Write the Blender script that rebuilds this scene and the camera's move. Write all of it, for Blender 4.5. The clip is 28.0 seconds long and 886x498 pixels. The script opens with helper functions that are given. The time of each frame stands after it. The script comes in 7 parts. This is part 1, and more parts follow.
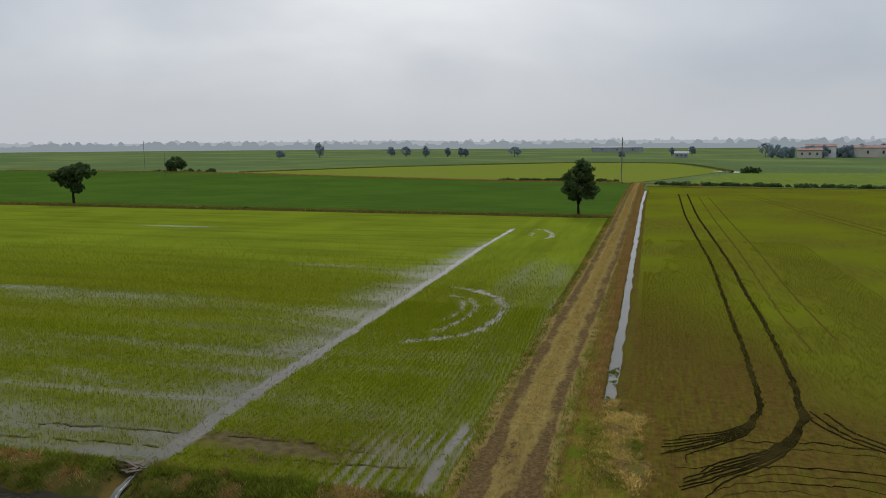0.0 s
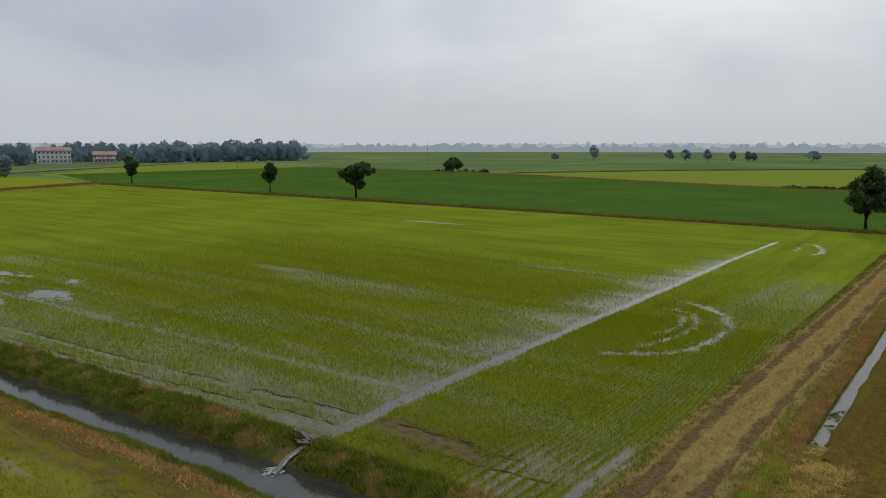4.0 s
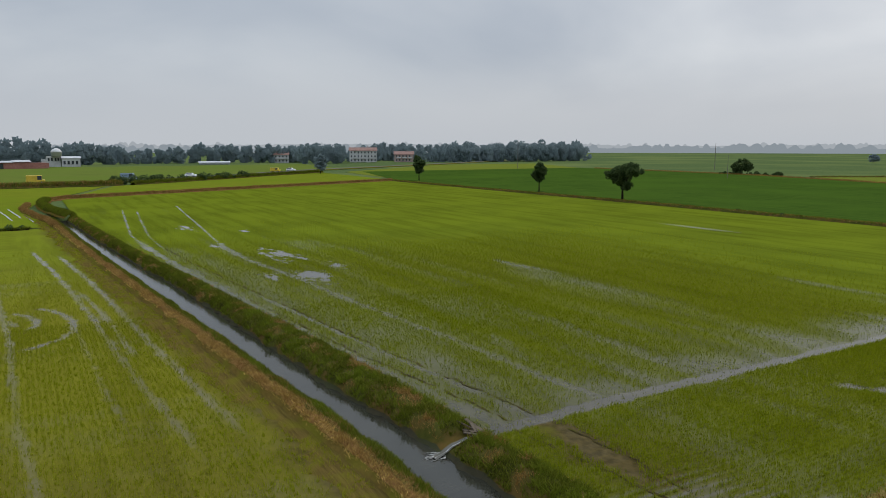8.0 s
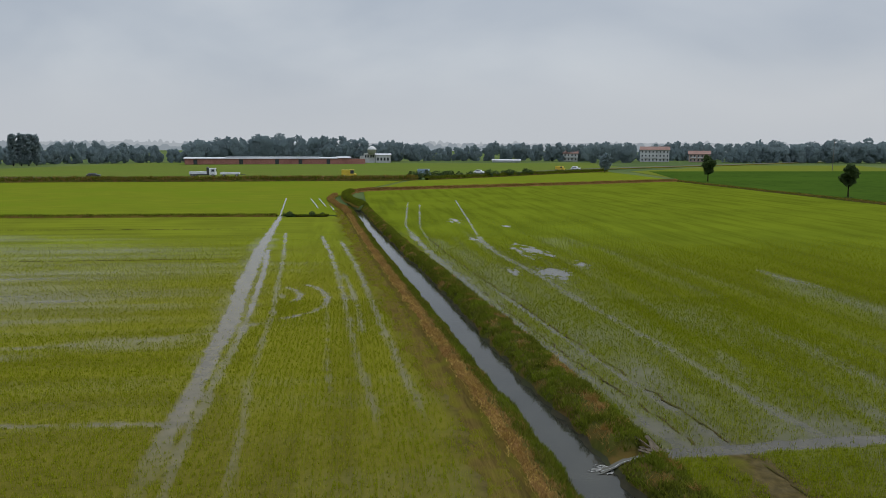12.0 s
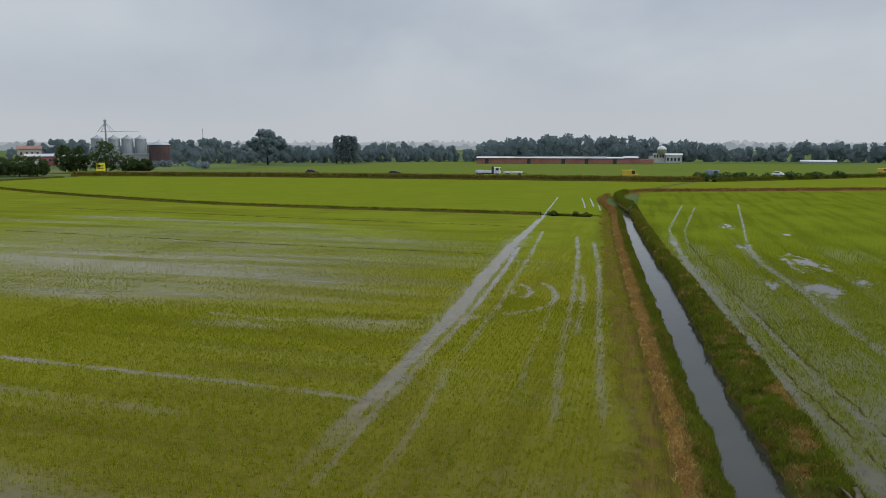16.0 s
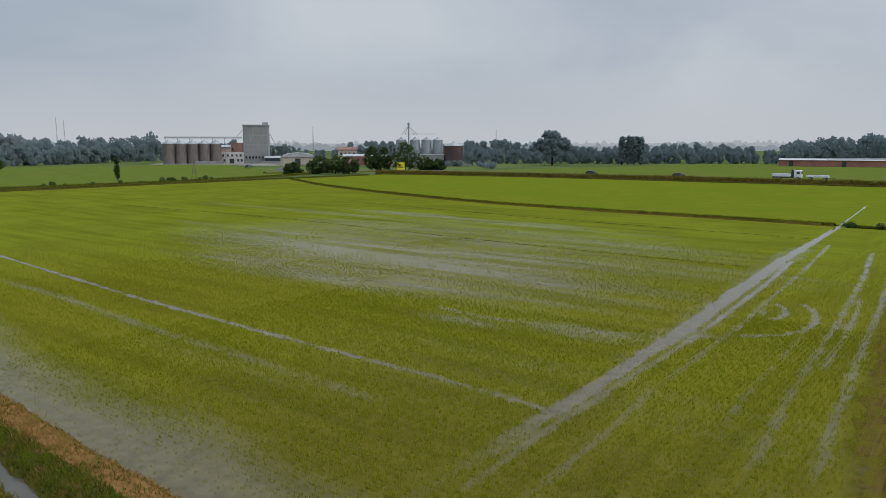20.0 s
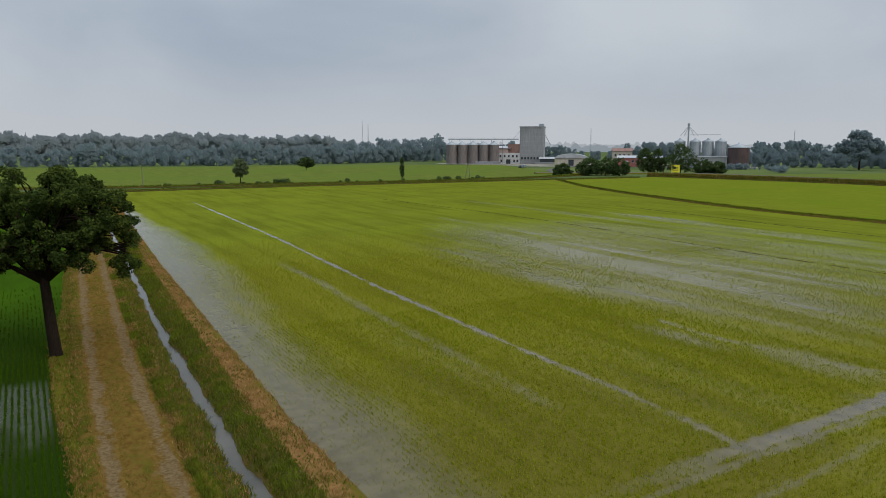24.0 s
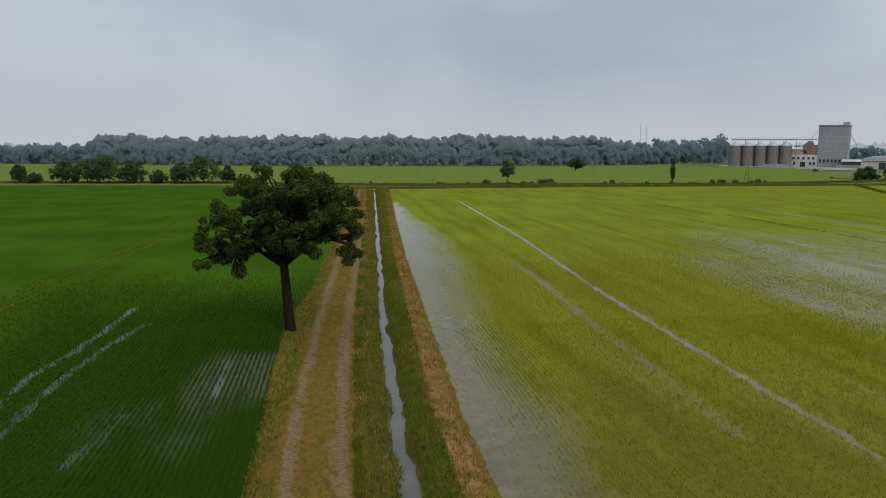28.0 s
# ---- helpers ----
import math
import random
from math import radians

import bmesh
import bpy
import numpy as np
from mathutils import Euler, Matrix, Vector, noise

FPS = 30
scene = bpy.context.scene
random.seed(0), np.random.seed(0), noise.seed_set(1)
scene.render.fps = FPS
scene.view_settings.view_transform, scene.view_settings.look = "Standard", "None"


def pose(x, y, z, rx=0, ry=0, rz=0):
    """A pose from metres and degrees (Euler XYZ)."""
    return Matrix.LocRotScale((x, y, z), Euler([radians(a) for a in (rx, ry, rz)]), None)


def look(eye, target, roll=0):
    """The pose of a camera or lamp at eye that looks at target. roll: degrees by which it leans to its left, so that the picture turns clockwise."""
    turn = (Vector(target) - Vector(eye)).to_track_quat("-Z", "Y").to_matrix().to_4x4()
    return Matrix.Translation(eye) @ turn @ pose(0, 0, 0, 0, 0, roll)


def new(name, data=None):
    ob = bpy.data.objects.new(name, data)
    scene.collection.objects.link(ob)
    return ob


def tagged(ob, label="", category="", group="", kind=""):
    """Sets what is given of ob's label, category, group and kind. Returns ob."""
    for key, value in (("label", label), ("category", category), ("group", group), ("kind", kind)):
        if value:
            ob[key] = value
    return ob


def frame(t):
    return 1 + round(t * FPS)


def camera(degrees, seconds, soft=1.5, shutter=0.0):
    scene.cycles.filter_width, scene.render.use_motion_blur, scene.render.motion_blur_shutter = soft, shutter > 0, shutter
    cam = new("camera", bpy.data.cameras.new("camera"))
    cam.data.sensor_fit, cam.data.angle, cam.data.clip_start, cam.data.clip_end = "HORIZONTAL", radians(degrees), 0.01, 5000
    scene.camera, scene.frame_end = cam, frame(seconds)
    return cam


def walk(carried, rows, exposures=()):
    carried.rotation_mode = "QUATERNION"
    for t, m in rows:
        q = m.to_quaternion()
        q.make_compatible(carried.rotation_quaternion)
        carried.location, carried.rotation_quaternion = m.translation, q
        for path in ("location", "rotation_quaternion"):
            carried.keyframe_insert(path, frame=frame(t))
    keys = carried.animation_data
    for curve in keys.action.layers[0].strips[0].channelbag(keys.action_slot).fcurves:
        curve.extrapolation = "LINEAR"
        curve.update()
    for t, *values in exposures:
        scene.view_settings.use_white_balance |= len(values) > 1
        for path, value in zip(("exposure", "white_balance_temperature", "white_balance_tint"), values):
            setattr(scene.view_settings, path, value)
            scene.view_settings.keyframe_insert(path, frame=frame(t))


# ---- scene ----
# ---- camera ----
cam = camera(62.97, 28.0, 0.8)
PATH = [  # seconds, eye x, y, z, heading, tilt, lean to the right
    (0.0, 0.000, 0.000, 12.136, 16.000, -8.338, 0.339),
    (1.0, 0.930, 0.652, 12.133, 21.469, -8.262, 0.220),
    (2.0, 1.863, 1.156, 12.136, 26.761, -8.184, 0.116),
    (3.0, 2.732, 1.711, 12.130, 32.078, -8.125, 0.040),
    (3.5, 3.146, 2.037, 12.137, 34.824, -8.115, 0.001),
    (5.5, 4.944, 3.389, 12.202, 46.065, -8.063, 0.023),
    (6.0, 5.257, 3.835, 12.183, 48.798, -8.056, -0.004),
    (7.0, 5.855, 4.751, 12.109, 54.197, -8.055, -0.019),
    (8.0, 6.321, 5.711, 12.036, 59.862, -8.056, -0.033),
    (9.0, 6.600, 6.777, 11.969, 65.677, -8.098, -0.171),
    (10.0, 6.914, 7.884, 11.922, 71.483, -8.105, -0.222),
    (11.0, 7.169, 8.936, 11.912, 77.071, -8.151, -0.236),
    (12.0, 7.306, 10.009, 11.888, 82.706, -8.177, -0.218),
    (12.5, 7.345, 10.553, 11.871, 85.618, -8.174, -0.196),
    (14.5, 7.376, 12.777, 11.830, 96.993, -8.217, -0.121),
    (15.0, 7.263, 13.319, 11.827, 99.791, -8.228, -0.083),
    (16.0, 6.853, 14.384, 11.847, 105.491, -8.242, -0.065),
    (17.0, 6.330, 15.342, 11.853, 111.397, -8.260, -0.097),
    (18.0, 5.725, 16.204, 11.835, 117.054, -8.234, -0.093),
    (19.0, 5.032, 17.035, 11.864, 122.576, -8.194, -0.026),
    (20.0, 4.227, 17.783, 11.951, 128.113, -8.187, 0.046),
    (21.0, 3.424, 18.511, 12.038, 133.537, -8.183, 0.143),
    (21.5, 3.040, 18.849, 12.066, 136.317, -8.165, 0.170),
    (23.5, 1.535, 20.118, 12.106, 147.160, -8.111, -0.006),
    (24.0, 1.045, 20.324, 12.083, 149.843, -8.112, -0.066),
    (25.0, 0.055, 20.660, 12.029, 155.085, -8.112, -0.091),
    (26.0, -0.950, 20.884, 12.010, 160.411, -8.101, -0.114),
    (27.0, -2.014, 21.188, 12.035, 165.930, -8.077, -0.101),
    (28.0, -3.020, 21.448, 12.061, 171.459, -8.064, -0.070),
]


def sight(x, y, z, heading, tilt, lean):
    h, p = radians(heading), radians(tilt)
    return look((x, y, z), (x - 50 * math.sin(h) * math.cos(p), y + 50 * math.cos(h) * math.cos(p), z + 50 * math.sin(p)), -lean)


walk(cam, [(t, sight(*r)) for t, *r in PATH], [(0.0, -0.10), (28.0, -0.10)])

# ---- light: an overcast morning sky ----
SUN_HEADING, SUN_HEIGHT = 19.5, 42.0      # degrees left of north, above the horizon
world = bpy.data.worlds.new("sky")
scene.world = world
world.use_nodes = True
wn, wl = world.node_tree.nodes, world.node_tree.links
wn.clear()


def wnode(kind, **sets):
    n = wn.new(kind)
    for k, v in sets.items():
        n.inputs[k].default_value = v
    return n


sky = wn.new("ShaderNodeTexSky")
sky.sky_type, sky.sun_disc = "NISHITA", False
sky.sun_elevation, sky.sun_rotation = radians(SUN_HEIGHT), radians(-SUN_HEADING)
sky.dust_density = 6.0
coord = wn.new("ShaderNodeTexCoord")
stretch = wn.new("ShaderNodeMapping")
stretch.inputs["Scale"].default_value = (1.7, 1.7, 3.6)
wl.new(coord.outputs["Generated"], stretch.inputs["Vector"])
cloud = wnode("ShaderNodeTexNoise", Scale=1.25, Detail=5.0, Roughness=0.48, Distortion=0.3)
wl.new(stretch.outputs[0], cloud.inputs["Vector"])
ramp = wn.new("ShaderNodeValToRGB")
ramp.color_ramp.elements[0].position, ramp.color_ramp.elements[0].color = 0.33, (0.362, 0.420, 0.505, 1)
ramp.color_ramp.elements[1].position, ramp.color_ramp.elements[1].color = 0.68, (0.548, 0.592, 0.645, 1)
wl.new(cloud.outputs["Fac"], ramp.inputs["Fac"])
# thin, bright cloud round the hidden sun
sunway = Vector((-math.sin(radians(SUN_HEADING)) * math.cos(radians(16)), math.cos(radians(SUN_HEADING)) * math.cos(radians(16)), math.sin(radians(16))))
dot = wn.new("ShaderNodeVectorMath")
dot.operation = "DOT_PRODUCT"
dot.inputs[1].default_value = sunway
wl.new(coord.outputs["Generated"], dot.inputs[0])
glow = wn.new("ShaderNodeMapRange")
glow.interpolation_type = "SMOOTHSTEP"
for k, v in (("From Min", 0.80), ("From Max", 1.0), ("To Min", 0.0), ("To Max", 0.20)):
    glow.inputs[k].default_value = v
wl.new(dot.outputs["Value"], glow.inputs["Value"])
mul = wn.new("ShaderNodeMath")
mul.operation = "MULTIPLY"
wl.new(glow.outputs[0], mul.inputs[0])
wl.new(cloud.outputs["Fac"], mul.inputs[1])
bright = wn.new("ShaderNodeMix")
bright.data_type, bright.blend_type = "RGBA", "ADD"
bright.inputs[7].default_value = (1.0, 0.99, 0.97, 1)
wl.new(mul.outputs[0], bright.inputs[0])
wl.new(ramp.outputs[0], bright.inputs[6])
# mist low over the fields evens out the cloud
sep = wn.new("ShaderNodeSeparateXYZ")
wl.new(coord.outputs["Generated"], sep.inputs[0])
low = wn.new("ShaderNodeMapRange")
low.interpolation_type = "SMOOTHSTEP"
for k, v in (("From Min", 0.0), ("From Max", 0.13), ("To Min", 0.9), ("To Max", 0.0)):
    low.inputs[k].default_value = v
wl.new(sep.outputs["Z"], low.inputs["Value"])
mist = wn.new("ShaderNodeMix")
mist.data_type = "RGBA"
mist.inputs[7].default_value = (0.545, 0.575, 0.615, 1)
wl.new(low.outputs[0], mist.inputs[0])
wl.new(bright.outputs[2], mist.inputs[6])
both = wn.new("ShaderNodeMix")
both.data_type, both.blend_type = "RGBA", "ADD"
both.inputs[0].default_value = 0.012
wl.new(mist.outputs[2], both.inputs[6])
wl.new(sky.outputs[0], both.inputs[7])
# an overcast sky is brightest overhead
zenith = wn.new("ShaderNodeMapRange")
zenith.interpolation_type = "SMOOTHSTEP"
for k, v in (("From Min", 0.22), ("From Max", 1.0), ("To Min", 1.0), ("To Max", 3.2)):
    zenith.inputs[k].default_value = v
wl.new(sep.outputs["Z"], zenith.inputs["Value"])
back = wnode("ShaderNodeBackground", Strength=1.0)
wl.new(zenith.outputs[0], back.inputs["Strength"])
wl.new(both.outputs[2], back.inputs["Color"])
wl.new(back.outputs[0], wn.new("ShaderNodeOutputWorld").inputs["Surface"])

sun = new("sun", bpy.data.lights.new("sun", "SUN"))
sun.data.energy, sun.data.angle, sun.data.color = 0.9, radians(14), (1.0, 0.96, 0.9)
sun.matrix_world = look((0, 0, 0), (math.sin(radians(SUN_HEADING)), -math.cos(radians(SUN_HEADING)), -math.tan(radians(SUN_HEIGHT))))


# ---- materials ----
class Nodes:
    def __init__(self, name):
        self.m = bpy.data.materials.new(name)
        self.m.use_nodes = True
        self.t = self.m.node_tree
        self.bsdf = self.t.nodes["Principled BSDF"]
        self.out = self.t.nodes["Material Output"]
        self.co = self.t.nodes.new("ShaderNodeTexCoord").outputs["Object"]

    def link(self, a, b):
        self.t.links.new(a, b)

    def noise(self, scale, detail=4.0, stretch=None, rough=0.55):
        n = self.t.nodes.new("ShaderNodeTexNoise")
        n.inputs["Scale"].default_value, n.inputs["Detail"].default_value, n.inputs["Roughness"].default_value = scale, detail, rough
        if stretch:
            mp = self.t.nodes.new("ShaderNodeMapping")
            mp.inputs["Scale"].default_value = stretch
            self.link(self.co, mp.inputs["Vector"])
            self.link(mp.outputs[0], n.inputs["Vector"])
        else:
            self.link(self.co, n.inputs["Vector"])
        return n.outputs["Fac"]

    def ramp(self, fac, a, b, lo=0.35, hi=0.65):
        r = self.t.nodes.new("ShaderNodeValToRGB")
        e = r.color_ramp.elements
        e[0].position, e[0].color, e[1].position, e[1].color = lo, (*a, 1), hi, (*b, 1)
        self.link(fac, r.inputs["Fac"])
        return r.outputs["Color"]

    def mix(self, fac, a, b, how="MIX"):
        n = self.t.nodes.new("ShaderNodeMix")
        n.data_type, n.blend_type = "RGBA", how
        for v, s in ((fac, 0), (a, 6), (b, 7)):
            if isinstance(v, (int, float)):
                n.inputs[s].default_value = v
            elif isinstance(v, tuple):
                n.inputs[s].default_value = (*v, 1)
            else:
                self.link(v, n.inputs[s])
        return n.outputs[2]

    def math(self, op, a, b=0.0, clamp=False):
        n = self.t.nodes.new("ShaderNodeMath")
        n.operation, n.use_clamp = op, clamp
        for v, s in ((a, 0), (b, 1)):
            if isinstance(v, (int, float)):
                n.inputs[s].default_value = v
            else:
                self.link(v, n.inputs[s])
        return n.outputs[0]

    def span(self, v, a, b, c=0.0, d=1.0):
        n = self.t.nodes.new("ShaderNodeMapRange")
        n.interpolation_type = "SMOOTHSTEP"
        for k, x in (("From Min", a), ("From Max", b), ("To Min", c), ("To Max", d)):
            n.inputs[k].default_value = x
        self.link(v, n.inputs["Value"])
        return n.outputs[0]

    def line(self, v, a, b):
        n = self.t.nodes.new("ShaderNodeMapRange")
        for k, x in (("From Min", a), ("From Max", b)):
            n.inputs[k].default_value = x
        self.link(v, n.inputs["Value"])
        return n.outputs[0]

    def blend(self, fac, a, b):
        n = self.t.nodes.new("ShaderNodeMix")
        for v, k in ((fac, 0), (a, 2), (b, 3)):
            self.link(v, n.inputs[k])
        return n.outputs[0]

    def attr(self, name):
        n = self.t.nodes.new("ShaderNodeAttribute")
        n.attribute_name = name
        return n.outputs["Fac"]

    def island(self):
        return self.t.nodes.new("ShaderNodeNewGeometry").outputs["Random Per Island"]

    def chance(self):
        return self.t.nodes.new("ShaderNodeObjectInfo").outputs["Random"]

    def bump(self, height, strength, distance):
        n = self.t.nodes.new("ShaderNodeBump")
        n.inputs["Strength"].default_value, n.inputs["Distance"].default_value = strength, distance
        self.link(height, n.inputs["Height"])
        self.link(n.outputs[0], self.bsdf.inputs["Normal"])
        return n.outputs[0]

    def downy(self, weight, tint, rough=0.45):
        """The soft sheen of countless blades seen at a low angle."""
        if isinstance(weight, float):
            self.bsdf.inputs["Sheen Weight"].default_value = weight
        else:
            self.link(weight, self.bsdf.inputs["Sheen Weight"])
        self.bsdf.inputs["Sheen Roughness"].default_value = rough
        self.bsdf.inputs["Sheen Tint"].default_value = (*tint, 1)

    def done(self, color, rough=0.9, spec=0.3, metal=0.0):
        for v, s in ((color, "Base Color"), (rough, "Roughness")):
            if isinstance(v, (int, float)):
                self.bsdf.inputs[s].default_value = v
            elif isinstance(v, tuple):
                self.bsdf.inputs[s].default_value = (*v, 1)
            else:
                self.link(v, self.bsdf.inputs[s])
        self.bsdf.inputs["Specular IOR Level"].default_value = spec
        self.bsdf.inputs["Metallic"].default_value = metal
        return self.m


CROP_SHEEN = 0.10


def earth(name, a, b, c, fine=3.0, wide=0.25, stretch=None, rough=0.95, bump=0.5, dist=0.06, sheen=None):
    """Soil, gravel or turf: two colours in fine grain, a third in wide patches."""
    n = Nodes(name)
    g = n.noise(fine, 6.0, stretch, 0.65)
    col = n.mix(n.span(n.noise(wide, 4.0), 0.42, 0.66), n.ramp(g, a, b), c)
    n.bump(g, bump, dist)
    if sheen:
        n.downy(CROP_SHEEN, sheen)
    return n.done(col, rough, 0.0)


def plain(name, a, b, scale=2.0, rough=0.7, metal=0.0, spec=0.3, stretch=None, bump=0.0):
    """Paint, metal, stone or plaster with grain and stains."""
    n = Nodes(name)
    g = n.noise(scale, 5.0, stretch)
    col = n.mix(n.span(n.noise(scale * 0.17, 3.0), 0.4, 0.7, 0.0, 0.6), n.ramp(g, a, b, 0.3, 0.7), tuple(0.8 * x for x in a))
    if bump:
        n.bump(g, bump, 0.03)
    return n.done(col, rough, spec, metal)


def foliage(name, a, b, c, wide=0.35, rough=0.75, through_light=0.35):
    """Leaves or blades: each its own tone, with clumps of a third tone."""
    n = Nodes(name)
    col = n.mix(n.span(n.noise(wide, 3.0), 0.40, 0.68), n.ramp(n.island(), a, b, 0.0, 1.0), c)
    n.done(col, rough, 0.0)
    thin = n.t.nodes.new("ShaderNodeBsdfTranslucent")
    n.link(col, thin.inputs["Color"])
    both_ways = n.t.nodes.new("ShaderNodeMixShader")
    both_ways.inputs[0].default_value = through_light
    n.link(n.bsdf.outputs[0], both_ways.inputs[1])
    n.link(thin.outputs[0], both_ways.inputs[2])
    n.link(both_ways.outputs[0], n.out.inputs["Surface"])
    return n.m


def paddy(name, thin, green, lush, mud, row_stretch, banding=(0.74, 1.14)):
    """Flooded rice: silty water where the attribute wet is high, seedlings in broken rows where it is low, a smooth
    crop colour where dense is high; where along is high the rows run the other way.
    """
    n = Nodes(name)
    turned = (row_stretch[1], row_stretch[0], 1)

    def drawn_out(scale, detail, k):
        a, b = (n.noise(scale, detail, tuple(k * q for q in st), 0.6) for st in (row_stretch, turned))
        return n.blend(n.attr("along"), a, b)
    fine = n.noise(9.0, 4.0, (1, 1, 1), 0.6)
    wide = n.noise(0.09, 4.0)
    w = n.math("ADD", n.attr("wet"), n.math("MULTIPLY", n.math("SUBTRACT", drawn_out(1.0, 5.0, 1.0), 0.5), 0.34))
    w = n.math("ADD", w, n.math("MULTIPLY", n.math("SUBTRACT", fine, 0.5), 0.16))
    share = n.line(w, 0.17, 0.95)
    dense = n.mix(n.span(wide, 0.36, 0.64), n.ramp(drawn_out(2.0, 5.0, 0.7), tuple(0.80 * x for x in green), green), lush)
    crop = n.mix(n.attr("dense"), n.ramp(fine, tuple(0.70 * x for x in thin), thin), dense)
    strips = n.span(drawn_out(1.0, 3.0, 0.13), 0.33, 0.67, *banding)
    crop = n.mix(1.0, crop, n.mix(strips, (0, 0, 0), (1, 1, 1)), "MULTIPLY")
    mire = n.ramp(n.noise(2.5, 5.0), (0.036, 0.025, 0.010), (0.080, 0.056, 0.022))
    crop = n.mix(n.math("MULTIPLY", n.attr("bare"), n.span(fine, 0.30, 0.55, 0.55, 1.0)), crop, mire)
    n.done(crop, 0.8, 0.0)
    n.downy(CROP_SHEEN, tuple(min(1.0, 5.0 * x) for x in lush))
    pool = n.t.nodes.new("ShaderNodeBsdfPrincipled")
    n.link(n.ramp(n.noise(1.3, 5.0), tuple(0.8 * x for x in mud), tuple(1.4 * x for x in mud)), pool.inputs["Base Color"])
    pool.inputs["Roughness"].default_value, pool.inputs["IOR"].default_value = 0.09, 1.333
    both = n.t.nodes.new("ShaderNodeMixShader")
    n.link(share, both.inputs[0])
    n.link(n.bsdf.outputs[0], both.inputs[1])
    n.link(pool.outputs[0], both.inputs[2])
    n.link(both.outputs[0], n.out.inputs["Surface"])
    return n.m


def water(name, tint, rip=6.0, strength=0.08, rough=0.04):
    n = Nodes(name)
    n.bump(n.noise(rip, 4.0), strength, 0.03)
    n.done(n.ramp(n.noise(0.6, 3.0), tint, tuple(1.4 * x for x in tint)), rough, 0.5)
    n.bsdf.inputs["IOR"].default_value = 1.333
    return n.m


# greyed green: some of the distant fields' haze is put into this colour
M_GROUND = earth("meadow", (0.050, 0.078, 0.030), (0.080, 0.108, 0.040), (0.100, 0.126, 0.042), 0.6, 0.011)
M_PADDY_N = paddy("paddy_yellow_green", (0.087, 0.094, 0.008), (0.088, 0.110, 0.009), (0.098, 0.122, 0.009), (0.044, 0.038, 0.022), (0.30, 3.6, 1))
M_PADDY_S = paddy("paddy_bright_green", (0.136, 0.130, 0.014), (0.110, 0.126, 0.013), (0.118, 0.138, 0.012), (0.086, 0.071, 0.040), (3.6, 0.30, 1))
M_PADDY_D = paddy("paddy_deep_green", (0.016, 0.032, 0.004), (0.024, 0.054, 0.004), (0.030, 0.066, 0.004), (0.036, 0.038, 0.024), (3.6, 0.4, 1), (0.90, 1.06))
M_DARK = earth("rice_deep_green", (0.026, 0.053, 0.008), (0.044, 0.077, 0.011), (0.041, 0.076, 0.010), 0.5, 0.035, (0.15, 1.2, 1))
M_YELLOW = earth("rice_yellow_green", (0.098, 0.118, 0.018), (0.120, 0.138, 0.022), (0.106, 0.130, 0.017), 1.0, 0.02, (1, 3, 1))
M_MID = earth("rice_mid_green", (0.082, 0.100, 0.007), (0.122, 0.140, 0.009), (0.090, 0.120, 0.006), 1.0, 0.05, (0.6, 0.12, 1), sheen=(0.60, 0.72, 0.15))
# greyer than the nearer crops, with haze mixed into the green
M_FAR = earth("crop_far_green", (0.078, 0.103, 0.022), (0.112, 0.136, 0.027), (0.090, 0.124, 0.022), 0.4, 0.02, (1, 0.12, 1))
n_dry = Nodes("sparse_rice_soil")
thin_rows = n_dry.noise(2.2, 6.0, (2.6, 0.16, 1), 0.65)
sown = n_dry.mix(n_dry.span(n_dry.noise(0.05, 4.0), 0.40, 0.64), n_dry.ramp(thin_rows, (0.056, 0.054, 0.008), (0.092, 0.092, 0.008)), (0.086, 0.098, 0.006))
bare_soil = n_dry.ramp(n_dry.noise(3.0, 6.0), (0.044, 0.027, 0.007), (0.078, 0.049, 0.012))
n_dry.bump(thin_rows, 0.5, 0.06)
M_DRY = n_dry.done(n_dry.mix(n_dry.math("MULTIPLY", n_dry.attr("bare"), n_dry.span(thin_rows, 0.30, 0.60, 0.55, 1.0)), sown, bare_soil), 0.95, 0.0)
M_MUD = earth("wet_mud", (0.009, 0.007, 0.002), (0.020, 0.016, 0.005), (0.026, 0.020, 0.006), 4.0, 0.5, None, 0.9, 0.9, 0.08)
M_OLDMUD = earth("dried_mud", (0.046, 0.034, 0.008), (0.078, 0.058, 0.012), (0.066, 0.056, 0.008), 4.0, 0.5, None, 0.95, 0.8, 0.06)
M_WETFLAT = earth("wet_brown_flat", (0.030, 0.022, 0.012), (0.062, 0.048, 0.020), (0.058, 0.056, 0.012), 2.5, 0.9, None, 0.9, 0.9, 0.08)
M_TRODDEN = earth("trodden_rice_soil", (0.058, 0.041, 0.012), (0.116, 0.084, 0.022), (0.096, 0.084, 0.012), 1.6, 0.8, (0.35, 4.0, 1), 0.95, 0.9, 0.08)
M_TRACK = earth("track_dirt", (0.108, 0.066, 0.024), (0.158, 0.102, 0.042), (0.098, 0.084, 0.022), 5.0, 0.7, None, 0.95, 0.8, 0.05)
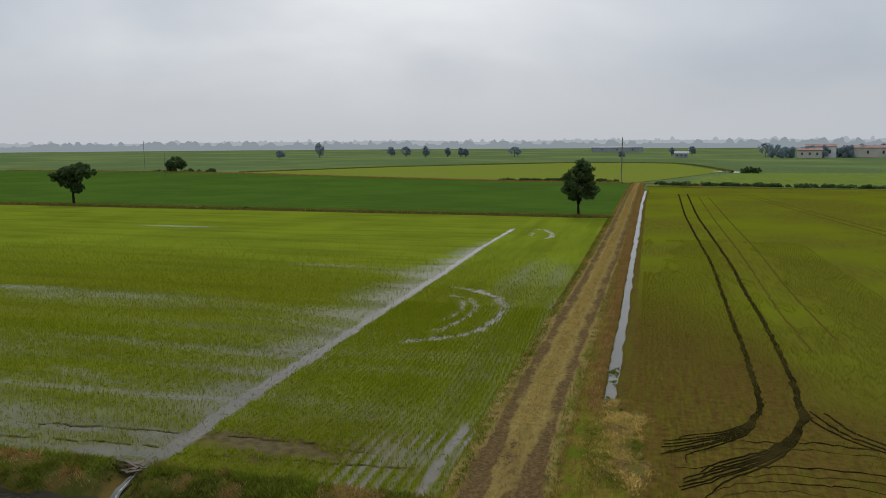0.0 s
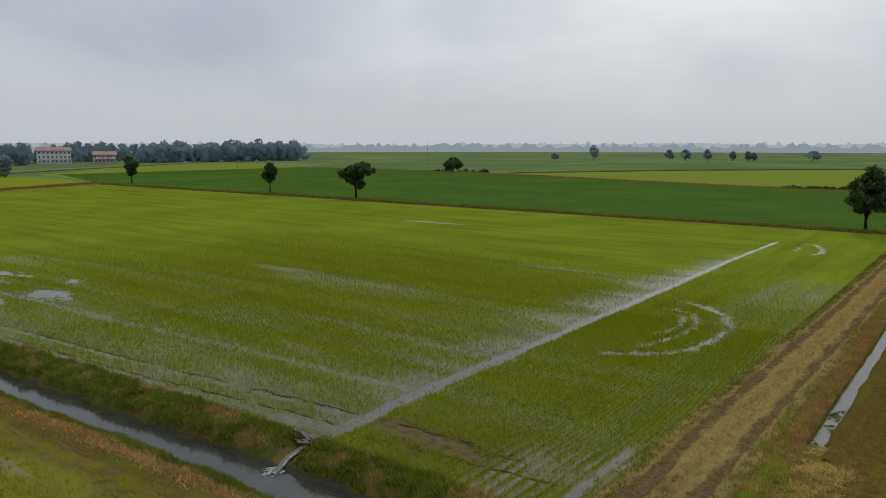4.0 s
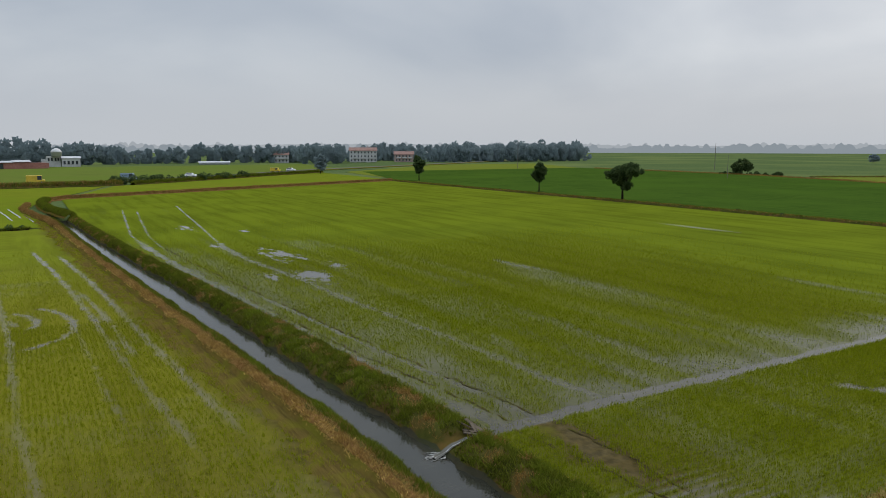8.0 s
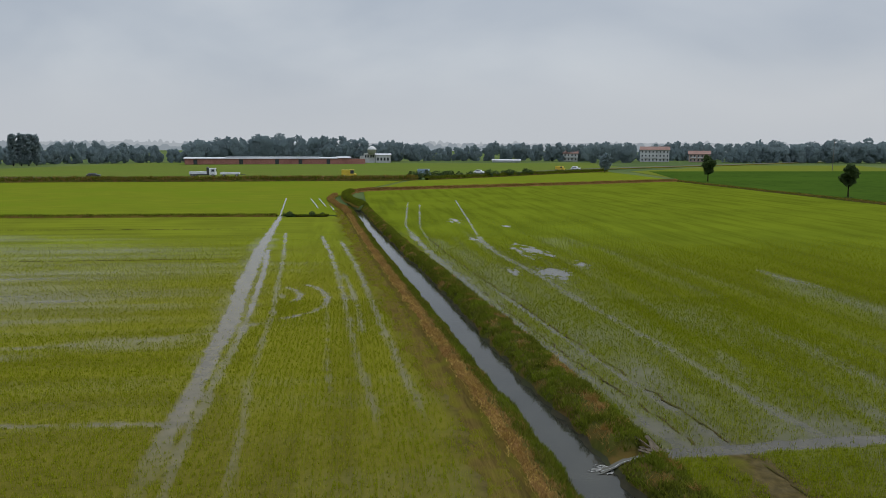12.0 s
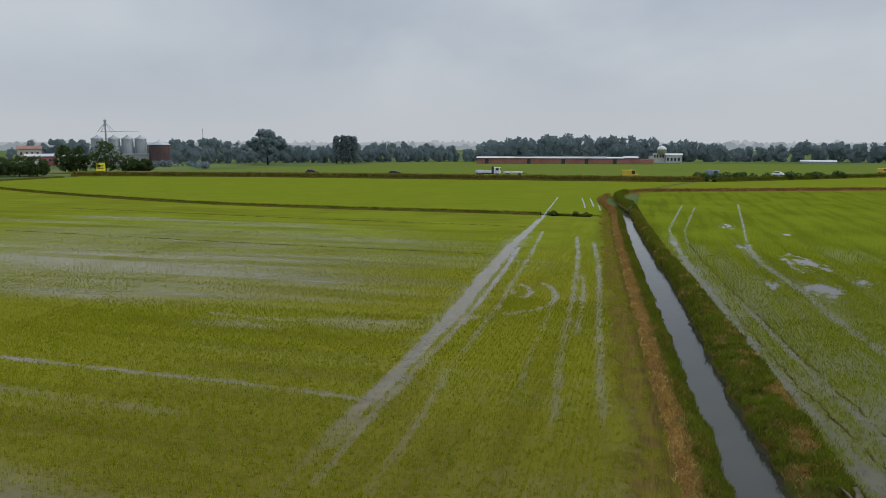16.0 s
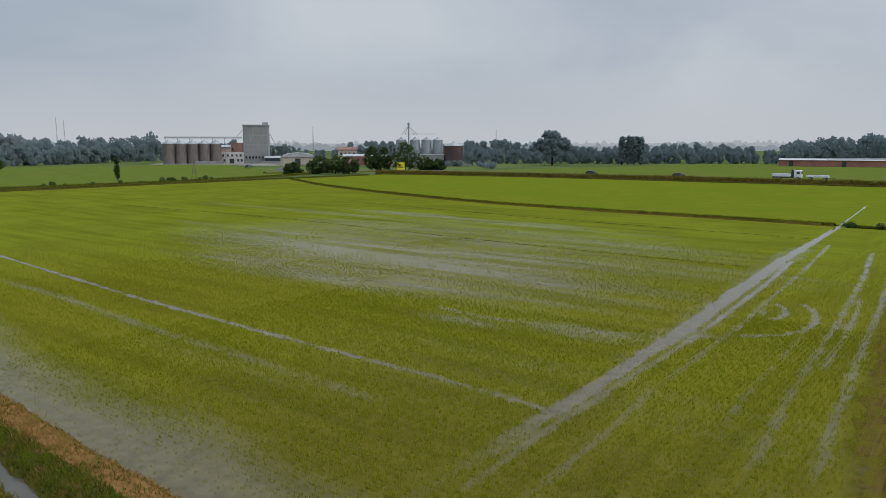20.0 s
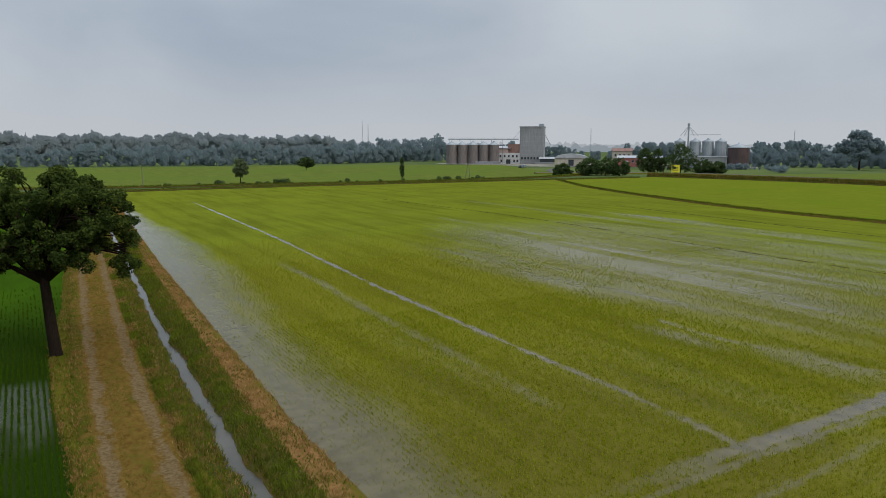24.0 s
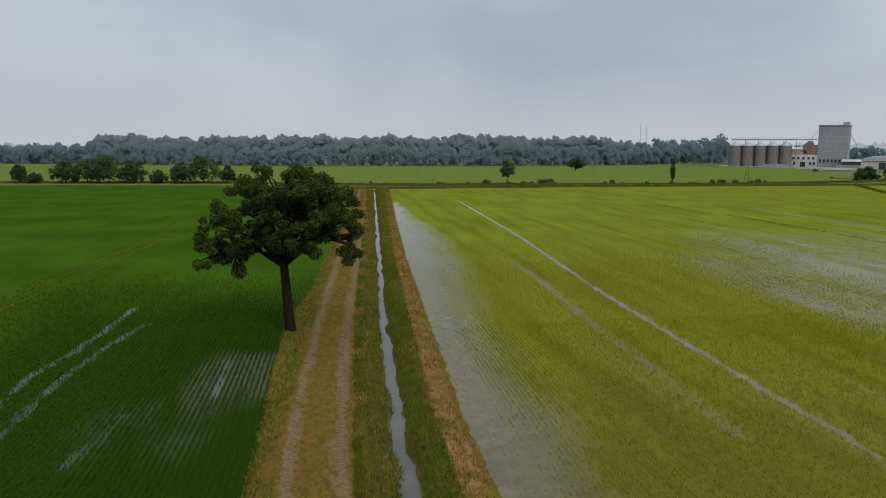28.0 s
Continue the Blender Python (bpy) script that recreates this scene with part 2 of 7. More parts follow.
def track_mat(name, dirt, rut, turf):
    n = Nodes(name)
    g, w = n.noise(4.0, 7.0, (1, 0.6, 1), 0.7), n.noise(0.7, 4.0, (1.6, 0.5, 1))
    jag = n.math("ADD", n.math("MULTIPLY", n.math("SUBTRACT", g, 0.5), 1.5), n.math("MULTIPLY", n.math("SUBTRACT", w, 0.5), 1.5))
    turf_c = n.mix(n.span(n.noise(1.1, 4.0), 0.42, 0.6), n.ramp(g, *turf), tuple(0.8 * x for x in dirt[1]))
    col = n.mix(n.span(n.math("ADD", n.attr("turf"), jag), 0.30, 0.80), n.ramp(g, *dirt), turf_c)
    col = n.mix(n.span(n.math("ADD", n.attr("rut"), jag), 0.38, 0.72), col, n.ramp(n.noise(7.0, 6.0), *rut))
    n.bump(g, 0.9, 0.07)
    return n.done(col, 0.95, 0.0)


M_ROADN = track_mat("damp_track", ((0.104, 0.074, 0.022), (0.185, 0.138, 0.046)), ((0.050, 0.033, 0.014), (0.100, 0.066, 0.028)), ((0.050, 0.058, 0.009), (0.100, 0.094, 0.014)))
M_ROADS = track_mat("dry_track", ((0.082, 0.048, 0.011), (0.142, 0.088, 0.021)), ((0.092, 0.062, 0.028), (0.156, 0.110, 0.054)), ((0.040, 0.048, 0.006), (0.077, 0.074, 0.009)))
M_VERGE = earth("verge_turf", (0.074, 0.069, 0.009), (0.116, 0.089, 0.014), (0.060, 0.077, 0.006), 3.0, 0.45)
M_BANK = earth("bank_turf", (0.034, 0.038, 0.008), (0.066, 0.066, 0.014), (0.090, 0.058, 0.018), 3.0, 0.9)
M_STRAW = earth("dry_bank", (0.120, 0.060, 0.019), (0.228, 0.128, 0.050), (0.110, 0.072, 0.018), 5.0, 0.8)
M_STRAWFLOOR = earth("soil_under_straw", (0.052, 0.036, 0.011), (0.124, 0.082, 0.028), (0.070, 0.062, 0.012), 4.0, 1.0)
M_SOIL = earth("bare_bank_soil", (0.081, 0.053, 0.014), (0.123, 0.085, 0.021), (0.098, 0.089, 0.012), 4.0, 0.4)
M_BED = earth("canal_bed", (0.030, 0.028, 0.018), (0.050, 0.045, 0.028), (0.040, 0.042, 0.022), 2.0, 0.3)
M_ROAD = earth("road_asphalt", (0.090, 0.088, 0.082), (0.125, 0.120, 0.110), (0.105, 0.100, 0.092), 3.0, 0.1, None, 0.9, 0.3, 0.01)
M_APRON = earth("gravel_yard", (0.200, 0.185, 0.155), (0.270, 0.250, 0.210), (0.150, 0.150, 0.095), 1.0, 0.05)
M_WATER = water("canal_water", (0.024, 0.024, 0.018), 2.6, 0.30, 0.05)
M_DITCH = water("ditch_water", (0.050, 0.047, 0.035), 5.0, 0.05, 0.03)
M_RICE_N = foliage("rice_blades", (0.146, 0.172, 0.006), (0.226, 0.254, 0.012), (0.178, 0.210, 0.006), 0.12)
M_RICE_S = foliage("bright_rice_blades", (0.176, 0.190, 0.008), (0.258, 0.276, 0.016), (0.208, 0.234, 0.008), 0.12)
M_RICE_E = foliage("thin_rice_blades", (0.100, 0.104, 0.005), (0.150, 0.152, 0.007), (0.124, 0.134, 0.005), 0.12)
M_RICE_D = foliage("deep_rice_blades", (0.036, 0.078, 0.004), (0.055, 0.105, 0.006), (0.045, 0.092, 0.004), 0.08)
M_GRASS = foliage("grass_blades", (0.054, 0.068, 0.008), (0.144, 0.154, 0.018), (0.116, 0.148, 0.012), 0.6)
M_HAY = foliage("straw_blades", (0.158, 0.084, 0.024), (0.384, 0.244, 0.090), (0.212, 0.126, 0.033), 0.9)
M_PALEHAY = foliage("bleached_straw", (0.240, 0.150, 0.034), (0.660, 0.475, 0.150), (0.340, 0.240, 0.055), 1.4)
M_LEAF = foliage("oak_leaves", (0.016, 0.028, 0.009), (0.100, 0.134, 0.026), (0.036, 0.058, 0.014), 1.0)
M_LEAF2 = foliage("poplar_leaves", (0.036, 0.060, 0.024), (0.090, 0.124, 0.042), (0.058, 0.088, 0.034), 0.3)
M_LEAF3 = foliage("willow_leaves", (0.090, 0.120, 0.060), (0.150, 0.180, 0.090), (0.110, 0.140, 0.065), 0.5)
# pale blue-grey leaves: the haze before far trees is put into their colour
M_WOODS = foliage("hazed_woodland_leaves", (0.166, 0.216, 0.230), (0.200, 0.252, 0.262), (0.182, 0.236, 0.248), 0.05, 0.9, 0.5)
# paler again for the farthest belt, with thicker haze painted in
M_WOODS2 = foliage("far_hazed_leaves", (0.235, 0.272, 0.285), (0.262, 0.300, 0.310), (0.245, 0.284, 0.298), 0.03, 0.9, 0.5)
M_BARK = plain("bark", (0.010, 0.007, 0.005), (0.028, 0.020, 0.013), 6.0, 0.95, spec=0.05, stretch=(3, 3, 0.6), bump=0.8)
M_TIMBER = plain("grey_timber", (0.120, 0.105, 0.090), (0.180, 0.160, 0.135), 5.0, 0.9, stretch=(4, 4, 0.5))


# ---- mesh helpers ----
class Field:
    """Smooth value noise on the plan, the same for surfaces and plants."""
    def __init__(self, seed):
        self.t = np.random.RandomState(seed).rand(256, 256)

    def __call__(self, x, y):
        xi, yi = np.floor(x).astype(int), np.floor(y).astype(int)
        fx, fy = x - xi, y - yi
        fx, fy = fx * fx * (3 - 2 * fx), fy * fy * (3 - 2 * fy)
        g = lambda a, b: self.t[a % 256, b % 256]
        return (g(xi, yi) * (1 - fx) + g(xi + 1, yi) * fx) * (1 - fy) + (g(xi, yi + 1) * (1 - fx) + g(xi + 1, yi + 1) * fx) * fy


NA, NB, NC = Field(3), Field(5), Field(8)


def np_mesh(name, verts, faces, mats, smooth=False, index=None, attrs=None):
    me = bpy.data.meshes.new(name)
    v, f = np.asarray(verts, np.float32), np.asarray(faces, np.int32)
    me.vertices.add(len(v))
    me.vertices.foreach_set("co", v.ravel())
    me.loops.add(f.size)
    me.loops.foreach_set("vertex_index", f.ravel())
    me.polygons.add(len(f))
    me.polygons.foreach_set("loop_start", np.arange(len(f), dtype=np.int32) * f.shape[1])
    if smooth:
        me.polygons.foreach_set("use_smooth", np.ones(len(f), bool))
    for m in mats:
        me.materials.append(m)
    if index is not None:
        me.polygons.foreach_set("material_index", np.asarray(index, np.int32))
    for k, a in (attrs or {}).items():
        me.attributes.new(k, "FLOAT", "POINT").data.foreach_set("value", np.asarray(a, np.float32).ravel())
    me.update(calc_edges=True)
    me.validate()
    return me


def grid_faces(nu, nv):
    i = np.arange(nu * nv).reshape(nu, nv)
    return np.stack([i[:-1, :-1], i[1:, :-1], i[1:, 1:], i[:-1, 1:]], -1).reshape(-1, 4)


def path_points(pts, step):
    """A smooth line through the points, at even steps."""
    p = np.array(pts, float)
    q = np.vstack([2 * p[0] - p[1], p, 2 * p[-1] - p[-2]])
    out = []
    for k in range(1, len(q) - 2):
        n = max(2, int(np.linalg.norm(q[k + 1] - q[k]) / step))
        t = (np.arange(n) / n)[:, None]
        a, b, c, d = q[k - 1], q[k], q[k + 1], q[k + 2]
        m1, m2 = (c - a) / 2, (d - b) / 2
        lim = np.linalg.norm(c - b)
        m1, m2 = m1 * min(1, lim / (np.linalg.norm(m1) + 1e-9)), m2 * min(1, lim / (np.linalg.norm(m2) + 1e-9))
        out.append((2 * t**3 - 3 * t**2 + 1) * b + (t**3 - 2 * t**2 + t) * m1 + (3 * t**2 - 2 * t**3) * c + (t**3 - t**2) * m2)
    return np.vstack(out + [p[-1:]])


def loft(lines, wobble=0.0, rise=0.0, freq=0.8):
    """A surface across lines of equal length; its inner edges wander by wobble and its height by rise."""
    L = np.array(lines, float)
    x, y = L[..., 0].copy(), L[..., 1].copy()
    L[..., 0] += wobble * (NA(x * freq, y * freq) + NB(x * freq * 3, y * freq * 3) - 1)
    L[..., 1] += wobble * (NB(x * freq, y * freq) + NC(x * freq * 3, y * freq * 3) - 1)
    L[..., 2] += rise * (NC(x * freq, y * freq) + 0.6 * NA(x * freq * 3.1, y * freq * 3.1) - 0.8)
    return L


def ribbon_lines(pts, profile, step):
    p = path_points(pts, step)
    d = np.gradient(p, axis=0)
    d /= np.linalg.norm(d, axis=1)[:, None] + 1e-9
    side = np.stack([-d[:, 1], d[:, 0]], 1)
    return [np.column_stack([p + side * o, np.full(len(p), z)]) for o, z in profile]


def lofted(name, L, mats, label="", category="", kind="structure", smooth=True, index=None):
    nk, ns = L.shape[:2]
    me = np_mesh(name, L.reshape(-1, 3), grid_faces(nk, ns), mats, smooth, None if index is None else np.repeat(index, ns - 1))
    return tagged(new(name, me), label, category, "", kind)


def scatter(L, k0, k1, count, seed):
    """Random places on a lofted surface between two of its lines."""
    r = np.random.RandomState(seed)
    k = k0 + r.rand(count) * (k1 - k0 - 1e-6)
    s = r.rand(count) * (L.shape[1] - 1.001)
    ki, si = k.astype(int), s.astype(int)
    fk, fs = (k - ki)[:, None], (s - si)[:, None]
    return (L[ki, si] * (1 - fk) + L[ki + 1, si] * fk) * (1 - fs) + (L[ki, si + 1] * (1 - fk) + L[ki + 1, si + 1] * fk) * fs


def blades(points, height, width, each, lean, seed, spread=0.06):
    """Upright tapering blades in tufts; height is one number or one for each point."""
    r = np.random.RandomState(seed)
    p = np.repeat(points, each, axis=0)
    n = len(p)
    h = np.repeat(np.broadcast_to(height, len(points)), each) * (0.6 + 0.6 * r.rand(n))
    a, b = r.rand(n) * 2 * np.pi, r.rand(n) * 2 * np.pi
    p = p + np.column_stack([(r.rand(n) - 0.5) * 2 * spread, (r.rand(n) - 0.5) * 2 * spread, np.full(n, -0.01)])
    w = np.broadcast_to(width, len(points)).repeat(each) * (0.7 + 0.6 * r.rand(n)) / 2
    off = np.column_stack([np.cos(a) * w, np.sin(a) * w, np.zeros(n)])
    tip = p + np.column_stack([np.cos(b) * h * lean * r.rand(n), np.sin(b) * h * lean * r.rand(n), h])
    return np.stack([p - off, p + off, tip], 1).reshape(-1, 3), np.arange(3 * n).reshape(-1, 3)


def tufts(name, points, height, width, each, lean, seed, material, label, category, spread=0.06):
    v, f = blades(points, height, width, each, lean, seed, spread)
    return tagged(new(name, np_mesh(name, v, f, [material])), label, category, "", "stuff")


def ramped(a, b, lo, hi):
    return np.clip((a - lo) / (hi - lo), 0, 1)


def soft(d, inner, outer):
    """One inside, nothing beyond outer, eased between."""
    t = np.clip((outer - d) / (outer - inner), 0, 1)
    return t * t * (3 - 2 * t)


def line_x(pts):
    """x as a function of y (or the other way) through points sorted by the first number."""
    a = np.array(sorted(pts))
    return lambda s: np.interp(s, a[:, 0], a[:, 1])


# ---- the plan: north (+y) runs along the farm track, west (-x) along the canal ----
canal_n = line_x([(-134, 11.8), (-106, 13.4), (-78, 15.5), (-60, 17.15), (-48, 17.85), (-38, 18.5), (-29, 19.0), (-23.5, 19.45), (-19, 19.8), (-8, 20.15)])
crest_n = line_x([(-131, 11.5), (-106, 13.1), (-78, 15.2), (-62, 16.8), (-47, 18.0), (-37, 18.9), (-28.5, 19.5), (-18, 20.1), (-8, 20.3)])
canal_s = line_x([(-131, 10.2), (-80, 13.2), (-57, 14.9), (-39, 16.2), (-29, 16.9), (-23, 17.4), (-15, 17.8), (-8, 18.0)])
south_ditch = line_x([(-190, -14.5), (-126, -11.2), (-57, -7.7), (-26, -6.1), (-13, -5.7), (-3, -5.4), (9, -5.2)])
south_edge = line_x([(-190, -19.0), (-133, -15.4), (-100, -13.2), (-55, -10.6), (-21, -9.1), (-10, -8.6), (13, -8.4)])
west_bund = line_x([(12, -182.0), (55, -199.0), (119, -228.0)])
NORTH_BUND, SOUTH_FAR = 119.0, -190.0


def far_edge(x):
    return np.interp(x, [-210, -165, -120, -70, -10, 30, 100], [-182, -184, -187, -190, -187, -197, -205])


def sheet_axis(stops):
    out = []
    for a, b, step in stops:
        out.append(np.arange(a, b - 1e-6, step))
    return np.concatenate(out + [[stops[-1][1]]])


# one sheet of ground to the horizon, cut down under the canal and the ditches
gx = sheet_axis([(-4200, -700, 350), (-700, -200, 50), (-200, -16, 4), (-16, 4, 0.5), (4, 40, 4), (40, 200, 20), (200, 4200, 400)])
gy = sheet_axis([(-4200, -700, 350), (-700, -200, 50), (-200, 6, 4), (6, 25, 0.5), (25, 45, 4), (45, 205, 8), (205, 700, 50), (700, 4200, 350)])
GX, GY = np.meshgrid(gx, gy, indexing="ij")
cut = soft(np.maximum(np.abs(GY - 0.5 * (canal_n(GX) + canal_s(GX))) - 2.2, np.maximum(GX + 7.5, -140 - GX)), 0, 0.6)
cut = np.maximum(cut, soft(np.maximum(np.abs(GX - south_ditch(GY)) - 1.4, np.maximum(GY - 10.5, -195 - GY)), 0, 0.5))
cut = np.maximum(cut, soft(np.maximum(np.abs(GX + 1.5) - 0.9, np.maximum(GY - 195, 32.0 - GY)), 0, 0.5))
GZ = -0.14 - 1.3 * cut
ground = tagged(new("ground", np_mesh("ground", np.stack([GX, GY, GZ], -1).reshape(-1, 3), grid_faces(len(gx), len(gy)), [M_GROUND], True)),
                "flat green farmland reaching to the hazy horizon", "ground", "", "structure")


def flat_field(name, corners, z, material, label, ragged=1.0):
    """A level crop sheet with slightly ragged edges."""
    c = np.array(corners + corners[:1], float)
    pts = []
    for a, b in zip(c[:-1], c[1:]):
        n = max(2, int(np.linalg.norm(b - a) / 6))
        pts.append(a + (b - a) * (np.arange(n) / n)[:, None])
    p = np.vstack(pts)
    p += ragged * np.column_stack([NA(p[:, 0] * .1, p[:, 1] * .1) - 0.5, NB(p[:, 0] * .1, p[:, 1] * .1) - 0.5])
    bm = bmesh.new()
    bm.faces.new([bm.verts.new((x, y, z)) for x, y in p])
    me = bpy.data.meshes.new(name)
    bm.to_mesh(me)
    bm.free()
    me.materials.append(material)
    return tagged(new(name, me), label, "field", "fields", "structure")


flat_field("field_north_1", [(-5.9, 121.5), (-225, 121.5), (-320, 150), (-320, 286), (-206, 278), (-140, 258), (-46, 226), (-5.6, 222)], -0.02, M_DARK, "deep green rice field behind a low bund")
flat_field("field_north_2", [(-8, 225), (-46, 229), (-140, 261), (-170, 279), (-127, 356), (-49, 434), (11, 427), (30, 317), (-2, 232)], -0.02, M_YELLOW, "yellow-green rice field beyond the deep green one")
flat_field("field_east_2", [(2, 216), (90, 208), (260, 230), (260, 305), (32, 305), (10, 235)], -0.03, M_FAR, "green field behind a low hedge")
flat_field("field_west_1", [(-117.5, 8), (-150, 6), (-178, 9), (-236, 28), (-229, -118), (-221, -186), (-166, -186), (-119, -80)], -0.02, M_MID, "bright green rice field between bund and road")
flat_field("field_west_2", [(-186, 14), (-236, 30), (-300, 100), (-318, 128), (-244, 124), (-203, 55)], -0.02, M_MID, "narrow green rice field beside the road")
flat_field("field_west_3", [(-262, -190), (-266, 30), (-300, 78), (-372, 160), (-480, 175), (-470, -120)], -0.06, M_FAR, "pale green field across the road")
flat_field("field_west_4", [(-240, 128), (-320, 140), (-420, 250), (-420, 330), (-320, 286), (-320, 150), (-232, 126)], -0.05, M_YELLOW, "yellow-green field by the road bend")
flat_field("field_south_1", [(30, -212), (-125, -206), (-205, -222), (-250, -330), (-270, -372), (-200, -400), (40, -432), (230, -480), (230, -240)], -0.05, M_FAR, "light green field in front of the woods")


# ---- flooded fields ----
def grid_field(name, xs, ys, keep, wet, dense, z, material, label, along=lambda x, y: np.zeros_like(x), bare=lambda x, y: np.zeros_like(x)):
    X, Y = np.meshgrid(xs, ys, indexing="ij")
    f = grid_faces(len(xs), len(ys))
    w = wet(X, Y)
    Xe, Ye = keep(X, Y)
    f = f[:, ::1]
    me = np_mesh(name, np.stack([Xe, Ye, np.full_like(X, z)], -1).reshape(-1, 3), f, [material], attrs={"wet": w, "dense": dense(Xe, Ye), "bare": bare(Xe, Ye), "along": along(Xe, Ye)})
    return tagged(new(name, me), label, "field", "fields", "structure")


def band(d, half, edge, x, y, jitter=0.5, freq=0.7):
    """Wetness of a line of open water at distance d, with an uneven edge."""
    return soft(np.abs(d) + jitter * (NA(x * freq, y * freq) + NB(x * 3 * freq, y * 3 * freq) - 1), half, half + edge)


def near(pts, x, y):
    """Distance on the plan to a line through points, and how far along it (0 to 1) the nearest place lies."""
    p = np.array(pts, float)
    x, y = np.asarray(x, float), np.asarray(y, float)
    best, along = np.full(x.shape, 1e9), np.zeros(x.shape)
    run = np.concatenate([[0], np.cumsum(np.hypot(*np.diff(p, axis=0).T))])
    for (ax, ay), (bx, by), r0, r1 in zip(p[:-1], p[1:], run[:-1], run[1:]):
        t = np.clip(((x - ax) * (bx - ax) + (y - ay) * (by - ay)) / ((bx - ax) ** 2 + (by - ay) ** 2), 0, 1)
        d = np.hypot(x - ax - t * (bx - ax), y - ay - t * (by - ay))
        along = np.where(d < best, (r0 + t * (r1 - r0)) / run[-1], along)
        best = np.minimum(best, d)
    return best, along


def trail(pts, half, edge, x, y, strength, jitter=0.2, freq=0.9, ends=0.0):
    """Wetness of a wheel line or rill along points; its strength may run from one value to another, its ends may fade."""
    d, t = near(pts, x, y)
    k = strength if np.isscalar(strength) else strength[0] + (strength[1] - strength[0]) * t
    if ends:
        k = k * np.clip(np.minimum(t, 1 - t) / ends, 0, 1)
    return k * band(d, half, edge, x, y, jitter, freq) * (0.72 + 0.45 * NC(x * 0.45 + 3, y * 0.45))


chan_n = line_x([(21, -18.1), (29, -18.4), (44, -18.4), (60, -18.5), (83, -18.8), (102, -18.5)])
streak_n = line_x([(-151, 32.9), (-107, 28.7), (-82, 26.3), (-71.5, 26.0), (-62, 26.8), (-56, 27.3), (-48, 27.4), (-38, 28.1), (-32, 28.6), (-25, 28.8), (-19, 29.2)])
head_n = line_x([(-145, 22.0), (-100, 18.1), (-87, 18.1), (-68, 18.9), (-54, 19.8), (-44, 20.4), (-36, 21.0), (-30, 21.6), (-26, 22.2), (-20, 22.9)])
rut_n = line_x([(-141, 24.1), (-97, 20.0), (-80, 19.8), (-65, 20.9), (-54, 21.8), (-45, 22.6), (-36, 23.3), (-30, 23.9), (-25, 24.5), (-18.8, 25.1), (-14, 25.5), (-9, 25.2)])
edge_n = line_x([(26, -7.4), (31, -7.3), (35, -7.4), (40, -7.7), (46, -8.1), (59, -8.9), (74, -9.7), (100, -10.8)])
LOOPS_N = (([(-17.2, 58.6), (-14.8, 58.0), (-13.1, 57.0), (-11.2, 54.7), (-10.1, 52.0), (-9.9, 48.5), (-10.4, 45.1), (-11.4, 43.3), (-12.9, 42.0), (-14.6, 40.6), (-16.5, 39.4)], 0.30, 0.78),
           ([(-16.5, 55.0), (-14.7, 54.9), (-13.5, 54.4), (-12.4, 52.2), (-12.0, 49.5), (-12.3, 46.7), (-12.9, 44.4), (-14.0, 42.8)], 0.22, 0.66),
           ([(-14.9, 54.0), (-13.5, 52.8), (-13.0, 50.5), (-13.2, 48.0), (-13.8, 46.2)], 0.18, 0.56),
           ([(-16.9, 101.1), (-14.1, 100.7), (-12.5, 97.4), (-12.2, 93.5), (-12.9, 90.2)], 0.20, 0.62),
           ([(-16.2, 99.0), (-15.0, 97.0), (-14.9, 93.0)], 0.2, 0.5))


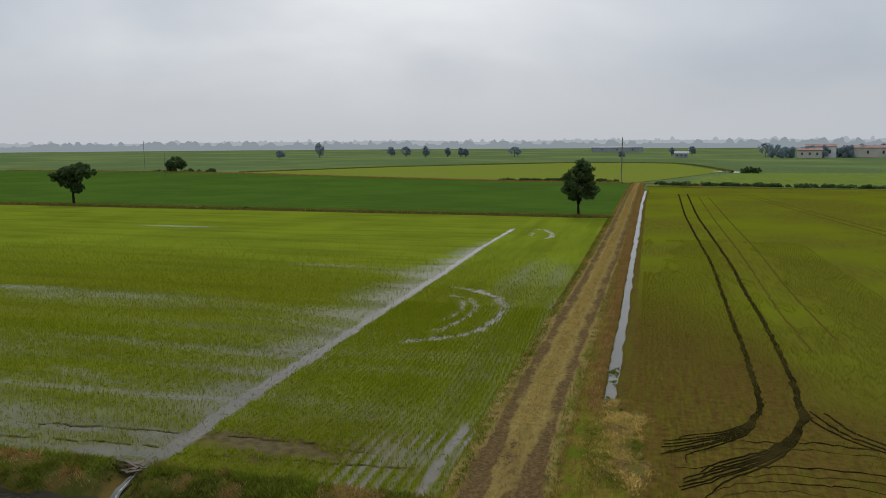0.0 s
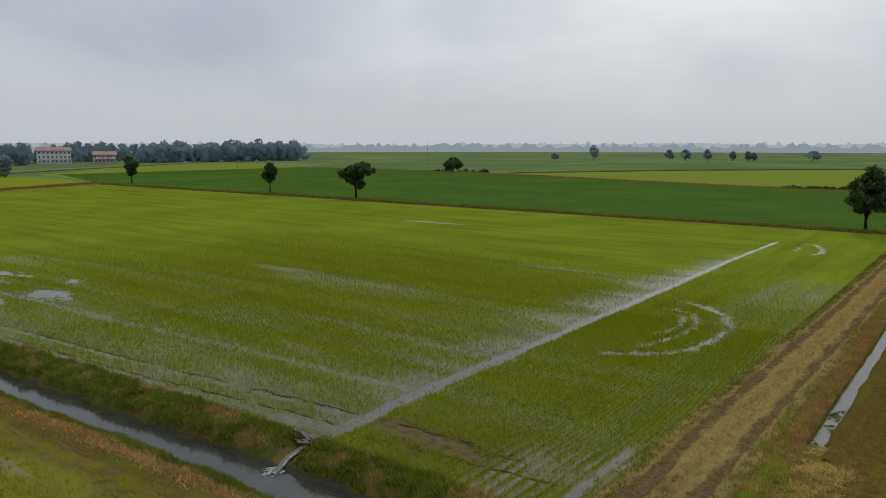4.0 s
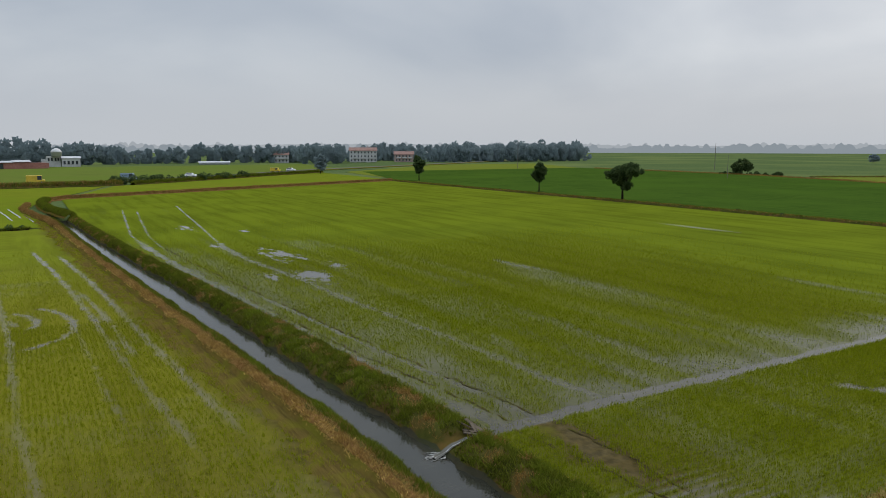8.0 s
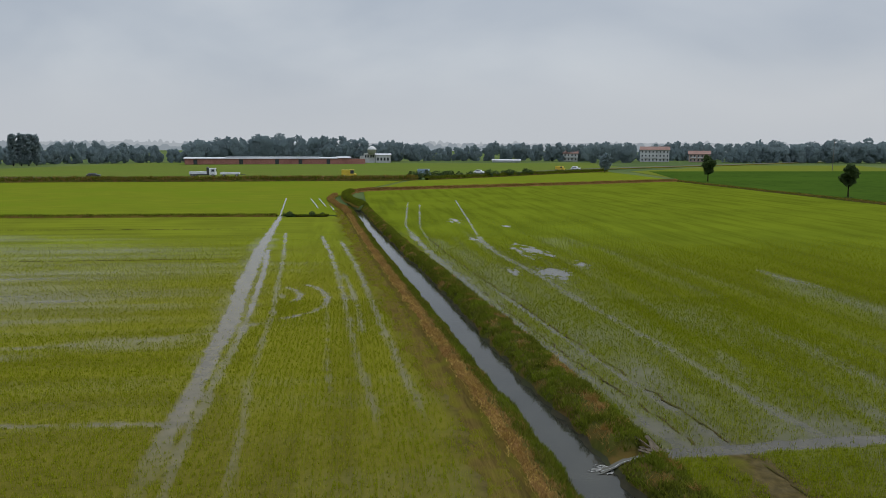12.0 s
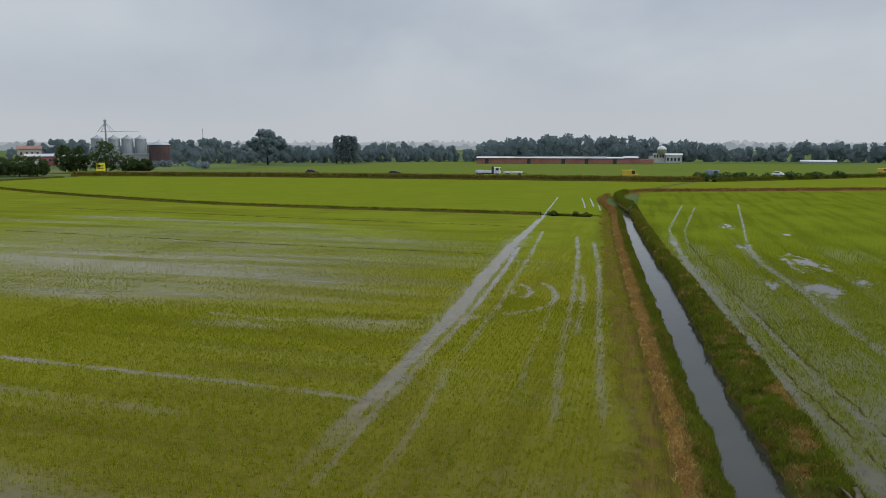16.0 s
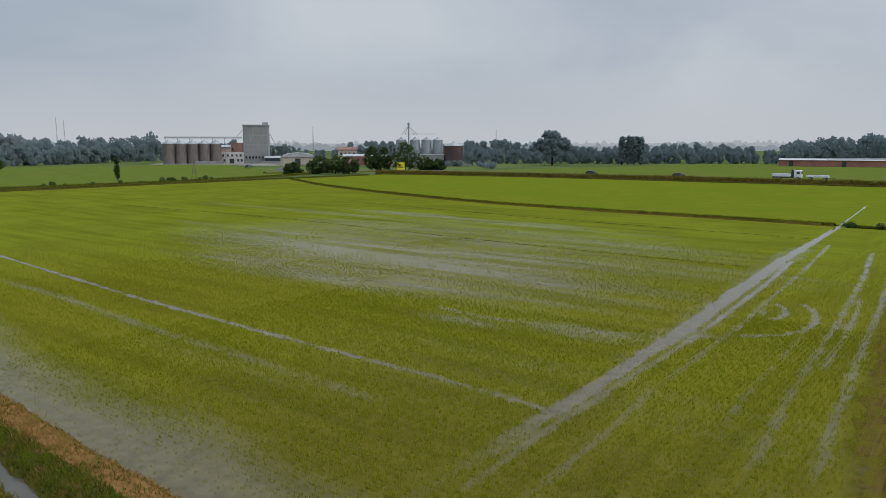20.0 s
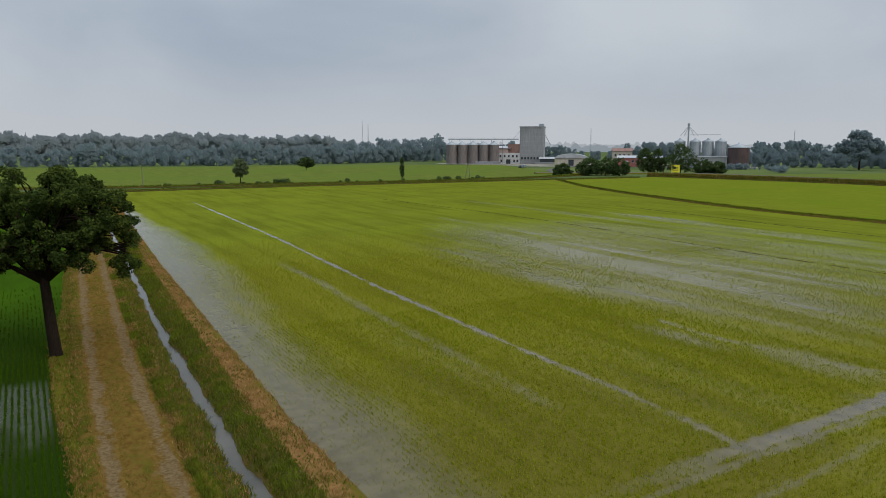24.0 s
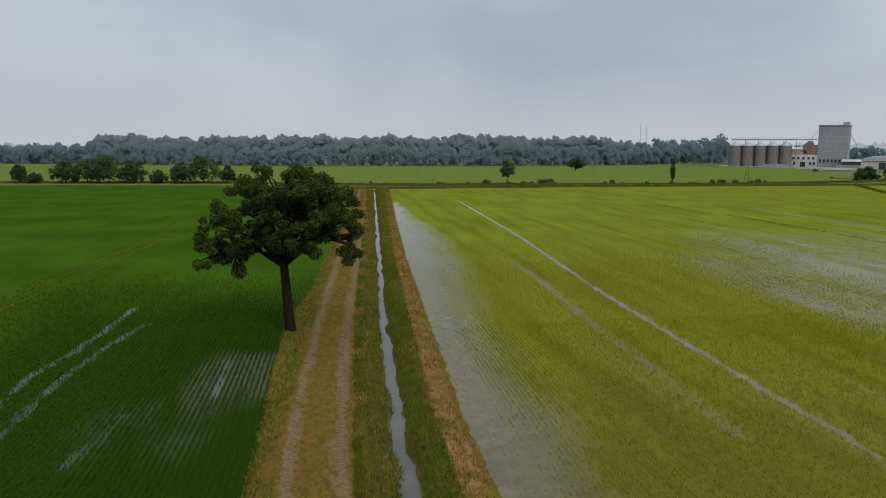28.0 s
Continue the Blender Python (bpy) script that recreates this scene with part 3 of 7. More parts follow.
def wet_north(x, y):
    w = 0.10 + 0.12 * (NA(x * 0.05, y * 0.3) - 0.5) + 0.26 * (NB(x * 0.10, y * 0.9) - 0.5) * soft(y, 34, 75) + 0.16 * soft(y, 30, 56)
    w = w - 0.20 * soft(-y, -95, -60) - 0.22 * soft(x, -105, -72) - 0.14 * soft(np.abs(y - 62), 6, 22) * (x < -24)
    far_w = soft(y, 99, 103)
    # main channel, and the wash that spreads from it along the rows
    wide = np.interp(y, [22, 34, 50, 75, 100], [0.36, 0.36, 0.26, 0.20, 0.14])
    w = np.maximum(w, soft(np.abs(x - chan_n(y)) + 0.2 * (NA(x * 0.9, y * 0.9) + NB(x * 2.7, y * 2.7) - 1), wide, wide + 0.2) * far_w)
    reach = 2.2 + 6.5 * NB(x * 0, y * 0.42) * soft(np.abs(y - 36), 14, 40)
    spread = np.exp(-np.clip(chan_n(y) - x, 0, None) / reach) * (x < chan_n(y) + 0.4) * far_w
    w = np.maximum(w, np.minimum(0.66, 0.86 * spread * (0.50 + 0.85 * NC(x * 0.10, y * 0.9)) * soft(y, 72, 102)))
    w = np.maximum(w, 0.42 * np.exp(-np.clip(x - chan_n(y), 0, None) / 1.2) * (x >= chan_n(y)) * far_w * NB(x * .3, y * .5))
    # streaks along the rows
    w = np.maximum(w, (0.62 + 0.06 * soft(x, -80, -62) + 0.22 * soft(-x, 19, 27)) * band(y - streak_n(x), 0.18, 0.45, x, y, 0.35) * (x < -18) * (x > -86))
    w = np.maximum(w, 0.34 * band(y - streak_n(x) - 0.3, 0.9, 1.5, x, y, 0.8) * (x < -18) * (x > -62))
    w = np.maximum(w, trail([(-18.4, 42.4), (-20, 42.9), (-23, 43.9), (-28, 44.3)], 0.2, 0.5, x, y, (0.85, 0.3)))
    w = np.maximum(w, trail([(-18.4, 36.4), (-24, 36.5), (-34, 37.0), (-44, 36.6)], 0.3, 0.9, x, y, (0.62, 0.3), 0.6))
    w = np.maximum(w, trail([(-24, 29.4), (-28, 30.4), (-33, 31.6)], 0.2, 0.6, x, y, 0.55, 0.4, ends=0.2))
    w = np.maximum(w, 0.60 * soft(np.hypot((x + 52) / 11, (y - 49.2) / 1.5) + 0.5 * (NB(x * .3, y * 1.1) - 0.5), 0.1, 1.0))
    w = np.maximum(w, 0.44 * soft(np.hypot((x + 40) / 20, (y - 47.5) / 4.5), 0.2, 1.1) * (0.6 + 0.7 * NB(x * .12, y * .9)))
    w = np.maximum(w, 0.46 * soft(np.hypot((x + 68) / 12, (y - 93) / 1.6), 0.2, 1.1))
    w = np.maximum(w, 0.40 * soft(np.hypot((x + 30) / 9, (y - 66) / 1.3), 0.2, 1.1) * (0.6 + 0.7 * NC(x * .2, y)))
    # headland along the canal
    w = np.maximum(w, 0.84 * band(y - head_n(x), 0.22, 0.55, x, y, 0.45) * (0.72 + 0.35 * NB(x * .2, y * .2)) * ramped(x, 0, -98, -84) * (x < -18.4))
    w = np.maximum(w, 0.50 * soft(np.clip(y - head_n(x), 0, None), 0.6, 2.6) * (x > -70) * (x < -18.4) * (0.75 + 0.5 * NA(x * .5, y * 1.5)))
    w = np.maximum(w, 0.56 * soft(y, 25.0, 33) * soft(-x, 32, 52) * (0.55 + 0.55 * NC(x * 0.25, y * 1.2)) * (x < -18))
    w = np.maximum(w, 0.72 * band(y - rut_n(x) + 0.30, 0.10, 0.32, x, y, 0.25) * (0.5 + 0.6 * soft(-x, 40, 60)) * ramped(x, 0, -92, -78) * (x < -18.4))
    # ponds and wheel lines at the west end
    for cx, cy, rx, ry in ((-72.3, 30.2, 4.6, 1.5), (-69.2, 31.3, 2.6, 0.9), (-58.0, 28.7, 3.8, 1.6), (-60, 25.4, 2.6, 0.7), (-105.5, 26.4, 4.0, 0.9), (-83, 25.6, 1.6, 0.5), (-97.6, 32.8, 1.8, 0.5), (-62, 33.2, 2.0, 0.6)):
        w = np.maximum(w, 1.0 * soft(np.hypot((x - cx) / rx, (y - cy) / ry) + 1.5 * (NA(x * .9, y * 1.8) + NB(x * 2.1, y * 3) - 1), 0.4, 1.0))
    for pts, h, k in (([(-145, 22.0), (-120, 19.8), (-100, 18.1), (-88, 18.1)], 0.10, 0.85), ([(-141, 24.1), (-118, 21.9), (-97, 20.0), (-82, 19.7)], 0.07, 0.75), ([(-151, 32.9), (-128, 30.7), (-107, 28.7), (-85, 26.5)], 0.12, 0.9)):
        w = np.maximum(w, trail(pts, 0.4 * h, 0.16, x, y, k, 0.10, ends=0.04))
    # turning loops of the drill and the rows along the track
    for pts, h, k in LOOPS_N:
        w = np.maximum(w, trail(pts, 0.5 * h, 0.45, x, y, 1.15 * k, 0.4, 1.6, 0.12) * (0.66 + 0.5 * NB(x * 1.7, y * 1.7)))
    u = x - edge_n(y)
    rows = 0.5 + 0.5 * np.cos((u + 0.10 * NA(x * 0, y * 0.2)) * 2 * np.pi / 0.52)
    w = np.maximum(w, 1.0 * rows ** 1.3 * soft(-u, 2.6, 6.0) * soft(-y, -27, -30) * soft(y, 46, 66) * (0.40 + 0.75 * NA(x * 0.4, y * 0.25)))
    w = np.maximum(w, 0.34 * soft(-u, 1.5, 7.0) * soft(y, 62, 95) * (0.4 + 0.8 * NB(x * 0.9, y * 0.12)) * (x > -17))
    w = np.maximum(w, 0.95 * band(u, 0.12, 0.18, x, y, 0.12) * soft(y, 58, 84) * soft(-y, -28, -31))
    # muddy corner
    w = np.maximum(w, 0.26 * soft(np.hypot((x + 15.0) / 4.0, (y - 24.8) / 1.0) + 0.9 * (NA(x, y * 1.5) - 0.5), 0.4, 1.1))
    w = np.maximum(w, 0.50 * soft(np.hypot((x + 8.6) / 2.2, (y - 25.4) / 1.5) + 0.8 * (NB(x * 0.8, y) - 0.5), 0.3, 1.1))
    return np.clip(w, 0, 1)


cross_s = line_x([(-190, -33.0), (-142, -30.7), (-72, -27.6), (-36, -25.0), (-17, -24.3), (-5, -24.1), (2.6, -23.5)])
CHAN_S = [(-153, -4.0), (-114, -1.6), (-97, -1.0), (-77, -0.4), (-64, 0.4), (-53, 1.0), (-44, 1.7), (-39, 1.9), (-34.6, 2.0), (-30, 2.2), (-26, 2.3), (-21, 2.4), (-17, 2.5), (-14, 2.6), (-11, 2.7)]
BRANCH_S = [(-76, 0.6), (-63, 1.7), (-54, 2.2), (-46, 2.7), (-39, 3.0), (-29, 3.1), (-21, 3.2), (-15, 3.6)]
ARM_S = [(-92, 1.2), (-71, 2.8), (-57, 3.6), (-44, 4.4), (-38, 4.5), (-28, 4.8), (-22.7, 5.3), (-15, 5.7)]
MARKS_S = (([(-90, 6.0), (-72, 7.8), (-58, 8.8), (-49, 9.4), (-40, 9.8), (-32, 10.3), (-26, 10.8), (-20, 11.2)], 0.16, (0.92, 0.42)), ([(-62, 9.0), (-53, 9.9), (-45, 10.4), (-37, 10.7)], 0.14, 0.60),
           ([(-85, 8.5), (-65, 10.4), (-51, 11.3), (-40, 11.9), (-32.6, 12.4), (-27, 12.8), (-21, 13.3)], 0.20, (0.70, 0.62)), ([(-47, 8.1), (-38, 8.4), (-32.6, 8.5), (-26, 8.9)], 0.08, 0.46),
           ([(-55, 5.8), (-53.8, 6.8), (-51.5, 7.7), (-49.0, 8.1), (-46.1, 8.0), (-44.2, 7.2), (-43.0, 6.0), (-42.0, 4.6)], 0.24, 0.78), ([(-54, 4.4), (-52.4, 5.3), (-50.6, 5.9), (-48.8, 5.9), (-47.5, 5.2)], 0.20, 0.70),
           ([(-52, 3.6), (-50.4, 4.5), (-49, 4.6)], 0.16, 0.56), ([(-21.5, -53.8), (-21.4, -40), (-20.4, -26), (-20.2, -14), (-19.6, -3)], 0.5, 0.46),
           ([(-42, 4.6), (-39, 1.5), (-37.6, -3.5), (-36.6, -9), (-37, -16)], 0.35, 0.60))


def wet_south(x, y):
    w = 0.06 + 0.12 * (NA(x * 0.25, y * 0.05) - 0.5) + 0.22 * (NB(x * 0.8, y * 0.09) - 0.5)
    w = w + 0.08 * soft(-y, 15, 45) * soft(-x, 40, 60) - 0.15 * soft(y, -140, -95)
    # main channel, its branch and the arm beside it
    d, _ = near(CHAN_S, x, y)
    wide = np.interp(x, [-153, -114, -97, -78, -56, -42, -36, -28, -23, -14], [0.10, 0.16, 0.28, 0.46, 0.50, 0.46, 0.38, 0.30, 0.28, 0.20])
    w = np.maximum(w, 0.92 * soft(d + 0.26 * (NA(x * 0.7, y * 0.7) + NB(x * 2.1, y * 2.1) - 1), wide, wide + 0.4) * (1 - 0.72 * soft(-x, 15, 26)) * (1 - soft(-x, 9, 14)))
    w = np.maximum(w, 0.45 * soft(d, 0.5, 3.0) * soft(np.abs(x + 62), 22, 40) * (0.4 + 0.8 * NB(x * 0.7, y * 0.3)))
    w = np.maximum(w, trail(BRANCH_S, 0.15, 0.22, x, y, (1.1, 0.55), 0.18))
    w = np.maximum(w, trail(ARM_S, 0.12, 0.22, x, y, (0.70, 0.46), 0.18))
    w = np.maximum(w, 0.92 * band(x - cross_s(y), 0.12, 0.24, x, y, 0.25) * (y < 2.4) * soft(-y, 120, 155) * (0.84 + 0.16 * soft(y, -14, -4)))
    for pts, h, k in MARKS_S:
        w = np.maximum(w, trail(pts, 0.7 * h, 0.26, x, y, k, 0.25, 1.5, 0.06) * (0.78 + 0.4 * NB(x * 1.3, y * 1.3)))
    # sheets of standing water drawn out along the rows
    thick = 1 - 0.30 * dense_south(x, y)
    for cx, cy, rx, ry, k in ((-41, -28, 6, 30, 0.66), (-49, -13, 5, 12, 0.74), (-68, -30, 5, 40, 0.58), (-91, -62, 4, 46, 0.74), (-77, -17, 3, 12, 0.80), (-60, -56, 4, 34, 0.60), (-84, -76, 3, 45, 0.56), (-37, -4, 3, 8, 0.62), (-35, -11, 2.4, 7, 0.62), (-88, -40, 3, 22, 0.7)):
        d = np.hypot((x - cx) / rx, (y - cy) / ry) + 0.7 * (NA(x * .3, y * .06) - 0.5)
        w = np.maximum(w, np.minimum(0.74, thick * k * soft(d, 0.0, 1.25) * (0.55 + 0.75 * NB(x * 0.9, y * 0.10))))
    pale = soft(np.hypot((x + 64) / 40, (y + 36) / 58), 0.30, 1.15)
    w = np.maximum(w, 0.62 * thick * pale * (0.50 + 0.65 * NB(x * 0.9, y * 0.05)) * (0.6 + 0.6 * NC(x * 0.2, y * 0.03)))
    # open water along the eastern bank
    e = south_edge(y) - x
    wide = np.interp(y, [-140, -127, -94, -72, -49, -29, -12, 5], [0.8, 1.4, 3.2, 4.4, 4.4, 3.7, 3.3, 3.4])
    w = np.maximum(w, 0.80 * soft(e + 1.4 * (NB(x * 0.25, y * 0.12) - 0.5) + 0.9 * (NA(x * 0.9, y * 0.3) - 0.5), 0.15 * wide, 2.1 * wide) * soft(-y, 128, 145))
    rows = 0.5 + 0.5 * np.cos((y - canal_s(x)) * 2 * np.pi / 0.55)
    w = np.maximum(w, 0.10 * rows * soft(-y, -6.5, -4.0) * soft(-x, 55, 80) * (0.5 + 0.7 * NA(x * .25, y * .5)))
    return np.clip(w, 0, 1)


def wet_dark(x, y):
    w = 0.03 + 0.14 * (NB(x * 0.8, y * 0.1) - 0.5)
    patch = soft(np.hypot((x - 2.4) / 3.0, (y + 16.0) / 7.0) + 0.35 * (NB(x * .5, y * .4) - .5), 0.6, 1.1)
    w = np.maximum(w, 0.50 * patch)
    w = np.maximum(w, 0.28 * soft(np.hypot((x - 5) / 5, (y + 10) / 8), 0.3, 1.1) * (0.5 + NC(x * .9, y * .25)))
    for pts, k in (([(12.7, -5), (12.8, -12), (13.1, -18.7), (12.5, -21.8), (12.1, -27), (12.0, -36)], 0.66), ([(11.0, -7), (11.2, -14), (11.2, -18), (10.9, -23), (9.8, -30)], 0.62), ([(3.1, -20), (3.0, -14.7), (2.7, -10.5)], 0.8), ([(6.5, -12), (6.8, -9), (7.4, -6)], 0.55)):
        w = np.maximum(w, trail(pts, 0.12, 0.3, x, y, k, 0.3, 1.0, 0.05))
    return np.clip(w, 0, 1)


# dense grows away from the camera's path: smooth far colour, few modelled seedlings
def dense_north(x, y):
    return np.maximum(ramped(y + 8 * (NA(x * .04, y * .04) - .5), 0, 54, 74), ramped(-x + 0.3 * y, 0, 70, 100))


def dense_south(x, y):
    return np.maximum(ramped(-y + 8 * (NA(x * .04, y * .04) - .5), 0, 44, 72), ramped(-x, 0, 52, 84))


def dense_dark(x, y):
    return np.maximum(ramped(-y, 0, 30, 48), ramped(x, 0, 14, 24))


def squeeze_north(x, y):
    lo = crest_n(x) + 1.75
    hi = np.full_like(x, NORTH_BUND - 0.2)
    yy = np.where(y <= 45, lo + (45 - lo) * (y - 20) / 25, 45 + (hi - 45) * (y - 45) / (NORTH_BUND - 45))
    wx = west_bund(yy)
    xx = np.where(x < -130, -130 + (x + 130) * (wx + 130) / (-228.0 + 130), x)
    return xx, yy


NX = sheet_axis([(-228, -150, 2.0), (-150, -60, 0.5), (-60, -20, 0.22), (-20, -17, 0.12), (-17, -13.4, 0.2), (-13.4, -6.4, 0.09)])
NY = sheet_axis([(20, 36, 0.20), (36, 60, 0.36), (60, NORTH_BUND, 0.9)])


def grid_wet(fn, squeeze):
    return lambda X, Y: fn(*squeeze(X, Y))


grid_field("paddy_north", NX, NY, squeeze_north, grid_wet(wet_north, squeeze_north), dense_north, 0.0, M_PADDY_N, "flooded yellow-green rice field crossed by a silver water channel", lambda x, y: ramped(x, 0, -18.2, -17.4),
           lambda x, y: soft(np.hypot((x + 15.0) / 4.2, (y - 24.9) / 1.3) + 0.9 * (NA(x, y * 1.5) - 0.5), 0.5, 1.2) + 0.40 * soft(np.hypot((x + 12.5) / 7, (y - 26) / 4.5) + 0.8 * (NB(x * 0.5, y * 0.5) - 0.5), 0.3, 1.1))


def squeeze_south(x, y):
    yy = np.where(y > -10, -10 + (y + 10) * (canal_s(x) - 2.0 + 10) / 24.0, y)
    yy = np.where(y < -150, -150 + (y + 150) * (far_edge(x) + 2 + 150) / (-190 + 150), yy)
    ed = south_edge(yy) + 0.1
    xx = np.where(x > -30, -30 + (x + 30) * (ed + 30) / 22.0, x)
    bx = np.interp(yy, [-192, -186, -135, -69, -10], [-169, -166, -140, -119.5, -115.8]) + 0.3
    xx = np.where(x < -80, -80 + (x + 80) * (bx + 80) / -36.0, xx)
    return xx, yy


SX = sheet_axis([(-116, -60, 0.6), (-60, -8, 0.26)])
SY = sheet_axis([(-190, -100, 1.2), (-100, -40, 0.6), (-40, -6, 0.3), (-6, 14, 0.16)])
grid_field("paddy_south", SX, SY, squeeze_south, grid_wet(wet_south, squeeze_south), dense_south, 0.0, M_PADDY_S, "flooded bright green rice field with open water along its bank", lambda x, y: ramped(y, 0, 3.2, 5.0) * ramped(x, 0, -120, -100),
           lambda x, y: np.clip(0.42 * soft(np.hypot(x + 12, (y - 4) * 0.8) + 6 * (NA(x * 0.3, y * 0.3) - 0.5), 6, 20) + 0.85 * soft(canal_s(x) - y + 1.6 * (NB(x * 0.4, y * 0.8) - 0.5), 2.2, 4.6), 0, 1))


def road_east(y):
    return np.interp(y, [-190, -134, -52, -30, -18, -3, 15], [-10.5, -8.6, -2.6, 0.1, 0.4, -0.1, -0.2])


def squeeze_dark(x, y):
    e = road_east(y)
    return np.where(x < 30, e + (x - 0) * (30 - e) / 30, x), np.where(y < -150, -150 + (y + 150) * (-far_edge(x) - 150 - 1) / 40.0, y)


DX = np.concatenate([np.arange(0, 26, 0.2), np.arange(26, 130, 2), [130]])
DY = np.concatenate([np.arange(-190, -60, 2.0), np.arange(-60, 18, 0.3), [18]])
grid_field("paddy_dark", DX, DY, squeeze_dark, grid_wet(wet_dark, squeeze_dark), dense_dark, 0.0, M_PADDY_D, "deep green rice field with gleaming rows of water")


# ---- canal, banks and ditches ----
cx = np.arange(-131, -6.0, 0.4)
zero = np.zeros_like(cx)
cn, ct, cs = canal_n(cx), crest_n(cx), canal_s(cx)
lip = lambda k: 0.25 * (NA(cx * 0.5, zero + k) + NB(cx * 1.7, zero + k) - 1)


def cline(y, z):
    return np.column_stack([cx, y, zero + z])


bed = loft([cline(cs - 0.3, -0.5), cline(cs + 0.5, -0.95), cline(cn - 0.5, -0.95), cline(cn + 0.3, -0.5)])
lofted("canal_bed", bed, [M_BED], "dark silty bed of the irrigation canal", "canal")
surface = loft([cline(cs - 0.7, -0.42), cline((cs + cn) / 2, -0.42), cline(cn + 0.8, -0.42)])
lofted("canal_water", surface, [M_WATER], "still grey water of the irrigation canal", "water")
trod = NA(cx * 0.35, zero + 7) + 0.6 * NB(cx * 1.1, zero + 7) - 0.8
gap = soft(np.abs(cx + 18.1), 0.3, 0.8)       # the outlet cut through the north bank
s_bank = loft([cline(cs - 3.5 + 0.9 * trod, -0.05), cline(cs - 3.1 + 0.9 * trod, 0.03), cline(cs - 2.25, 0.05), cline(cs - 1.85, 0.05), cline(cs - 1.68 + 0.5 * lip(3), 0.34), cline(cs - 1.22 + 0.6 * lip(4), 0.38), cline(cs - 0.45 + lip(1), 0.12), cline(cs + 0.05 + lip(1), -0.30), cline(cs + 0.35 + lip(1), -0.62)], 0.12, 0.10, 1.2)
lofted("bank_south", s_bank, [M_TRODDEN, M_STRAW, M_BANK, M_SOIL], "low canal bank with a crest of orange dry grass", "bank", index=[0, 0, 0, 3, 1, 2, 2, 2])
n_top = 0.36 - 0.56 * gap
n_bank = loft([cline(cn - 0.4 + lip(2), -0.66), cline(cn + lip(2), -0.32), cline(cn + 0.35 + lip(2), 0.15 - 0.45 * gap), cline(np.maximum(ct + 0.7, cn + 0.7), n_top), cline(ct + 1.25, n_top), cline(ct + 1.6, 0.12 - 0.2 * gap), cline(ct + 2.0, -0.03)], 0.14, 0.22, 1.1)
lofted("bank_north", n_bank, [M_BANK, M_SOIL, M_BED], "steep canal bank overgrown with green and dry grass", "bank", index=[2, 0, 0, 0, 0, 1])

ky = np.arange(10.2, 15.4, 0.4)
lofted("field_corner", loft([np.column_stack([0 * ky + x, ky, 0 * ky + 0.012]) for x in (-10.6, -9.6, -8.6, -7.4)], 0.1, 0.02, 1.2), [M_TRODDEN], "trodden soil between the ditch and the canal", "soil")

dy = np.arange(-190, 10.4, 0.4)
dxc = south_ditch(dy)
dxc = dxc + 0.20 * (NA(dy * 0.42, dy * 0 + 4) - 0.5) + 0.12 * (NC(dy * 0.9, dy * 0 + 2) - 0.5)
half = 0.30 + 0.22 * (NA(dy * 0.35, dy * 0) - 0.5) + 0.16 * (NB(dy * 1.9, dy * 0) - 0.5)


def dline(x, z):
    return np.column_stack([x, dy, dy * 0 + z])


sd = loft([dline(dxc + 1.35, 0.16), dline(dxc + 0.8, 0.10), dline(dxc + half, -0.28), dline(dxc, -0.55), dline(dxc - half, -0.28), dline(dxc - 0.9, 0.14), dline(south_edge(dy) + 1.35, 0.22), dline(south_edge(dy) + 0.4, 0.24), dline(south_edge(dy) - 0.05, -0.03)], 0.12, 0.10, 1.3)
lofted("ditch_bank_south", sd, [M_BANK, M_STRAW, M_SOIL], "grassy ditch bank with a dry straw-coloured crest", "bank", index=[0, 0, 0, 0, 0, 0, 1, 2])
lofted("ditch_water_south", loft([dline(dxc + 0.75, -0.26), dline(dxc - 0.75, -0.26)]), [M_DITCH], "narrow ditch full of pale still water", "water")

ey = np.arange(32.6, 190, 0.5)
exc = -1.52 + 0.10 * (NA(ey * 0.2, ey * 0) - 0.5) + ramped(ey, 0, 150, 190) * 0.45
eh = 0.30 + 0.16 * (NB(ey * 0.6, ey * 0) - 0.5)


def eline(x, z):
    return np.column_stack([x, ey, ey * 0 + z])


ed = loft([eline(exc + 0.85, -0.01), eline(exc + 0.55, 0.08), eline(exc + eh, -0.10), eline(exc, -0.4), eline(exc - eh, -0.10), eline(exc - 0.6, 0.10), eline(exc - 1.0, 0.06)], 0.08, 0.07, 1.3)
lofted("ditch_bank_east", ed, [M_OLDMUD, M_STRAW], "bare soil bank of a narrow ditch beside the track", "bank", index=[0, 0, 0, 0, 0, 1])
lofted("ditch_water_east", loft([eline(exc + 0.5, -0.12), eline(exc - 0.5, -0.12)]), [M_DITCH], "narrow ditch full of bright still water", "water")

# ---- the farm track, one road from north to south over the canal ----
TRACK = [(-3.5, 225), (-3.9, 190), (-4.1, 110), (-4.3, 74), (-4.6, 52), (-4.75, 38), (-4.7, 25), (-3.5, 10), (-2.1, -3), (-2.2, -12), (-2.65, -24), (-3.9, -49), (-7.4, -108), (-11.4, -187)]
tl = loft(ribbon_lines(TRACK, [(-2.2, -0.05), (-1.8, 0.05), (-1.36, 0.10), (-1.12, 0.06), (-0.76, 0.05), (-0.42, 0.12), (0.42, 0.12), (0.76, 0.05), (1.12, 0.06), (1.36, 0.10), (1.8, 0.05), (2.2, -0.05)], 0.5), 0.14, 0.05, 1.3)
cutat = int(np.argmin(np.abs(tl[5, :, 1] - 9.0)))
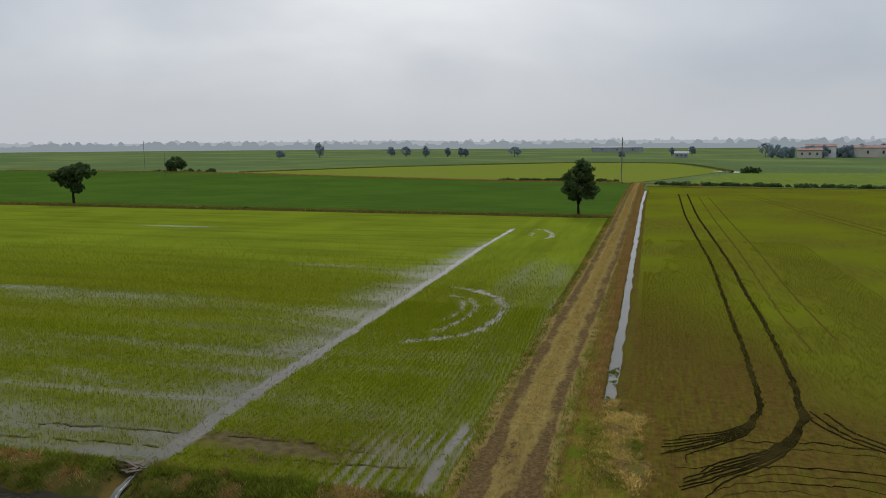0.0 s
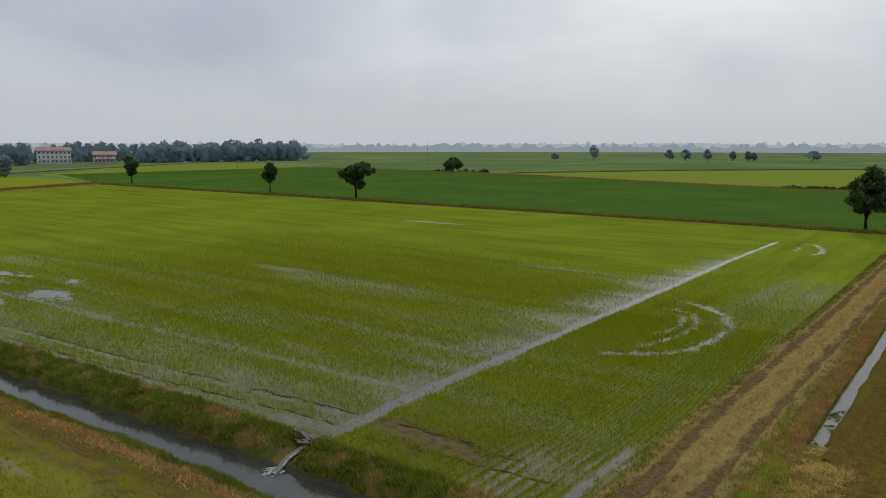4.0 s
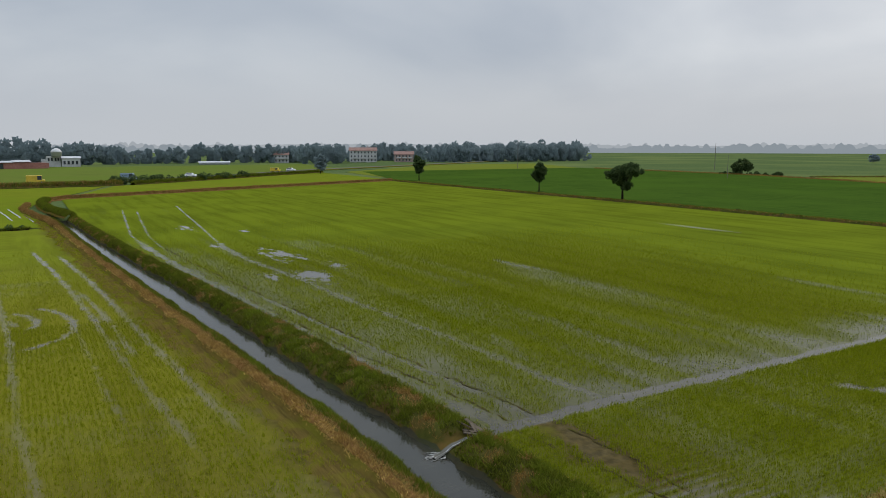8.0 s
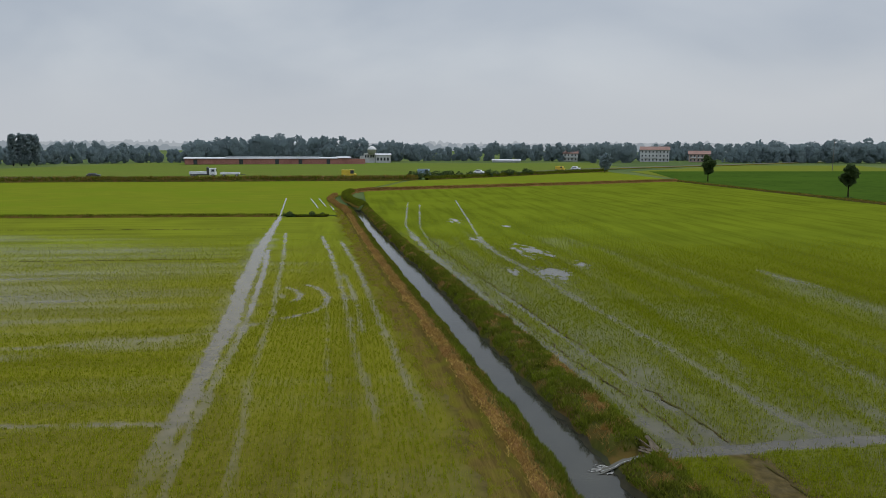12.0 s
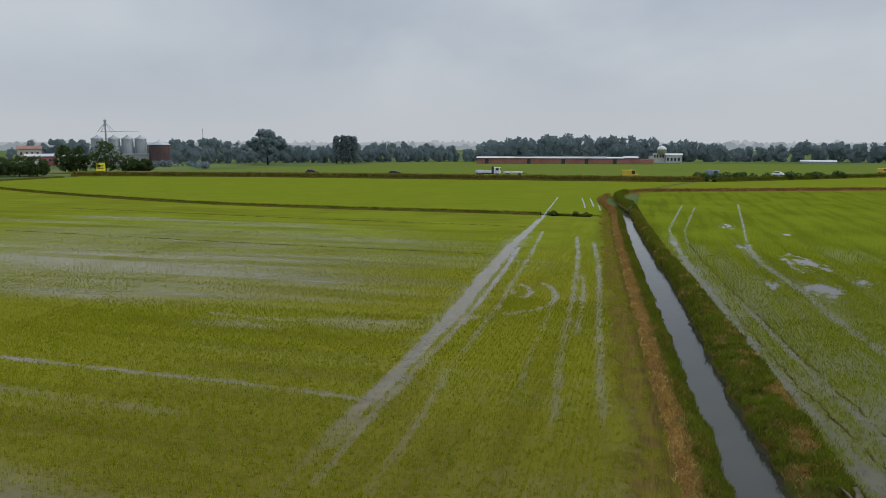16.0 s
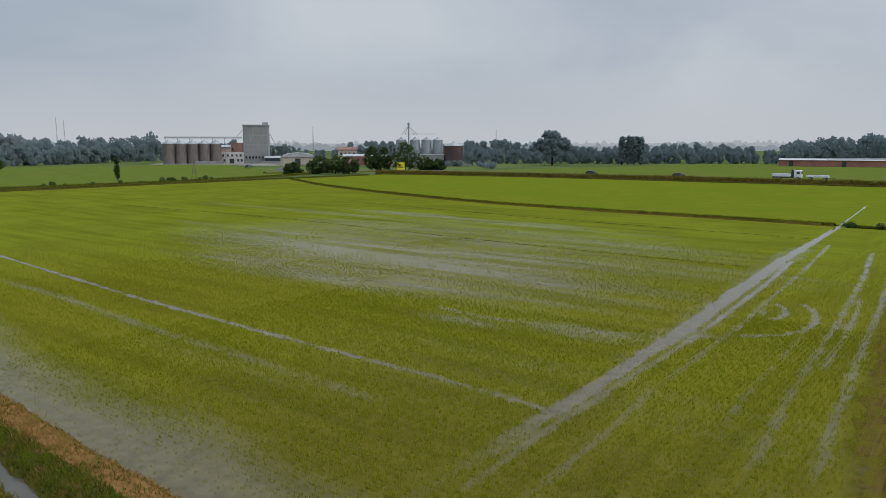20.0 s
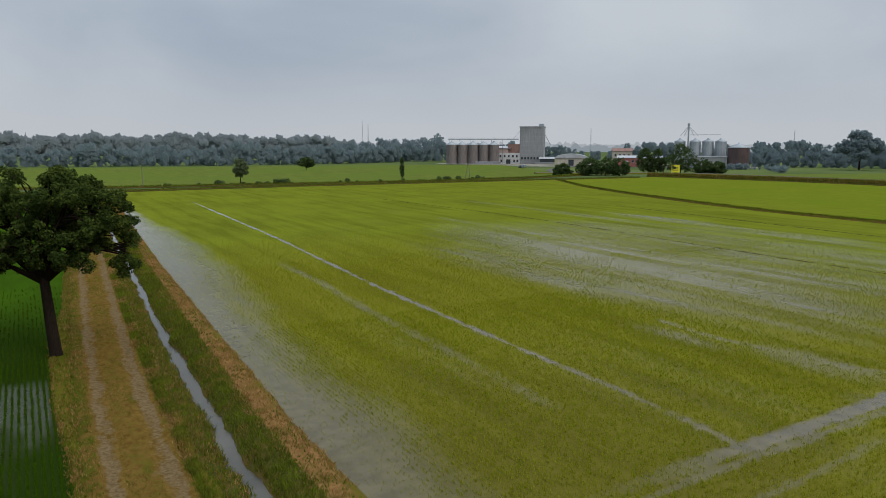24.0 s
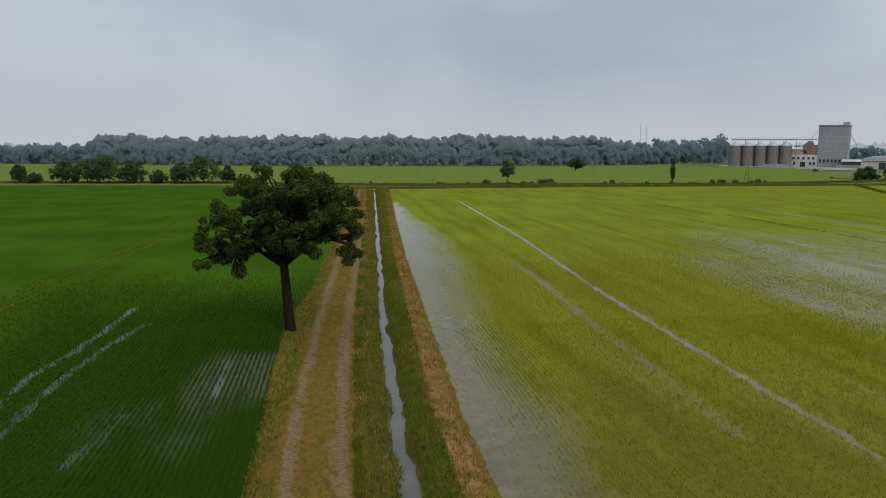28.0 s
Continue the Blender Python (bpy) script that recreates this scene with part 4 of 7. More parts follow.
RUTS, TURF = [0, 0.05, 0.22, 0.85, 0.62, 0.05, 0.05, 0.62, 0.85, 0.22, 0.05, 0], [1, 0.9, 0.45, 0, 0.1, 0.35, 0.35, 0.1, 0, 0.45, 0.9, 1]
for nm, seg, m, lab in (("track_north", tl[:, :cutat + 1], M_ROADN, "unpaved farm track with dark damp ruts and a straw-covered middle"), ("track_south", tl[:, cutat:], M_ROADS, "dry farm track with pale dusty ruts")):
    ns = seg.shape[1]
    worn = 0.5 * soft(np.abs(seg[..., 1] - 22), 3, 9) * (nm == "track_north") * (np.abs(np.arange(12) - 5.5) < 4)[:, None]
    me = np_mesh(nm, seg.reshape(-1, 3), grid_faces(12, ns), [m], True, attrs={"rut": np.repeat(RUTS, ns).reshape(12, ns) + worn, "turf": np.repeat(TURF, ns)})
    tagged(new(nm, me), lab, "road", "", "structure")
sy = np.arange(-187, 13, 0.5)
scx = np.interp(sy, [p[1] for p in TRACK[::-1]], [p[0] for p in TRACK[::-1]])
field_side = [np.column_stack([a, sy, sy * 0 + z]) for a, z in ((scx + 2.0, 0.0), (scx + 2.25, 0.04), (np.maximum(road_east(sy), scx + 2.3) + 0.02, 0.05), (np.maximum(road_east(sy), scx + 2.3) + 0.22, -0.03))]
fs_ = loft(field_side, 0.08, 0.04, 1.3)
lofted("verge_field_side", fs_, [M_VERGE, M_SOIL], "dry grass edge between track and deep green rice", "verge", index=[0, 0, 1])
west_verge = [np.column_stack([np.interp(ey0, [20, 30, 110, 122], a), ey0, np.full_like(ey0, z)]) for ey0 in [np.arange(21.5, 122, 0.5)] for a, z in
              (([-6.0] * 4, 0.05), ([-6.35, -6.3, -6.25, -6.2], 0.06), ([-6.75, -6.55, -6.45, -6.3], -0.03))]
wv = loft(west_verge, 0.15, 0.06, 1.2)
lofted("verge_west", wv, [M_VERGE], "green grass verge between track and flooded field", "verge")
east_verge = [np.column_stack([x + 0.3 * ramped(vy, 0, 33, 28) * k, vy, np.full_like(vy, z)]) for vy in [np.arange(21.0, 205, 0.5)] for k, x, z in ((0, -3.0, 0.02), (0, -2.7, 0.08), (2, -2.1, 0.09), (5, -1.9, 0.05))]
lofted("verge_east", loft(east_verge, 0.1, 0.05, 1.2), [M_VERGE], "dry grass verge along the farm track", "verge")
hp = sheet_axis([(-2.3, 2.0, 0.25)])
hy = np.arange(20.5, 34.2, 0.3)
HX, HY = np.meshgrid(hp, hy, indexing="ij")
hump = np.stack([HX, HY, -0.06 + 0.13 * soft(np.hypot((HX + 1.2) / 2.0, (HY - 27.6) / 6.8) + 0.5 * (NA(HX * 0.9, HY * 0.5) - 0.5), 0.35, 1.0)], -1)
lofted("straw_corner", loft(hump, 0.0, 0.06, 1.4), [M_STRAWFLOOR], "patch of flattened straw-coloured dry grass", "verge")
s_verge = loft([np.column_stack([np.interp(dy, [-190, -108, -49, -24, -3, 10], [-12.2, -8.6, -5.6, -4.3, -3.75, -4.4]), dy, dy * 0 + 0.06]), np.column_stack([dxc + 1.9, dy, dy * 0 + 0.10]), np.column_stack([dxc + 1.3, dy, dy * 0 + 0.15])], 0.1, 0.05, 1.2)
lofted("verge_south", s_verge, [M_VERGE], "green and dry grass verge beside the track", "verge")


# ---- the sparse field east of the track ----
EX = np.concatenate([np.arange(-0.75, 14, 0.5), np.arange(14, 150, 4), [150]])
EY = np.concatenate([np.arange(18.3, 60, 0.6), np.arange(60, 204, 3), [204]])
GXe, GYe = np.meshgrid(EX, EY, indexing="ij")
GYe = GYe - 0.08 * np.clip(GXe, 0, 60) * ramped(GYe, 0, 100, 204)
e_sheet = np.stack([GXe, GYe, 0.010 * (NA(GXe * 0.8, GYe * 0.8) - 0.5)], -1)
tagged(new("field_east_1", np_mesh("field_east_1", e_sheet.reshape(-1, 3), grid_faces(len(EX), len(EY)), [M_DRY], True, attrs={"bare": np.clip(soft(GXe - 1.6 + 5 * (NA(GXe * .3, GYe * .1) - .5), 0, 7) * soft(GYe, 40, 75) + 0.95 * soft(GYe + 9 * (NB(GXe * .3, GYe * .3) - .5) + 0.8 * np.clip(GXe, 0, 12), 36, 54), 0, 1)})), "thinly sown field with brown soil showing through", "field", "fields", "structure")


def wheel_mark(pts, width, label="dark muddy tractor wheel mark pressed into the field", mat=None, rough=0.16, tall=1.0, taper=0.0):
    h = width / 2
    L = loft(ribbon_lines(pts, [(-h, 0.012), (-h * 0.6, 0.050 * tall), (0, 0.028 * tall), (h * 0.6, 0.054 * tall), (h, 0.012)], 0.3), rough, 0.02 + 0.05 * (1 - tall), 1.3)
    t = np.linspace(0, 1, L.shape[1])
    k = (0.15 + 0.85 * np.clip((1 - t) / taper, 0, 1))[None, :, None] if taper else 1.0
    L[..., :2] = L[2:3, :, :2] + (L[..., :2] - L[2:3, :, :2]) * k
    lofted("wheel_mark", L, [mat or M_MUD], label, "wheel mark")


M1 = [(5.2, 34.7), (5.35, 37), (5.6, 43.5), (5.7, 51), (5.85, 60), (6.15, 76), (5.9, 97), (5.75, 130), (6.4, 177)]
M2 = [(6.9, 34.4), (7.2, 37.7), (7.5, 44), (7.7, 52), (7.7, 60.7), (7.95, 76.5), (7.8, 97.6), (7.6, 126), (8.3, 177)]
wheel_mark(M1, 0.29, rough=0.12)
wheel_mark(M2, 0.31, rough=0.12)
r_w = random.Random(5)
for q in range(7):
    o = 0.34 * q + 0.2 * r_w.random()
    wheel_mark([(5.25 - 0.02 * q, 35.6 - 0.30 * q), (5.05 - 0.06 * q, 33.9 - 0.3 * o), (4.4, 32.5 - 0.4 * o), (3.2, 31.2 - 0.6 * o), (1.7, 30.4 - 0.9 * o), (0.8 + r_w.random(), 30.1 - 1.1 * o)], 0.12 + 0.10 * r_w.random(), rough=0.10, tall=0.8, taper=0.7)
    wheel_mark([(7.0 + 0.03 * q, 35.8 - 0.30 * q), (6.7, 33.4 - 0.2 * o), (5.9, 31.4 - 0.4 * o), (4.6, 29.6 - 0.6 * o), (2.9, 28.1 - 0.8 * o), (1.2 + r_w.random(), 27.0 - 1.0 * o)], 0.12 + 0.12 * r_w.random(), rough=0.10, tall=0.8, taper=0.7)
for k in range(6):
    y0, b_ = 30.6 - 0.95 * k + 0.9 * r_w.random(), 0.5 * r_w.random()
    wheel_mark([(10.5 + 2 * r_w.random(), y0 - 0.9 + b_), (7.0, y0 - 0.3), (4.0, y0 - 1.0 + b_), (1.4 + r_w.random(), y0 - 1.8)], 0.05 + 0.04 * r_w.random(), mat=M_OLDMUD if k % 2 else None, rough=0.25, tall=0.6, taper=0.6)
for x0 in (7.4, 7.9, 8.5):
    wheel_mark([(x0 - 0.6, 34.6), (x0 + 0.4, 32.0), (x0 + 2.6, 30.2), (x0 + 7, 29.2)], 0.08)
for a in ([(9.4, 45), (9.2, 57), (9.7, 84), (9.8, 122), (10.4, 170)], [(11.4, 48), (11.2, 60), (11.7, 86), (11.9, 124), (12.4, 170)], [(20, 178), (26, 130), (30, 100), (33, 80)], [(21.8, 178), (27.8, 130), (31.8, 100), (34.8, 80)]):
    wheel_mark(a, 0.12, "faint old wheel mark in the field", M_OLDMUD)


for pts, w_, lab in (([(x, float(rut_n(x)) + 0.0) for x in (-84, -66, -46, -31, -24, -18.9)], 0.16, "dark mud ridge left by a wheel in the flooded field"), ([(x, float(rut_n(x))) for x in (-17.9, -14, -9.4)], 0.16, "dark mud ridge left by a wheel in the flooded field"),
                     ([(x, float(head_n(x)) + 0.75) for x in (-50, -40, -30, -24, -18.8)], 0.14, "dark mud ridge along the canal bank"), ([(-17.8, 23.2), (-13, 23.9), (-8.2, 24.4)], 0.18, "dark mud ridge along the canal bank"),
                     ([(21.8, -30), (21.5, -35), (21.0, -44), (20.0, -57.6), (18.7, -89)], 0.34, "dark tramline through the rice"), ([(23.4, -34), (22.8, -44), (21.8, -57.6), (20.4, -89)], 0.30, "dark tramline through the rice"), ([(-69.6, -1.0), (-70.3, -30), (-72.7, -79), (-70, -130)], 0.30, "dark low ridge across the rice field"), ([(-97, -2), (-99, -40), (-104, -90)], 0.30, "dark low ridge across the rice field"),
                     ([(-97.5, -2), (-99.4, -40), (-104.4, -90)], 0.15, "dark low ridge across the rice field")):
    wheel_mark(pts, w_ * (0.7 if "canal" in lab or "flooded" in lab else 1.0), lab, M_BANK if "tramline" in lab else M_WETFLAT, 0.22, 0.3)

# ---- bunds between the fields ----
def bund(pts, width, height, label, mats=(M_SOIL, M_VERGE), rise=0.12):
    h = width / 2
    L = loft(ribbon_lines(pts, [(-h, -0.06), (-0.62 * h, 0.6 * height), (-0.25 * h, height), (0.25 * h, height), (0.62 * h, 0.6 * height), (h, -0.06)], 0.7), 0.20, rise, 0.9)
    return L, lofted("bund", L, list(mats), label, "bund", index=[0, 0, 1, 0, 0])


B_N, _ = bund([(-5.6, 119.2), (-55, 119.6), (-112, 120.4), (-170, 119.3), (-226, 120.0)], 1.5, 0.38, "low earth bund with dry grass between rice fields", (M_BANK, M_VERGE))
B_W, _ = bund([(-227, 120), (-199, 55), (-183, 16), (-176, 10)], 1.9, 0.55, "dry earth bund along the field's end", (M_STRAW, M_VERGE), 0.2)
B_H, _ = bund([(-176, 10), (-165, 9.0), (-150, 9.5), (-136, 11.6), (-130.5, 12.6)], 2.4, 0.7, "tall brown bund at the head of the canal", (M_SOIL, M_STRAW), 0.3)
B_K, _ = bund([(-166, 6.5), (-152, 5.6), (-138, 7.2), (-128, 8.6), (-116, 9.8)], 1.6, 0.45, "brown bund bending round the canal head", (M_SOIL, M_STRAW), 0.2)
B_S, _ = bund([(-166, -186), (-140, -135), (-119.5, -69), (-115.6, -10), (-115.0, -2.2)], 1.3, 0.36, "narrow dark bund between two rice fields", (M_SOIL, M_BANK))
B_T, _ = bund([(-114.6, -0.6), (-114.6, 6.2)], 1.2, 0.28, "short tarred-dark bund end beside a water gap", (M_MUD, M_BANK))
B_F, _ = bund([(105, -207), (35, -199), (-11, -189), (-58, -191), (-120, -188), (-166, -186), (-205, -184)], 2.0, 0.30, "grassy ridge at the end of the flooded fields", (M_BANK, M_VERGE))
B_G, _ = bund([(105, -235), (35, -226), (-11, -209), (-58, -203), (-120, -197), (-170, -203), (-206, -214)], 1.8, 0.35, "second grassy ridge with scattered bushes", (M_BANK, M_VERGE))
B_R, _ = bund([(-216, -190), (-224, -160), (-231, -118), (-236, -54), (-238.5, 0), (-241, 33)], 3.4, 1.0, "reedy brown embankment below the road", (M_BANK, M_STRAW), 0.35)
B_Q, _ = bund([(-241, 36), (-262, 62), (-292, 96), (-318, 128)], 2.6, 0.7, "overgrown embankment beside the road", (M_BANK, M_VERGE), 0.35)
B_D, _ = bund([(-8, 222.5), (-46, 226.5), (-140, 258.5), (-206, 278), (-306, 286)], 1.3, 0.3, "thin dry bund at the end of the deep green field", (M_SOIL, M_STRAW))
B_E, _ = bund([(-1, 207), (21, 205), (54, 200), (150, 190)], 1.2, 0.25, "pale bund at the end of the sparse field", (M_VERGE, M_VERGE))
B_Y, _ = bund([(-172, 280), (-127, 357), (-49, 436), (11, 429), (32, 317)], 1.6, 0.3, "dark low bund round the yellow-green field", (M_BANK, M_BANK))

ROAD = [(-195, -236), (-222, -222), (-246, -205), (-256, -180), (-257, -120), (-257, -60), (-257.5, 0), (-262, 30), (-292, 74), (-345, 132), (-374, 172), (-425, 248), (-520, 380)]
lofted("road", loft(ribbon_lines(ROAD, [(-4.2, 0.05), (-3.2, 0.45), (3.2, 0.45), (4.2, 0.05)], 4.0)), [M_VERGE, M_ROAD], "grey country road on a low embankment", "road", index=[0, 1, 0])
lofted("side_road", loft(ribbon_lines([(-300, -330), (-262, -300), (-225, -262), (-216, -240), (-224, -221)], [(-3, 0.03), (3, 0.03)], 4.0)), [M_ROAD], "side road to the grain store", "road")
for pts in ([(-158, -4.3), (-135, -2.9), (-116.2, -1.8)], [(-156, 1.2), (-144, 2.6), (-131, 3.9)], [(-156, 3.0), (-146, 4.1), (-135, 5.2)], [(-142, 5.6), (-133, 6.4), (-124, 7.2)]):
    lofted("rill", loft(ribbon_lines(pts, [(-0.13, -0.014), (0, -0.011), (0.13, -0.014)], 0.8), 0.16, 0.0, 0.8), [M_DITCH], "thin bright rill of water left by a wheel", "water")
flat_field("crossing_turf", [(-5.8, 7), (3, 7), (3, 24), (-5.8, 24)], -0.03, M_VERGE, "dry turf round the crossing of track and canal")
flat_field("yard", [(-240, -408), (-262, -372), (-262, -330), (-300, -300), (-350, -240), (-380, -260), (-360, -400), (-270, -440)], -0.01, M_APRON, "pale gravel yard round the grain store")
lofted("farm_lane", loft(ribbon_lines([(-60, 238), (-20, 231), (-3.5, 226), (8, 221), (30, 216)], [(-2.4, -0.06), (-1.2, 0.06), (1.2, 0.06), (2.4, -0.06)], 2.0), 0.3, 0.08), [M_TRACK], "dusty farm lane crossing the end of the track", "road")
tagged(lofted("far_pool", loft(ribbon_lines([(27, 322), (31, 313), (34, 306)], [(-3.2, -0.005), (0, -0.002), (3.2, -0.005)], 1.5), 0.8), [M_DITCH], "bright far water in a field ditch", "water"))


# ---- rice seedlings ----
def sow(fn, x0, x1, y0, y1, density, seed, across=None, spacing=0.3, inside=None):
    """Places for tufts, drilled in rows along one axis, thinned where the field stands open."""
    r = np.random.RandomState(seed)
    n = int((x1 - x0) * (y1 - y0) * density)
    x, y = x0 + r.rand(n) * (x1 - x0), y0 + r.rand(n) * (y1 - y0)
    if across == "x":
        x = np.round(x / spacing) * spacing + (r.rand(n) - 0.5) * 0.05
    elif across == "track":
        x = edge_n(y) + 0.13 + np.round((x - edge_n(y)) / 0.26) * 0.26 + (r.rand(n) - 0.5) * 0.13
    elif across == "y":
        y = np.round(y / spacing) * spacing + (r.rand(n) - 0.5) * 0.15
    ok = inside(x, y)
    x, y = x[ok], y[ok]
    w = fn(x, y)
    keep = r.rand(len(x)) > np.clip(1.5 * (w - 0.22), 0.0, 0.88)
    return np.column_stack([x[keep], y[keep], np.zeros(keep.sum())])


in_north = lambda x, y: (y > crest_n(x) + 1.9) & (y < 118.3) & (x < -6.5) & (np.hypot((x + 15.0) / 3.0, (y - 24.8) / 0.7) + 0.9 * (NA(x * 2, y * 3) - 0.5) > 1) & (x > west_bund(y) + 1)
in_south = lambda x, y: (y < canal_s(x) - 2.1 - 2.6 * NB(x * 7.3, y * 7.3) * (0.4 + NA(x * 0.4, y * 0.4))) & (x < south_edge(y) - 0.1) & (x > -114)
in_dark = lambda x, y: (x > road_east(y) + 0.15) & (y > -186)
LAB_R = "young yellow-green rice seedlings standing in shallow water"
for k, (x0, x1, y0, y1, dens, across, h, w) in enumerate((
        (-46, -18, 20, 40, 64, "y", 0.16, 0.021), (-18.6, -6.8, 22, 52, 100, "track", 0.15, 0.020), (-46, -6.8, 40, 60, 36, "y", 0.17, 0.017), (-75, -46, 18, 60, 30, "y", 0.17, 0.017),
        (-110, -75, 15, 48, 15, "y", 0.18, 0.024), (-80, -6.8, 60, 84, 16, "y", 0.18, 0.024))):
    p = sow(wet_north, x0, x1, y0, y1, dens, 20 + k, across, 0.25 if dens > 20 else 0.3, in_north)
    p = p[np.random.RandomState(k).rand(len(p)) > 0.9 * dense_north(p[:, 0], p[:, 1])]
    tufts("rice_seedlings", p, h * (1.6 - 1.1 * wet_north(p[:, 0], p[:, 1])), w * 0.9, 3, 0.4, 40 + k, M_RICE_N, LAB_R, "rice", 0.06)
for k, (x0, x1, y0, y1, dens, across, h, w) in enumerate((
        (-40, -8, -26, 4, 52, "x", 0.14, 0.024), (-48, -10, 4, 15, 50, "y", 0.14, 0.024), (-72, -40, -40, 14, 30, "x", 0.15, 0.017),
        (-52, -9, -52, -26, 34, "x", 0.15, 0.017), (-90, -72, -40, 12, 14, "x", 0.16, 0.024), (-60, -10, -80, -52, 14, "x", 0.16, 0.024))):
    p = sow(wet_south, x0, x1, y0, y1, dens, 60 + k, across, 0.25 if dens > 20 else 0.3, in_south)
    p = p[np.random.RandomState(k).rand(len(p)) > 0.9 * dense_south(p[:, 0], p[:, 1])]
    tufts("rice_seedlings", p, h * (1.55 - 1.1 * wet_south(p[:, 0], p[:, 1])), w * 0.9, 3, 0.4, 80 + k, M_RICE_S, LAB_R, "rice", 0.06)
p = sow(wet_south, -113, -48, -110, -36, 8, 95, "x", 0.5, in_south)
p = p[wet_south(p[:, 0], p[:, 1]) > 0.30]
tufts("rice_seedlings", p, 0.17, 0.024, 3, 0.5, 96, M_RICE_S, LAB_R, "rice", 0.15)
for k, (x0, x1, y0, y1, dens, h, w) in enumerate(((-0.5, 16, -32, 0, 44, 0.24, 0.035), (-0.5, 7, -25, -3, 70, 0.24, 0.03), (-4, 24, -50, -32, 16, 0.25, 0.06), (16, 26, -32, -8, 16, 0.25, 0.06))):
    p = sow(wet_dark, x0, x1, y0, y1, dens, 100 + k, "x", 0.27, in_dark)
    p = p[np.random.RandomState(k).rand(len(p)) > 0.9 * dense_dark(p[:, 0], p[:, 1])]
    tufts("rice_seedlings", p, h * 0.8, w, 3, 0.5, 110 + k, M_RICE_D, "dense deep green rice plants in drilled rows", "rice", 0.03)
r_e = np.random.RandomState(7)
pe = np.column_stack([-0.5 + 18 * r_e.rand(60000) ** 1.2, 24 + 70 * r_e.rand(60000) ** 1.5, np.zeros(60000)])
pe = pe[NA(pe[:, 0] * 0.2, pe[:, 1] * 0.08) + 0.5 * NB(pe[:, 0] * 1.2, pe[:, 1] * 0.3) > 0.55]
pe = pe[r_e.rand(len(pe)) > 0.75 * soft(pe[:, 1] + 0.8 * np.clip(pe[:, 0], 0, 12), 38, 54)]
pe[:, 0] = np.round(pe[:, 0] / 0.30) * 0.30 + 0.26 * r_e.rand(len(pe))
tufts("sparse_seedlings", pe, 0.14, 0.022, 2, 0.6, 121, M_RICE_E, "thin young rice seedlings on brown soil", "rice", 0.06)

# ---- grass and straw on banks, verges and bunds ----
G_L, H_L = "long green bank grass in tangled tufts", "dry straw-coloured grass in flattened tufts"


def grass_on(L, k0, k1, n, h, w, seed, m=M_GRASS, lean=0.9, each=3, spread=0.10, where=None):
    p = scatter(L, k0, k1, n, seed)
    if where is not None:
        p = p[where(p)]
    tufts("dry_grass" if m in (M_HAY, M_PALEHAY) else "grass", p, h, w, each, lean, seed + 1, m, H_L if m in (M_HAY, M_PALEHAY) else LAB_R if m is M_RICE_S else G_L, "grass", spread)


patchy = lambda lo: (lambda p: NA(p[:, 0] * 0.35, p[:, 1] * 0.35) + 0.4 * NB(p[:, 0] * 1.3, p[:, 1] * 1.3) > lo)
no_gap = lambda p: np.abs(p[:, 0] + 18.05) > 0.62
grass_on(n_bank, 1.1, 6, 32000, 0.22, 0.05, 200, M_GRASS, 1.2, 3, 0.12, lambda p: no_gap(p) & (NB(p[:, 0] * 0.9, p[:, 1] * 1.2) + 0.5 * NC(p[:, 0] * 2.3, p[:, 1] * 2.3) > 0.62))
grass_on(n_bank, 1.5, 5.6, 20000, 0.20, 0.03, 202, M_HAY, 1.3, 3, 0.22, lambda p: no_gap(p) & (NB(p[:, 0] * 0.9, p[:, 1] * 1.2) + 0.5 * NC(p[:, 0] * 2.3, p[:, 1] * 2.3) < 0.56))
tuss = scatter(n_bank, 2.4, 5.4, 110, 290)
tuss = tuss[no_gap(tuss) & (NB(tuss[:, 0] * 0.2, tuss[:, 1] * 0.2) > 0.35)]
tufts("dry_grass", tuss, 0.27, 0.022, 60, 2.4, 291, M_HAY, "arching tussocks of bleached straw on the canal bank", "grass", 0.14)
lush = scatter(n_bank, 1.6, 5.6, 260, 292)
lush = lush[no_gap(lush)]
tufts("grass", lush, 0.34, 0.05, 40, 1.3, 293, M_GRASS, G_L, "grass", 0.2)
grass_on(s_bank, 5.4, 7.5, 20000, 0.20, 0.04, 204, M_GRASS, 0.9)
grass_on(s_bank, 4, 5.5, 10000, 0.16, 0.03, 206, M_HAY, 1.4)
grass_on(s_bank, 3.6, 5.2, 5000, 0.14, 0.03, 207, M_PALEHAY, 1.6, where=lambda p: NB(p[:, 0] * 0.5, p[:, 1] * 0.5) > 0.35)
grass_on(s_bank, 0.0, 2.6, 8000, 0.12, 0.025, 208, M_RICE_S, 0.9, where=lambda p: NA(p[:, 0] * 0.4, p[:, 1] * 2.0) + 0.5 * NB(p[:, 0] * 1.5, p[:, 1] * 3) > 0.62)
grass_on(s_bank, 5.4, 6.8, 4000, 0.18, 0.04, 209, M_HAY, 1.3, where=lambda p: ~patchy(0.6)(p))
grass_on(sd, 4.2, 6.0, 18000, 0.22, 0.045, 210, M_GRASS, 0.9)
grass_on(sd, 4.6, 6.2, 5000, 0.24, 0.04, 211, M_HAY, 1.2, where=lambda p: ~patchy(0.6)(p))
grass_on(sd, 0, 2.2, 13000, 0.20, 0.045, 212, M_GRASS, 0.9)
grass_on(sd, 0, 2.0, 5000, 0.20, 0.04, 213, M_HAY, 1.2)
grass_on(sd, 5.6, 7.7, 13000, 0.16, 0.035, 214, M_HAY, 1.4, where=lambda p: ~patchy(0.95)(p))
